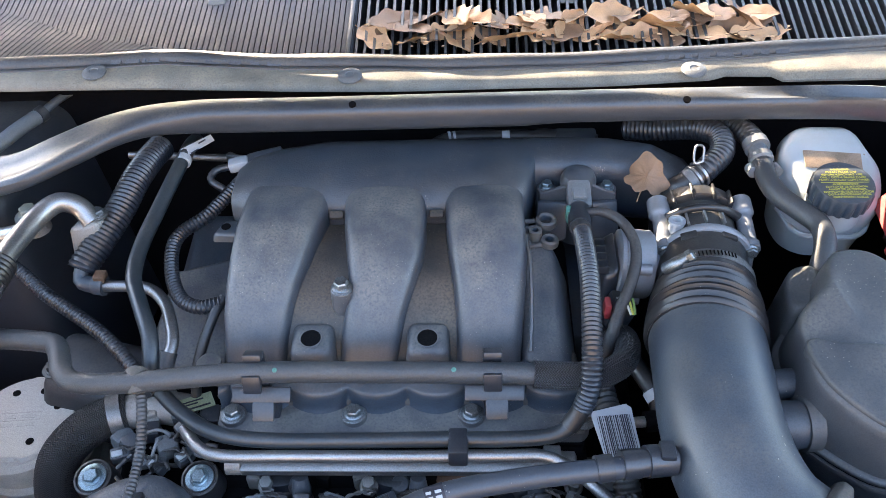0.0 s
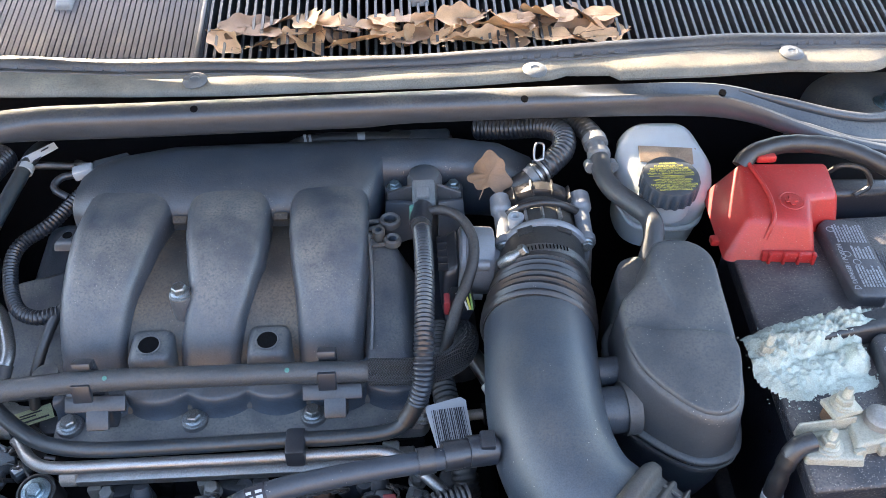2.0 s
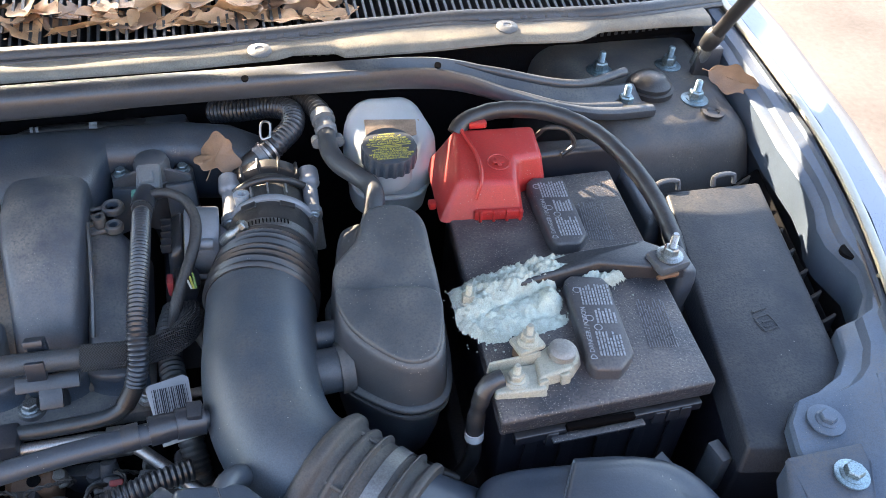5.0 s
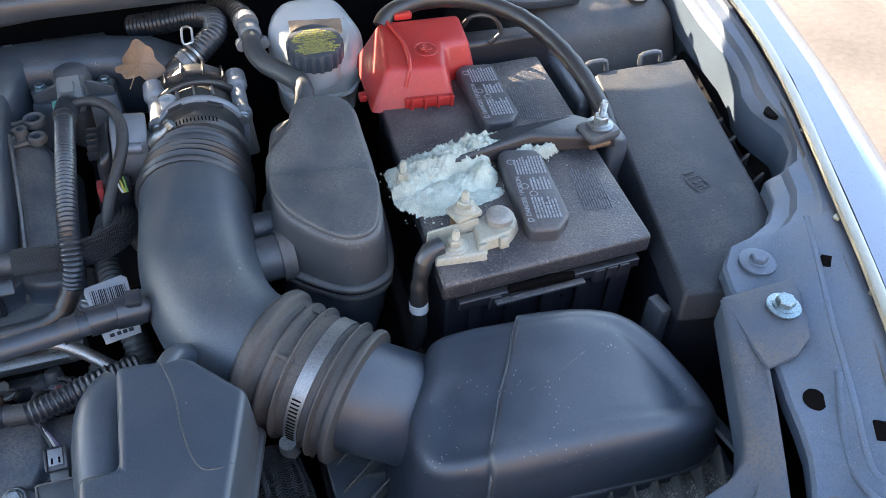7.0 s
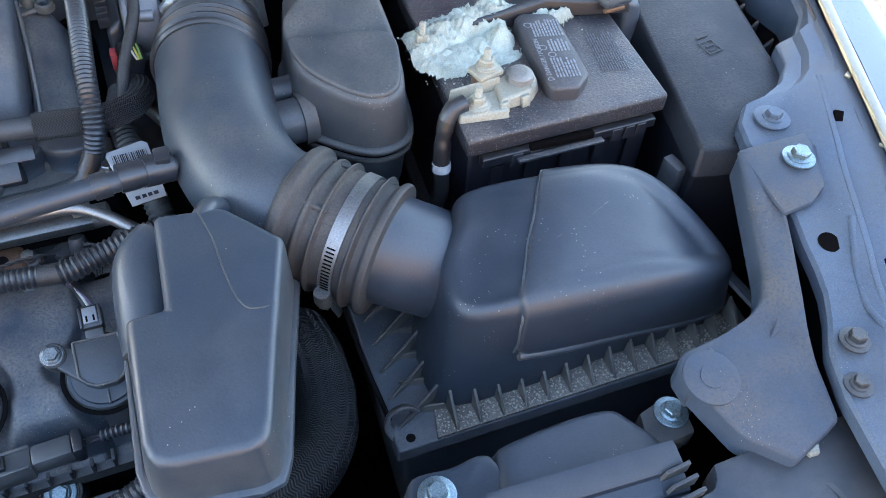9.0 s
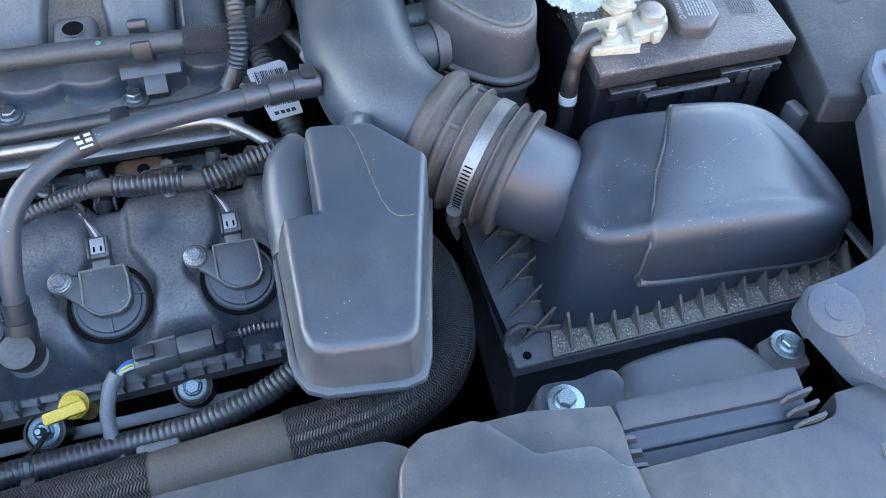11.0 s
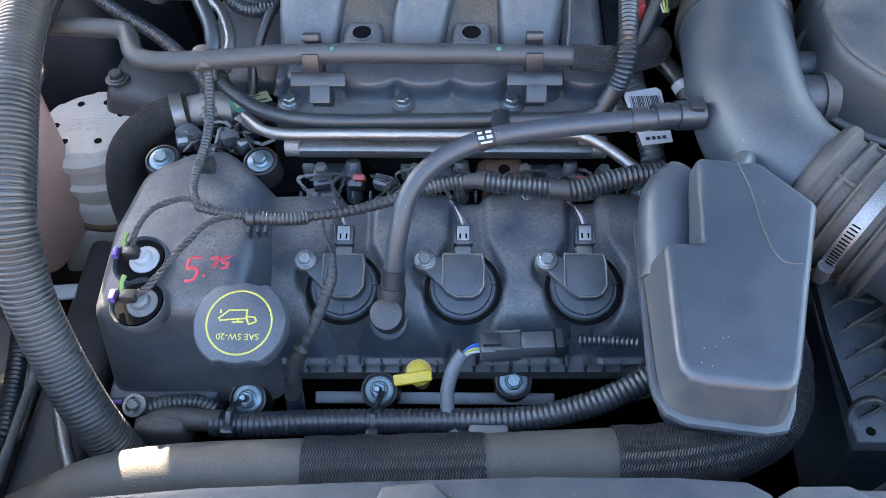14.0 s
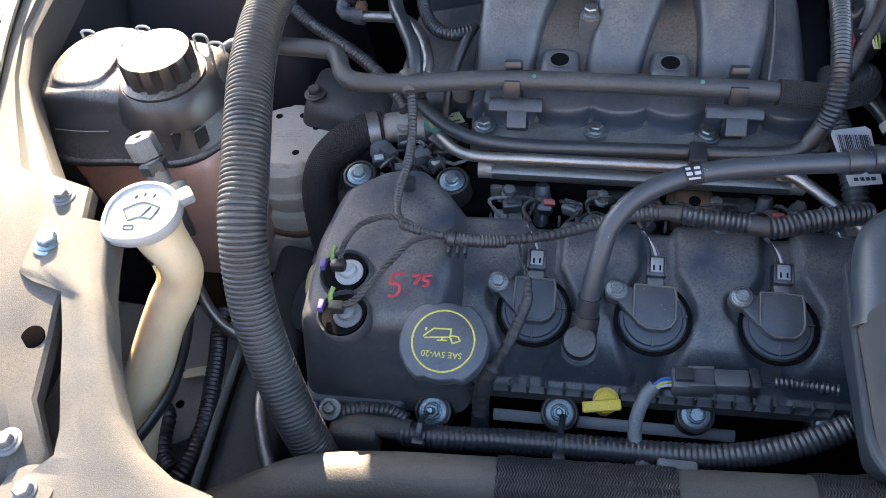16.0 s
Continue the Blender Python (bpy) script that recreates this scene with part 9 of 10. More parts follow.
for x in (-0.138, -0.012):
    part("cable_tie", sweep([(x, 0.150, 0.705), (x, 0.125, 0.730), (x, 0.100, 0.7555), (x, 0.086, 0.748)], 0.0030, 8, 0.005, 0.6), "conduit", front_loom)
    part("tie_head", block((x, 0.084, 0.748), (0.011, 0.007, 0.010), 0.0015), "conduit", front_loom)
part("anchor", block((0.088, 0.082, 0.755), (0.034, 0.016, 0.012), 0.003, pose(0, 0, 0, 10)), "grey", front_loom)

radiator_hose = thing("radiator_hose", "thick grey-brown radiator hose with braided sleeves", "hose", (0.05, 0.05, 0.72))
path = [(-0.30, -0.005, 0.745), (-0.256, 0.012, 0.760), (-0.222, 0.024, 0.768), (-0.16, 0.034, 0.770), (-0.06, 0.040, 0.771), (0.01, 0.043, 0.771), (0.08, 0.047, 0.771), (0.12, 0.050, 0.771), (0.18, 0.054, 0.771), (0.23, 0.058, 0.771), (0.285, 0.070, 0.770), (0.325, 0.098, 0.768), (0.342, 0.14, 0.765), (0.345, 0.19, 0.76), (0.34, 0.24, 0.74)]
part("wrapped_hose", sweep(path, 0.0255, 32, 0.006), "wrap", radiator_hose)


def stretch(a, b):
    """The part of the hose's line between two shares of its way."""
    line, _ = spline(path, 0.008)
    return [line[i] for i in range(int(a * (len(line) - 1)), int(b * (len(line) - 1)) + 1, 3)]


for a, b in ((0.315, 0.50), (0.632, 0.99)):
    part("sleeve", sweep(stretch(a, b), lambda s, f: 0.0272 + 0.0004 * math.sin(s * 160), 44, 0.004), "braid", radiator_hose, "braided black sleeve")

# behind the manifold
back = thing("rear_vacuum_hose", "black hose with white bands behind the manifold", "hose", (0.15, 0.76, 0.85))
part("hose", sweep([(0.03, 0.73, 0.885), (0.06, 0.752, 0.895), (0.09, 0.766, 0.900), (0.15, 0.768, 0.900), (0.20, 0.764, 0.900), (0.26, 0.75, 0.90)], lambda s, f: 0.008 + 0.003 * (f > 0.7), 14), "rubber", back)
for x, w in ((0.083, 0.003), (0.089, 0.003), (0.148, 0.009)):
    part("band", sweep([(x, 0.7655 + 0.02 * (x - 0.085), 0.900), (x + w, 0.766 + 0.02 * (x - 0.085), 0.900)], 0.0086, 16), "paper", back, "white band")
part("end_block", block((0.235, 0.757, 0.90), (0.05, 0.026, 0.022), 0.004), "cover", back)
heater = thing("heater_hose", "black convoluted hose with a spring clamp behind the throttle", "hose", (0.35, 0.68, 0.88))
part("hose", corrugated([(0.29, 0.745, 0.925), (0.325, 0.727, 0.936), (0.36, 0.712, 0.947), (0.380, 0.690, 0.952), (0.378, 0.663, 0.950), (0.362, 0.645, 0.945), (0.352, 0.638, 0.940)], 0.0135, 0.005, 0.0018, 18), "conduit", heater)
part("spigot", sweep([(0.358, 0.642, 0.943), (0.340, 0.632, 0.935), (0.325, 0.632, 0.922), (0.320, 0.640, 0.90)], 0.0125, 18), "rubber", heater)
for k in (0.0, 0.006):
    part("spring_clamp", sweep([(0.3525 - k, 0.6385 - k * 0.55, 0.9412 - k * 0.45), (0.3502 - k, 0.6372 - k * 0.55, 0.9402 - k * 0.45)], 0.0146, 22), "tube", heater, "bright spring clamp")
part("clamp_ear", sweep([(0.3525, 0.640, 0.955), (0.3535, 0.650, 0.966), (0.3445, 0.648, 0.968), (0.3430, 0.637, 0.956), (0.3525, 0.640, 0.955)], 0.0013, 6, 0.002), "tube", heater)
part("cuff", sweep([(0.345, 0.634, 0.9375), (0.338, 0.631, 0.934)], 0.0138, 20), "grey", heater)
vent = thing("brake_vacuum_hose", "grey rubber vacuum hose with a check valve beside the reservoir", "hose", (0.42, 0.60, 0.85))
part("upper_hose", corrugated([(0.385, 0.725, 0.950), (0.400, 0.705, 0.955), (0.409, 0.685, 0.957), (0.412, 0.672, 0.957)], 0.0125, 0.006, 0.0012), "rubber", vent)
part("band", sweep([(0.4125, 0.670, 0.957), (0.4135, 0.660, 0.956)], 0.0135, 18), "grey", vent)
part("check_valve", sweep([(0.413, 0.664, 0.956), (0.414, 0.645, 0.953), (0.414, 0.628, 0.950)], lambda s, f: 0.0095 + 0.003 * (0.35 < f < 0.6), 16, 0.003), "grey", vent)
for dx in (-0.012, 0.012):
    part("valve_ear", turned([(0.006, -0.006), (0.006, 0.006)], 12, aim((0.414 + dx, 0.632, 0.949), (0, -1, 0.2))), "grey", vent)
part("lower_hose", sweep([(0.414, 0.640, 0.952), (0.413, 0.615, 0.950), (0.420, 0.592, 0.947), (0.436, 0.572, 0.944), (0.449, 0.552, 0.942), (0.448, 0.528, 0.938), (0.440, 0.508, 0.925), (0.434, 0.495, 0.90)], 0.0105, 18), "hose", vent)


# ---- the side with the coolant tank and washer filler ----
tank = thing("coolant_tank", "coolant tank with black ribbed lid and cap over pink-tinted plastic", "coolant tank", (-0.47, 0.37, 0.70))
part("lower_tank", hull([(-0.54, 0.32, 0.66), (-0.40, 0.32, 0.66), (-0.38, 0.42, 0.66), (-0.54, 0.45, 0.66)], [(-0.565, 0.318, 0.870), (-0.385, 0.300, 0.862), (-0.365, 0.41, 0.875), (-0.56, 0.455, 0.885)], 0.018, 4), "pink", tank, "pink-tinted lower half")
TANK_SEAM = [(-0.585, 0.345, 0.872), (-0.566, 0.313, 0.868), (-0.530, 0.298, 0.864), (-0.470, 0.303, 0.862), (-0.415, 0.306, 0.862), (-0.380, 0.330, 0.866), (-0.366, 0.375, 0.872), (-0.370, 0.430, 0.876), (-0.45, 0.455, 0.88), (-0.535, 0.462, 0.885), (-0.584, 0.415, 0.88)]
TANK_TOP = [(-0.578, 0.352, 0.918), (-0.558, 0.334, 0.920), (-0.520, 0.334, 0.922), (-0.470, 0.332, 0.922), (-0.420, 0.328, 0.920), (-0.392, 0.348, 0.919), (-0.380, 0.380, 0.918), (-0.384, 0.424, 0.922), (-0.45, 0.440, 0.928), (-0.525, 0.448, 0.931), (-0.568, 0.410, 0.928)]
part("upper_tank", moulded(rounded_rings(TANK_SEAM, TANK_TOP, 0.020, 6), 6, 0.002), "dust_glare_top", tank, "black upper half", sharp=75)
part("seam", moulded([[(x, y, z - 0.005) for x, y, z in TANK_SEAM], [(x * 1.004 + (0.0035 if x > -0.47 else -0.0015), y - 0.002, z - 0.003) for x, y, z in TANK_SEAM], [(x * 1.004 + (0.0035 if x > -0.47 else -0.0015), y - 0.002, z + 0.001) for x, y, z in TANK_SEAM], [(x, y, z + 0.003) for x, y, z in TANK_SEAM]], 6), "dust_glare_top", tank, sharp=75)
part("shoulder", turned([(0.058, -0.030), (0.052, -0.010), (0.046, -0.002), (0.044, 0.0)], 44, pose(-0.434, 0.368, 0.925)), "dust_glare_top", tank)
part("mould_line", sweep([(-0.545, 0.3145, 0.893), (-0.515, 0.3140, 0.892), (-0.485, 0.3160, 0.892)], 0.0012, 6), "dust_glare_top", tank)
CC = pose(-0.434, 0.368, 0.922)
part("neck", turned([(0.044, -0.02), (0.043, 0.006), (0.036, 0.009)], 36, CC), "dust_glare_top", tank)
bm = bmesh.new()
rim = []
for r, z in ((0.037, 0.006), (0.037, 0.030), (0.035, 0.034), (0.026, 0.0355), (0.010, 0.036)):
    rim.append([bm.verts.new(CC @ Vector(((r - 0.003 * (k % 8 > 4) * (z < 0.032)) * math.cos(2 * math.pi * k / 96), (r - 0.003 * (k % 8 > 4) * (z < 0.032)) * math.sin(2 * math.pi * k / 96), z))) for k in range(96)])
for a, b in zip(rim, rim[1:]):
    for k in range(96):
        bm.faces.new((a[k], a[(k + 1) % 96], b[(k + 1) % 96], b[k]))
bm.faces.new(rim[0])
bm.faces.new(rim[-1])
part("cap", bm, "dust_glare_top", tank, "black ribbed screw cap", sharp=30)
for p in ((-0.545, 0.428), (-0.485, 0.438), (-0.415, 0.426), (-0.393, 0.414)):
    part("lug", sweep([(p[0] - 0.007, p[1], 0.918), (p[0] - 0.0065, p[1], 0.931), (p[0] + 0.0065, p[1], 0.931), (p[0] + 0.007, p[1], 0.918)], 0.0016, 6, 0.004), "palegrey", tank)
part("raised_pad", moulded(rounded_rings([(-0.562, 0.352, 0.917), (-0.495, 0.350, 0.919), (-0.490, 0.415, 0.924), (-0.545, 0.420, 0.924)], [(-0.556, 0.357, 0.924), (-0.500, 0.355, 0.926), (-0.495, 0.410, 0.931), (-0.541, 0.414, 0.931)], 0.004, 3), 6, 0.001), "dust_glare_top", tank, sharp=75)
part("rib", block((-0.390, 0.324, 0.884), (0.0022, 0.014, 0.026), 0.001, pose(0, 0, 0, 0, 10, -35)), "dust_glare_top", tank)
part("rib", block((-0.414, 0.317, 0.884), (0.0022, 0.012, 0.026), 0.001, pose(0, 0, 0, 0, 6, -15)), "dust_glare_top", tank)
part("spout", sweep([(-0.365, 0.438, 0.914), (-0.385, 0.437, 0.912), (-0.40, 0.43, 0.905)], 0.008, 14), "dust_glare_top", tank)
part("spout_clamp", sweep([(-0.372, 0.4385, 0.9132), (-0.380, 0.4378, 0.9127)], 0.0122, 16), "conduit", tank)

washer = thing("washer_filler", "yellowed washer filler neck with a round grey cap", "washer filler", (-0.40, 0.17, 0.60))
part("neck", sweep([(-0.366, 0.174, 0.922), (-0.3615, 0.1695, 0.9100), (-0.3535, 0.1645, 0.8960), (-0.3514, 0.1611, 0.8782), (-0.3603, 0.1563, 0.8572), (-0.3765, 0.1395, 0.8302), (-0.3917, 0.1173, 0.7972), (-0.4065, 0.093, 0.7612), (-0.4226, 0.0679, 0.7192), (-0.44, 0.05, 0.66)],
                   lambda s, f: 0.0188 + 0.0045 * max(0.0, 1 - f / 0.10) + 0.0015 * math.exp(-((f - 0.27) / 0.05) ** 2) + 0.008 * max(0, f - 0.2), 28, 0.006), "ivory", washer)
part("mouth_ring", turned([(0.0235, -0.016), (0.0270, -0.014), (0.0270, -0.004)], 36, aim((-0.373, 0.176, 0.936), (0.02, -0.12, 1))), "ivory", washer)
part("neck_seam", sweep([(-0.3665, 0.1500, 0.8944), (-0.3685, 0.1495, 0.8782), (-0.3795, 0.1415, 0.8552), (-0.3945, 0.1230, 0.8262), (-0.4080, 0.1005, 0.7932)], 0.0022, 6), "ivory", washer)
WC = aim((-0.373, 0.176, 0.936), (0.02, -0.12, 1))
bm = bmesh.new()
rim = []
for k2, z in ((0.94, -0.010), (1.0, -0.006), (1.0, 0.001), (0.95, 0.0035), (0.86, 0.0035), (0.84, 0.0020)):
    ring = []
    for k in range(56):
        a = 2 * math.pi * k / 56
        r = 0.032 * k2 * (1 + 0.16 * math.exp(-((a - 3.9) / 0.45) ** 2))
        ring.append(bm.verts.new(WC @ Vector((r * 1.05 * math.cos(a), r * 0.98 * math.sin(a), z))))
    rim.append(ring)
for a, b in zip(rim, rim[1:]):
    for k in range(56):
        bm.faces.new((a[k], a[(k + 1) % 56], b[(k + 1) % 56], b[k]))
bm.faces.new(rim[0])
bm.faces.new(rim[-1])
lid = part("cap", bm, "tank", washer, "pale grey hinged cap")
bm = bmesh.new()
for pts in ([(-0.016, 0.002), (0.0, 0.008), (0.016, 0.002)], [(-0.016, 0.002), (-0.010, -0.010)], [(0.016, 0.002), (0.010, -0.010)], [(-0.010, -0.010), (0.0, -0.007), (0.010, -0.010)], [(0.001, -0.006), (0.008, 0.003)], [(-0.008, 0.013), (-0.006, 0.016)], [(0.0, 0.015), (0.001, 0.018)], [(0.008, 0.013), (0.010, 0.016)],
            [(-0.012, -0.019), (-0.004, -0.019)], [(-0.012, -0.015), (-0.004, -0.015)], [(-0.012, -0.019), (-0.012, -0.015)], [(-0.004, -0.019), (-0.004, -0.015)]):
    sweep([WC @ Vector((x, y, 0.0024)) for x, y in pts], 0.0006, 6, 0.002, 0.7, True, bm)
part("spray_symbol", bm, "ink", lid, "moulded washer symbol")
part("hinge", block((-0.345, 0.196, 0.934), (0.020, 0.016, 0.010), 0.003, pose(0, 0, 0, 0, 0, 40)), "tank", lid)
part("stopper", sweep([(-0.356, 0.212, 0.915), (-0.362, 0.222, 0.925)], 0.008, 12), "grey", washer)
vent2 = thing("hex_fitting", "grey hexagonal bonnet bump stop on a bracket", "bump stop", (-0.40, 0.25, 0.88))
part("stem", sweep([(-0.385, 0.232, 0.88), (-0.395, 0.243, 0.908), (-0.401, 0.250, 0.922)], 0.010, 14), "grey", vent2)
part("collar", turned([(0.013, -0.005), (0.013, 0.004), (0.011, 0.006)], 6, aim((-0.399, 0.248, 0.917), (-0.25, 0.25, 1))), "darkbody", vent2)
part("hex_head", turned([(0.0145, -0.008), (0.0145, 0.010), (0.013, 0.012), (0.004, 0.0125), (0.0035, 0.010)], 6, aim((-0.407, 0.257, 0.930), (-0.25, 0.25, 1))), "grey", vent2)
part("bracket", block((-0.388, 0.229, 0.866), (0.024, 0.012, 0.05), 0.003, pose(0, 0, 0, 0, 0, 30)), "darkbody", vent2)

# engine mount
mount = thing("engine_mount", "cast aluminium engine mount with drilled round top", "engine mount", (-0.365, 0.45, 0.62))
part("drum", turned([(0.064, -0.13), (0.066, -0.075), (0.064, -0.072), (0.060, -0.068), (0.060, -0.052), (0.066, -0.049), (0.066, -0.040), (0.060, -0.036), (0.058, -0.020), (0.062, -0.016), (0.062, -0.006), (0.057, 0.0)], 48, pose(-0.363, 0.448, 0.770)), "mountcast", mount)
bm = bmesh.new()
ring_lo, ring_hi = [], []
for k in range(60):
    a = 2 * math.pi * k / 60
    r = 0.052 + 0.004 * (math.sin(5 * a + 0.6) > 0.2) + 0.010 * (abs(a - 5.6) < 0.25)
    ring_lo.append((-0.363 + r * math.cos(a), 0.448 + r * math.sin(a), 0.766))
    ring_hi.append((-0.363 + (r - 0.002) * math.cos(a), 0.448 + (r - 0.002) * math.sin(a), 0.7755))
top = part("top_plate", hull(ring_lo, ring_hi, 0.001, 1), "mountcast", mount, "rough cast top plate")
for a in (0.4, 1.25, 2.1, 3.3, 4.2, 5.3):
    part("drilling", turned([(0.0042, 0), (0.0042, 0.0006)], 14, pose(-0.363 + 0.036 * math.cos(a), 0.448 + 0.036 * math.sin(a), 0.7756)), "black", top)
bars([(-0.022, 0.022, 0.006, 0.0012), (-0.022, 0.022, -0.004, 0.0012), (-0.022, -0.021, 0.001, 0.010), (0.021, 0.022, 0.001, 0.010), (-0.017, -0.004, 0.001, 0.005), (0.0, 0.016, 0.001, 0.005), (-0.02, -0.004, -0.010, 0.004), (0.0, 0.018, -0.010, 0.004)],
     pose(-0.365, 0.448, 0.7757, 0, 0, 4), "mountcast", top, "cast_marks")
part("base_arm", hull([(-0.43, 0.37, 0.60), (-0.28, 0.38, 0.60), (-0.27, 0.48, 0.60), (-0.43, 0.5, 0.60)], [(-0.42, 0.38, 0.665), (-0.285, 0.385, 0.66), (-0.28, 0.47, 0.66), (-0.42, 0.49, 0.665)], 0.008), "mountcast", mount)
part("rust_ring", sweep([(-0.425, 0.445, 0.668), (-0.415, 0.412, 0.668), (-0.388, 0.390, 0.668), (-0.352, 0.386, 0.668), (-0.320, 0.402, 0.668)], 0.006, 10), "brass", mount, "rusty lower ring")
support = thing("mount_bracket", "grey cast bracket bolted above the engine mount", "bracket", (-0.29, 0.50, 0.72))
part("arm", hull([(-0.36, 0.455, 0.74), (-0.22, 0.43, 0.74), (-0.21, 0.54, 0.74), (-0.36, 0.56, 0.74)], [(-0.345, 0.475, 0.805), (-0.24, 0.445, 0.795), (-0.225, 0.52, 0.80), (-0.335, 0.545, 0.81)], 0.014, 4), "darkbody", support)
bolt_parts(support, (-0.331, 0.487, 0.806), r=0.008, h=0.008, washer=0.013, mat="darkbody")
bolt_parts(support, (-0.205, 0.452, 0.800), r=0.009, h=0.010, washer=0.014, mat="cast")
part("plate", hull([(-0.33, 0.33, 0.60), (-0.28, 0.33, 0.60), (-0.28, 0.40, 0.60), (-0.33, 0.40, 0.60)], [(-0.325, 0.335, 0.675), (-0.29, 0.335, 0.67), (-0.29, 0.385, 0.68), (-0.32, 0.385, 0.685)], 0.005), "cast", support)
lower_hose = thing("upper_coolant_hose", "black knit-covered coolant hose bending down beside the engine", "hose", (-0.29, 0.40, 0.62))
part("hose", sweep([(-0.235, 0.432, 0.806), (-0.258, 0.424, 0.806), (-0.282, 0.408, 0.799), (-0.300, 0.390, 0.782), (-0.306, 0.372, 0.750), (-0.302, 0.355, 0.700), (-0.295, 0.34, 0.62)], 0.0205, 24), "knit", lower_hose)
part("white_clamp", sweep([(-0.252, 0.4265, 0.8065), (-0.240, 0.431, 0.8062)], 0.0222, 26), "band", lower_hose, "pale metal hose clamp")
part("neck", sweep([(-0.242, 0.430, 0.806), (-0.205, 0.435, 0.81), (-0.17, 0.43, 0.81)], 0.017, 20), "cast", lower_hose)
housing = thing("thermostat_housing", "jumbled metal and plastic fittings beside the manifold", "engine fittings", (-0.19, 0.43, 0.74))
part("body", hull([(-0.26, 0.38, 0.72), (-0.14, 0.375, 0.72), (-0.14, 0.50, 0.72), (-0.25, 0.50, 0.72)], [(-0.235, 0.395, 0.79), (-0.15, 0.385, 0.795), (-0.15, 0.48, 0.80), (-0.235, 0.48, 0.79)], 0.008), "black", housing)
for i, (x, y, z, sx, sy, sz, mat, turn) in enumerate(((-0.185, 0.392, 0.805, 0.020, 0.018, 0.022, "grey", 30), (-0.162, 0.402, 0.815, 0.026, 0.020, 0.022, "conduit", -38), (-0.205, 0.408, 0.806, 0.018, 0.016, 0.02, "conduit", 10), (-0.222, 0.395, 0.803, 0.016, 0.02, 0.016, "cover", 45),
                                                     (-0.175, 0.425, 0.815, 0.024, 0.022, 0.02, "cover", 20), (-0.235, 0.405, 0.800, 0.020, 0.014, 0.018, "grey", 60), (-0.147, 0.42, 0.81, 0.02, 0.02, 0.03, "cover", 5), (-0.198, 0.378, 0.80, 0.030, 0.010, 0.012, "grey", 12))):
    part("fitting", block((x, y, z), (sx, sy, sz), 0.003, pose(0, 0, 0, 8, 5, turn)), mat, housing)
bolt_parts(housing, (-0.208, 0.425, 0.812), r=0.010, h=0.008, washer=0.013, mat="cast")
part("green_lock", block((-0.172, 0.414, 0.828), (0.026, 0.009, 0.010), 0.002, pose(0, 0, 0, 0, 8, -35)), "teal", housing, "green connector lock")
part("plug", block((-0.152, 0.398, 0.824), (0.026, 0.020, 0.018), 0.003, pose(0, 0, 0, 0, 8, -42)), "conduit", housing, "black wiring plug")
rnd = random.Random(41)
for k in range(12):
    x, y = rnd.uniform(-0.245, -0.160), rnd.uniform(0.365, 0.405)
    pts = [(x, y, 0.800)]
    for _ in range(4):
        pts.append((pts[-1][0] + rnd.uniform(-0.018, 0.018), pts[-1][1] + rnd.uniform(-0.016, 0.012), rnd.uniform(0.806, 0.824)))
    part("wire", sweep(pts, rnd.uniform(0.0012, 0.0024), 8, 0.003), rnd.choice(("rubber", "tape", "conduit", "grey", "rubber")), housing)
for x, y, z, turn in ((-0.228, 0.382, 0.806, 20), (-0.190, 0.372, 0.803, -30), (-0.165, 0.380, 0.806, 50)):
    clip = part("connector", block((x, y, z), (0.018, 0.012, 0.014), 0.002, pose(0, 0, 0, 12, 6, turn)), "cover", housing)
    part("latch", block((x, y - 0.004, z + 0.0085), (0.010, 0.006, 0.003), 0.0008, pose(0, 0, 0, 12, 6, turn)), "palegrey", clip)
sticker = thing("green_label", "pale green paper label with small print", "label", (-0.1605, 0.4225, 0.831))
LAB = pose(-0.1605, 0.4225, 0.832, -8, 6, 27)
part("paper", hull([LAB @ Vector((x, y, -0.0005)) for x, y in ((-0.019, -0.010), (0.019, -0.010), (0.019, 0.011), (-0.019, 0.011))], [LAB @ Vector((x, y, 0.0004)) for x, y in ((-0.019, -0.010), (0.019, -0.010), (0.019, 0.011), (-0.019, 0.011))], 0), "green_label", sticker)
bars([(-0.010, 0.010, 0.004, 0.0018), (-0.012, 0.004, 0.0, 0.0018), (-0.012, 0.015, -0.006, 0.0022)], LAB @ pose(0, 0, 0.0006), "ink", sticker)

# hoses on that side
tube_big = thing("wiring_conduit", "thick ribbed black conduit hanging across the bay", "conduit", (-0.28, 0.2, 0.78))
groove = lambda s, f: 0.0199 - 0.0023 * (0.5 + 0.5 * math.cos(2 * math.pi * s / 0.0044)) ** 3
BIG_LINE = [(-0.312, 0.43, 0.990), (-0.309, 0.365, 0.995), (-0.300, 0.300, 0.990), (-0.291, 0.250, 0.978), (-0.284, 0.205, 0.960), (-0.279, 0.165, 0.938), (-0.2735, 0.130, 0.890), (-0.262, 0.104, 0.838), (-0.246, 0.081, 0.790), (-0.235, 0.071, 0.745), (-0.230, 0.07, 0.69)]
part("conduit", sweep(BIG_LINE, groove, 28, 0.0044 / 7), "convolute", tube_big)
part("split_seam", sweep([Vector(p) + Vector((0.0188, 0.004, -0.0045)) for p in BIG_LINE[:6]], 0.0013, 6), "ink", tube_big, "dark slit along the conduit")
ac = thing("aircon_line", "bright aluminium air-conditioning line with a bolted flange", "pipe", (-0.33, 0.55, 0.85))
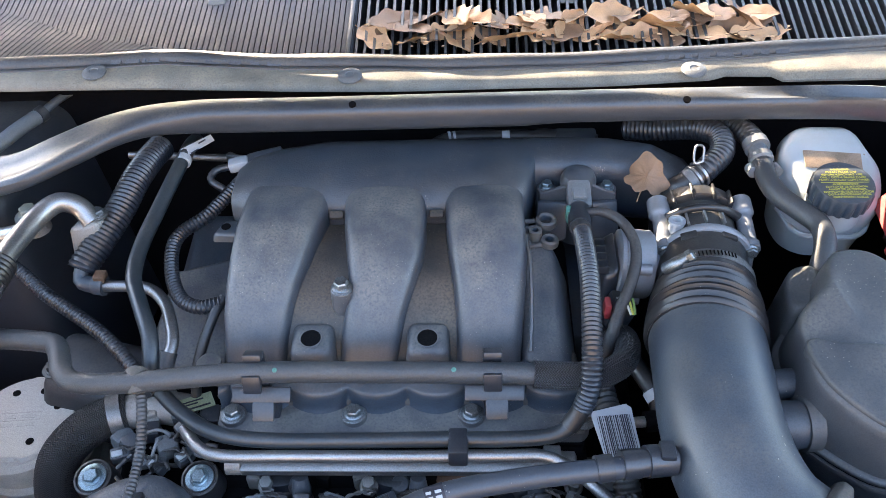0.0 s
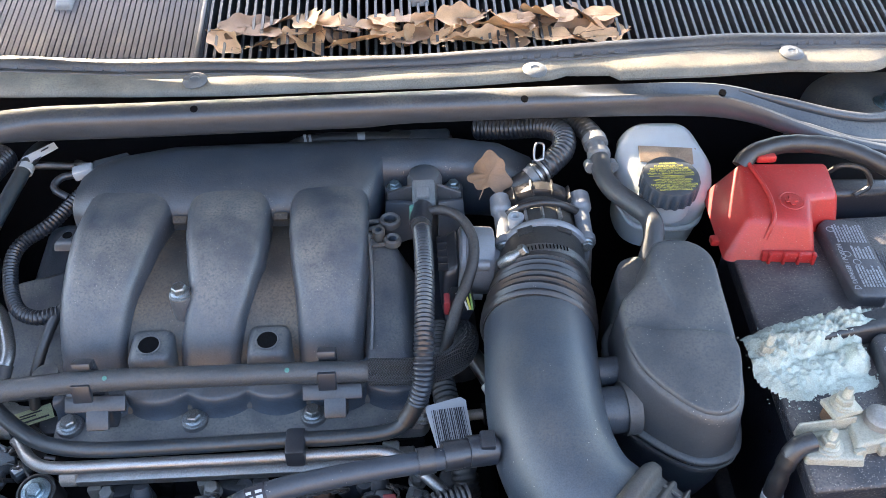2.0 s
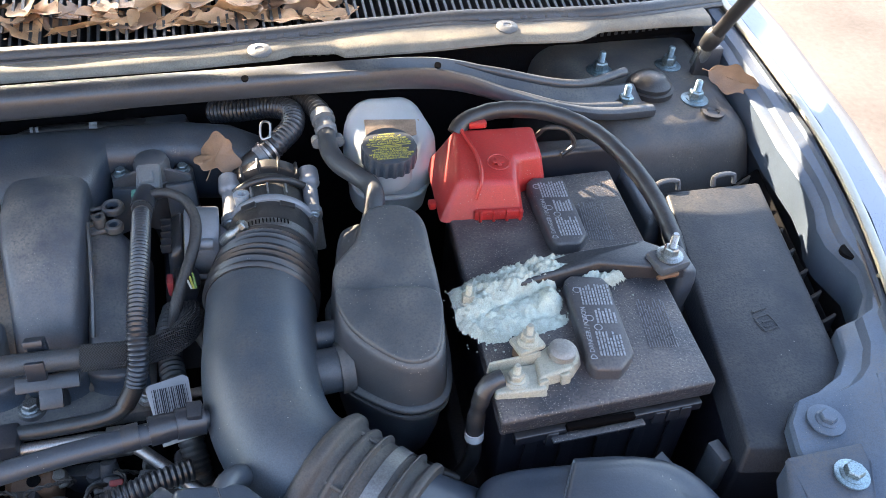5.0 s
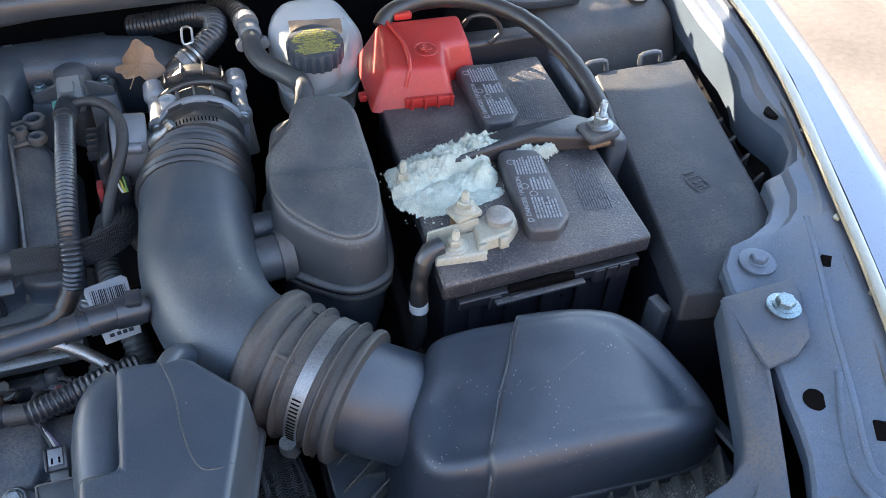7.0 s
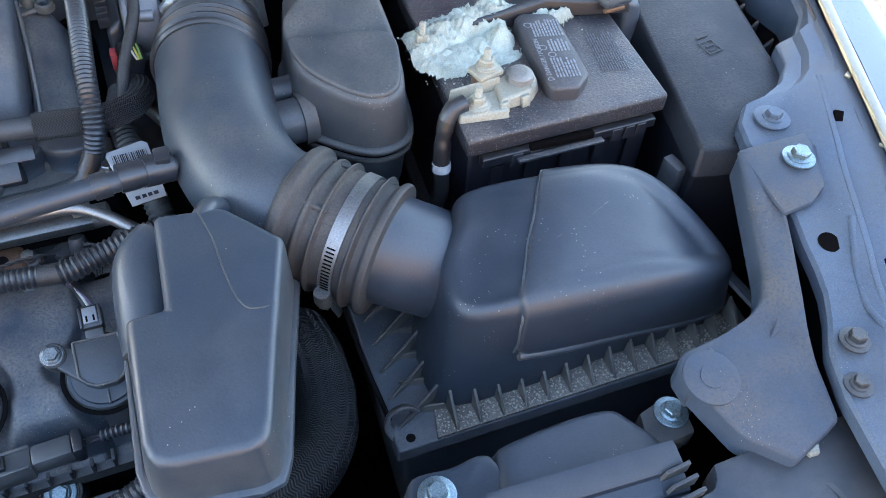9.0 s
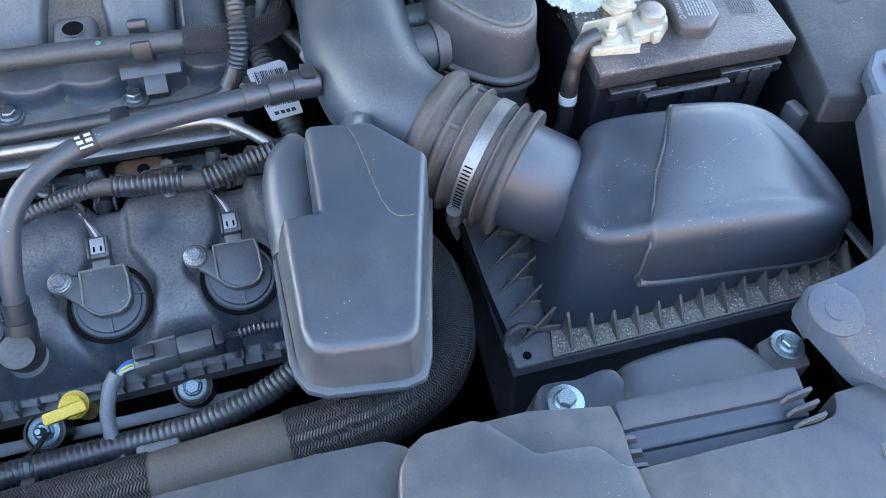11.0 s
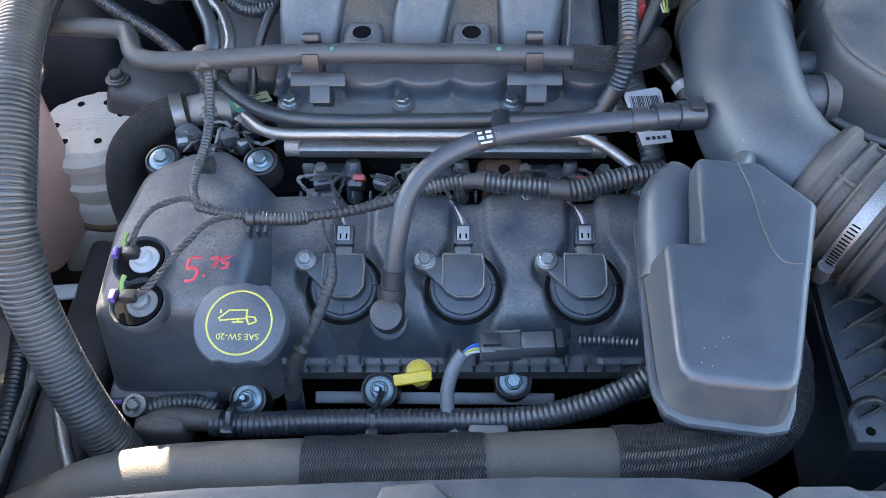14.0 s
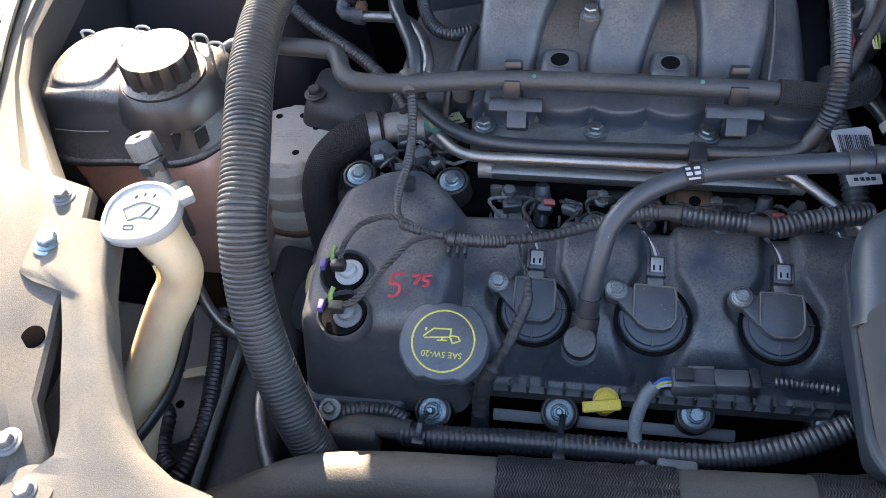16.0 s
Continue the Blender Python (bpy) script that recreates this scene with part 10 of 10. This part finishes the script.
part("line", sweep([(-0.283, 0.582, 0.930), (-0.295, 0.590, 0.944), (-0.312, 0.588, 0.952), (-0.327, 0.572, 0.950), (-0.335, 0.545, 0.948), (-0.339, 0.515, 0.948), (-0.343, 0.485, 0.946)], 0.0105, 20), "tube", ac)
part("flange", hull([(-0.31, 0.565, 0.895), (-0.275, 0.572, 0.895), (-0.268, 0.602, 0.895), (-0.30, 0.598, 0.895)], [(-0.305, 0.570, 0.932), (-0.278, 0.576, 0.932), (-0.272, 0.598, 0.932), (-0.297, 0.594, 0.932)], 0.006), "cast", ac)
bolt_parts(ac, (-0.279, 0.590, 0.932), r=0.007, h=0.006, washer=0.010)
part("sleeve", corrugated([(-0.341, 0.505, 0.947), (-0.343, 0.48, 0.945), (-0.347, 0.45, 0.940), (-0.352, 0.41, 0.93)], 0.0165, 0.005, 0.0012, 22), "rubber", ac)
part("branch", sweep([(-0.330, 0.560, 0.945), (-0.36, 0.566, 0.93), (-0.40, 0.57, 0.92)], 0.008, 14), "tube", ac)
part("bolt_pad", turned([(0.016, -0.02), (0.016, 0.0), (0.013, 0.002)], 20, pose(-0.358, 0.600, 0.925)), "cast", ac)
bolt_parts(ac, (-0.358, 0.600, 0.927), r=0.009, h=0.009, mat="lead")
purge = thing("purge_line", "ribbed black conduit ending in a quick-release fitting", "hose", (-0.27, 0.6, 0.86))
part("conduit", corrugated([(-0.246, 0.715, 0.930), (-0.252, 0.685, 0.932), (-0.258, 0.651, 0.930), (-0.266, 0.615, 0.920), (-0.279, 0.581, 0.908), (-0.291, 0.556, 0.898), (-0.295, 0.548, 0.893)], 0.0155, 0.005, 0.0016, 22), "conduit", purge)
part("elbow", sweep([(-0.294, 0.549, 0.893), (-0.295, 0.541, 0.886), (-0.288, 0.537, 0.884), (-0.272, 0.535, 0.884)], 0.0085, 14), "cover", purge)
part("coupling", sweep([(-0.280, 0.536, 0.884), (-0.268, 0.534, 0.884)], 0.0105, 16), "cover", purge)
part("red_release", block((-0.271, 0.537, 0.895), (0.012, 0.012, 0.008), 0.0015), "brass", purge, "brown release tab")
part("tube", sweep([(-0.270, 0.534, 0.884), (-0.240, 0.532, 0.885), (-0.220, 0.529, 0.884), (-0.203, 0.515, 0.881), (-0.192, 0.495, 0.877), (-0.184, 0.470, 0.870), (-0.188, 0.450, 0.860), (-0.194, 0.438, 0.845)], 0.0062, 16), "tube", purge, "bent aluminium tube")
part("tube_end", sweep([(-0.186, 0.460, 0.866), (-0.191, 0.444, 0.853)], 0.0085, 14), "cover", purge)
pcv = thing("vacuum_hose", "smooth grey-black hose with a white paper tag", "hose", (-0.21, 0.57, 0.86))
part("hose", sweep([(-0.212, 0.735, 0.925), (-0.208, 0.712, 0.936), (-0.208, 0.690, 0.940), (-0.214, 0.650, 0.934), (-0.222, 0.600, 0.925), (-0.227, 0.555, 0.919), (-0.224, 0.515, 0.915), (-0.207, 0.478, 0.911), (-0.193, 0.450, 0.903), (-0.189, 0.428, 0.889), (-0.192, 0.414, 0.868)], 0.0080, 16), "line", pcv)
flag = aim((-0.193, 0.690, 0.948), (0.1, -0.5, 1))
part("tag", hull([flag @ Vector((x, y, -0.0004)) for x, y in ((-0.016, -0.012), (0.018, 0.004), (0.014, 0.012), (-0.020, -0.002))], [flag @ Vector((x, y, 0.0004)) for x, y in ((-0.016, -0.012), (0.018, 0.004), (0.014, 0.012), (-0.020, -0.002))], 0), "palegrey", pcv, "grey printed paper tag")
bars([(-0.012, -0.002, -0.004, 0.0016), (0.001, 0.010, 0.002, 0.0016)], flag @ pose(0, 0, 0.0006, 0, 0, 26), "ink", pcv)
part("tag_wrap", sweep([(-0.2085, 0.680, 0.9387), (-0.2090, 0.672, 0.9377)], 0.0086, 14), "palegrey", pcv)
hose("harness_branch", [(-0.40, 0.575, 0.90), (-0.361, 0.552, 0.882), (-0.335, 0.533, 0.874), (-0.314, 0.521, 0.868), (-0.265, 0.490, 0.858), (-0.225, 0.454, 0.848), (-0.205, 0.43, 0.838)], 0.0078, "conduit", "ribbed black wiring conduit running to the engine", "wiring", ribs=(0.004, 0.0011))
hose("sensor_harness", [(-0.120, 0.690, 0.925), (-0.138, 0.672, 0.922), (-0.173, 0.620, 0.908), (-0.200, 0.598, 0.900), (-0.206, 0.575, 0.895), (-0.198, 0.540, 0.888), (-0.182, 0.512, 0.886), (-0.160, 0.500, 0.887), (-0.138, 0.503, 0.890)], 0.0078, "conduit", "ribbed black conduit looping beside the manifold", "wiring", ribs=(0.0042, 0.0014))
hose("sensor_lead", [(-0.136, 0.508, 0.893), (-0.144, 0.492, 0.886), (-0.153, 0.470, 0.870), (-0.160, 0.448, 0.850), (-0.162, 0.43, 0.82)], 0.0052, "rubber", "black rubber lead down beside the manifold", "wiring")
hose("thin_tube", [(-0.300, 0.74, 0.90), (-0.180, 0.725, 0.905), (-0.170, 0.715, 0.915), (-0.155, 0.705, 0.918), (-0.12, 0.700, 0.918)], 0.0045, "tube", "thin metal tube behind the manifold", "pipe")
plugs = thing("manifold_plug", "black connector with a pale clip at the manifold's end", "connector", (-0.13, 0.68, 0.90))
part("housing", block((-0.118, 0.683, 0.930), (0.040, 0.022, 0.020), 0.003, pose(0, 0, 0, 0, -6, 14)), "cover", plugs)
part("clip", block((-0.148, 0.676, 0.932), (0.022, 0.014, 0.012), 0.002, pose(0, 0, 0, 0, -6, 14)), "palegrey", plugs, "pale clip")
part("lead", sweep([(-0.158, 0.674, 0.930), (-0.172, 0.668, 0.930), (-0.176, 0.655, 0.926), (-0.160, 0.646, 0.920)], 0.0042, 10), "conduit", plugs)
panel = thing("timing_cover_panel", "dusty black plastic panel beside the manifold", "panel", (-0.19, 0.55, 0.75))
part("sheet", hull([(-0.25, 0.47, 0.76), (-0.13, 0.47, 0.76), (-0.13, 0.62, 0.76), (-0.23, 0.62, 0.76)], [(-0.232, 0.475, 0.815), (-0.138, 0.47, 0.82), (-0.138, 0.60, 0.865), (-0.215, 0.58, 0.86)], 0.006), "intake", panel)
part("lug", turned([(0.012, -0.02), (0.012, 0.0), (0.008, 0.001)], 18, pose(-0.143, 0.445, 0.868)), "intake", panel)
cable = thing("bonnet_release_cable", "grey sheathed cable crossing in front of the strut tower", "cable", (-0.41, 0.72, 0.93))
part("sheath", sweep([(-0.395, 0.754, 0.951), (-0.408, 0.724, 0.952), (-0.419, 0.699, 0.951), (-0.444, 0.659, 0.945), (-0.47, 0.62, 0.935)], 0.0085, 14), "grey", cable)
part("cable", sweep([(-0.372, 0.815, 0.948), (-0.380, 0.797, 0.951), (-0.388, 0.775, 0.952), (-0.396, 0.752, 0.951)], 0.0048, 12), "grey", cable)
part("ferrule", sweep([(-0.3935, 0.757, 0.951), (-0.3975, 0.747, 0.9512)], 0.0098, 16), "convolute", cable)
# wiring and small brackets in the gap behind the valve cover
injectors = thing("injector_harness", "loose black wires and small connectors behind the valve cover", "wiring", (0.05, 0.34, 0.78))
rnd = random.Random(77)
for k in range(9):
    x = -0.095 + 0.036 * k
    pts = [(x + rnd.uniform(-0.01, 0.01), 0.322, 0.790), (x + rnd.uniform(-0.02, 0.02), 0.331, rnd.uniform(0.806, 0.816)), (x + rnd.uniform(-0.02, 0.02), 0.342, rnd.uniform(0.800, 0.812)), (x + rnd.uniform(-0.012, 0.012), 0.352, 0.785)]
    part("wire", twisted(pts, rnd.uniform(0.0016, 0.0024), 2), rnd.choice(("tape", "rubber", "grey")), injectors)
for x, turn, mat in ((-0.080, 12, "cover"), (-0.018, -18, "grey"), (0.030, 25, "cover"), (0.098, -8, "darkbody"), (0.165, 15, "cover"), (0.205, -22, "grey")):
    clip = part("connector", block((x, 0.340, 0.793), (0.020, 0.013, 0.016), 0.0022, pose(0, 0, 0, 16, 0, turn)), mat, injectors)
    part("latch", block((x, 0.337, 0.803), (0.009, 0.007, 0.003), 0.0008, pose(0, 0, 0, 16, 0, turn)), "conduit", clip)
# low down in that corner
corner = thing("corner_pipes", "metal pipes and wiring low beside the chassis rail", "pipe", (-0.33, 0.12, 0.55))
part("pipe", sweep([(-0.45, 0.31, 0.715), (-0.437, 0.272, 0.720), (-0.421, 0.252, 0.722), (-0.403, 0.230, 0.722), (-0.385, 0.213, 0.721), (-0.363, 0.200, 0.719), (-0.33, 0.196, 0.712)], 0.0062, 14), "tube", corner, "thin bent metal pipe")
part("pipe", sweep([(-0.312, 0.140, 0.718), (-0.306, 0.112, 0.720), (-0.297, 0.090, 0.718), (-0.290, 0.074, 0.715), (-0.276, 0.050, 0.712), (-0.262, 0.03, 0.70)], 0.0068, 14), "tube", corner, "thin bent metal pipe")
part("wiring", corrugated([(-0.397, 0.245, 0.690), (-0.394, 0.220, 0.692), (-0.386, 0.188, 0.692), (-0.380, 0.159, 0.691), (-0.374, 0.125, 0.690), (-0.371, 0.100, 0.690), (-0.376, 0.062, 0.686), (-0.390, 0.03, 0.68)], 0.0098, 0.0050, 0.0014, 16), "conduit", corner, "black ribbed conduit")
part("wiring", corrugated([(-0.43, 0.125, 0.685), (-0.415, 0.110, 0.690), (-0.412, 0.088, 0.688), (-0.405, 0.068, 0.686), (-0.392, 0.055, 0.684)], 0.0105, 0.0050, 0.0016, 16), "conduit", corner, "black ribbed conduit")
part("shield_edge", sweep([(-0.397, 0.236, 0.786), (-0.394, 0.221, 0.785), (-0.388, 0.197, 0.782), (-0.380, 0.165, 0.780), (-0.375, 0.137, 0.778), (-0.373, 0.112, 0.776), (-0.374, 0.090, 0.774), (-0.382, 0.062, 0.772), (-0.396, 0.034, 0.766), (-0.415, 0.005, 0.755)], 0.0036, 12, 0.006, 2.0), "rubber", corner, "black rubber edging behind the filler neck")
part("plug", block((-0.425, 0.098, 0.690), (0.020, 0.014, 0.012), 0.002, pose(0, 0, 0, 0, 0, 25)), "teal", corner)
part("clip", block((-0.352, 0.255, 0.715), (0.028, 0.018, 0.004), 0.001, pose(0, 0, 0, 0, 0, 6)), "palegrey", corner)
part("tan_tab", hull([(-0.424, 0.166, 0.668), (-0.400, 0.174, 0.668), (-0.400, 0.186, 0.668), (-0.424, 0.178, 0.668), (-0.428, 0.172, 0.668)], [(-0.424, 0.166, 0.671), (-0.400, 0.174, 0.671), (-0.400, 0.186, 0.671), (-0.424, 0.178, 0.671), (-0.428, 0.172, 0.671)], 0), "ivory", corner)
part("oil_filter", turned([(0.034, -0.10), (0.036, -0.02), (0.030, 0.0), (0.012, 0.004)], 28, aim((-0.305, 0.26, 0.70), (-0.6, -0.2, 0.6))), "cover", corner)
part("white_collar", turned([(0.020, -0.03), (0.020, 0.012), (0.016, 0.014)], 22, aim((-0.278, 0.262, 0.735), (-0.8, -0.25, 0.45))), "ivory", corner)
part("wire_loop", sweep([(-0.245, 0.118, 0.735), (-0.262, 0.112, 0.742), (-0.256, 0.102, 0.728), (-0.250, 0.093, 0.742)], 0.0025, 8), "violet", corner)
part("eye_bolt", turned([(0.0115, -0.004), (0.0115, 0.002), (0.0105, 0.004), (0.0075, 0.004), (0.0075, 0.001), (0.005, 0.001), (0.005, 0.009), (0.0038, 0.010)], 24, aim((-0.229, 0.112, 0.740), (0, -0.4, 1))), "steel", corner)


# ---- dry leaves ----
def leaf_mesh(seed, lobes):
    """A dry curled leaf about 1 long: lobed outline, folded at the midrib, curled at the rim."""
    rnd = random.Random(seed)
    bm = bmesh.new()
    n, m = 18, 3
    curl, twist, bend = rnd.uniform(0.15, 0.6), rnd.uniform(-0.6, 0.6), rnd.uniform(-0.7, 0.9)
    rows = []
    for i in range(n + 1):
        u = i / n
        w = 0.25 * math.sin(math.pi * u ** 0.85) ** 0.7 * (1 + lobes * math.sin(u * 15 + seed)) + 0.006
        row = []
        for j in range(-m, m + 1):
            v = j / m
            y = w * v * (1 + 0.12 * noise.noise(Vector((u * 5, v * 2, seed))))
            z = curl * w * abs(v) ** 1.4 + bend * 0.28 * (u - 0.5) ** 2 + twist * (u - 0.5) * y + 0.035 * noise.noise(Vector((u * 4, v * 3, seed * 1.7)))
            row.append(bm.verts.new((u - 0.5, y, z)))
        rows.append(row)
    for a, b in zip(rows, rows[1:]):
        for k in range(2 * m):
            bm.faces.new((a[k], a[k + 1], b[k + 1], b[k]))
    sweep([(-0.62, 0, 0.04), (-0.45, 0, 0.005), (0.0, 0, 0.008), (0.42, 0, 0.01)], lambda s, f: 0.010 * (1.15 - f), 6, 0.06, 1.0, True, bm)
    return bm


LEAVES = []
for i in range(7):
    ob = part("scratch_leaf", leaf_mesh(i + 1, 0.34 if i % 2 else 0.16), "leaf" if i % 3 else "leafdark")
    LEAVES.append(ob.data)
    bpy.data.objects.remove(ob)


def leaf(x, y, z, size, turn, tip, roll, kind, label="curled dry brown leaf lying in the cowl"):
    ob = new("dry_leaf", LEAVES[kind])
    ob.matrix_basis = pose(x, y, z, roll, tip, turn) @ Matrix.Diagonal((size, size, size, 1))
    return tagged(ob, label, "leaf", "dry leaves in the cowl")


rnd = random.Random(21)
for i in range(46):
    u = i / 45
    x = 0.008 + 0.455 * u + rnd.uniform(-0.012, 0.012)
    row = i % 3
    leaf(x, 0.813 + 0.015 * row + rnd.uniform(0, 0.010), 1.002 + 0.005 * row + rnd.uniform(0, 0.004), rnd.uniform(0.040, 0.074), rnd.uniform(-75, 75) + 180 * (i % 2),
         rnd.uniform(-16, 14), rnd.uniform(-8, 34), rnd.randrange(7))
lobed = bmesh.new()
hub = lobed.verts.new((0, 0, 0))
ring = []
for k in range(60):
    a = 2 * math.pi * k / 60
    r = 0.031 * (0.70 + 0.30 * math.cos(1.5 * (a - 1.2)) ** 2 + 0.07 * math.sin(7 * a)) * (1 + 0.10 * noise.noise(Vector((math.cos(a) * 3, math.sin(a) * 3, 2))))
    ring.append([lobed.verts.new((r * u * math.cos(a), r * u * math.sin(a), 0.010 * u * u * math.sin(2 * a + 0.5) + 0.002 * noise.noise(Vector((a * 3, u * 4, 1))))) for u in (0.35, 0.7, 1.0)])
for a, b in zip(ring, ring[1:] + ring[:1]):
    lobed.faces.new((hub, a[0], b[0]))
    lobed.faces.new((a[0], a[1], b[1], b[0]))
    lobed.faces.new((a[1], a[2], b[2], b[1]))
sweep([(-0.028, -0.028, 0.004), (0.0, 0.0, 0.001), (0.020, 0.016, 0.003)], 0.0008, 6, 0.005, 1.0, True, lobed)
lobed.transform(pose(0.294, 0.630, 0.944, 30, -8, 20) @ Matrix.Scale(0.82, 4))
solid("dry_leaf", lobed, "leafdark", "lobed dry brown leaf resting behind the throttle", "leaf")
leaf(0.925, 0.662, 0.966, 0.066, -38, 6, 66, 0, "long dry brown leaf lying on the strut tower")
# pale grains between the leaves
rnd = random.Random(5)
bm = bmesh.new()
for i in range(40):
    g = bmesh.new()
    bmesh.ops.create_icosphere(g, subdivisions=1, radius=rnd.uniform(0.0008, 0.0024))
    off = Vector((rnd.uniform(0.0, 0.44), rnd.uniform(0.792, 0.806), rnd.uniform(1.008, 1.014)))
    for v in g.verts:
        v.co = Vector((v.co.x * 1.8, v.co.y, v.co.z * 0.6)) * rnd.uniform(0.6, 1.3) + off
    joined(bm, g)
solid("leaf_litter", bm, "leaf", "pale crumbs of leaf litter in the cowl", "leaf litter", "stuff")
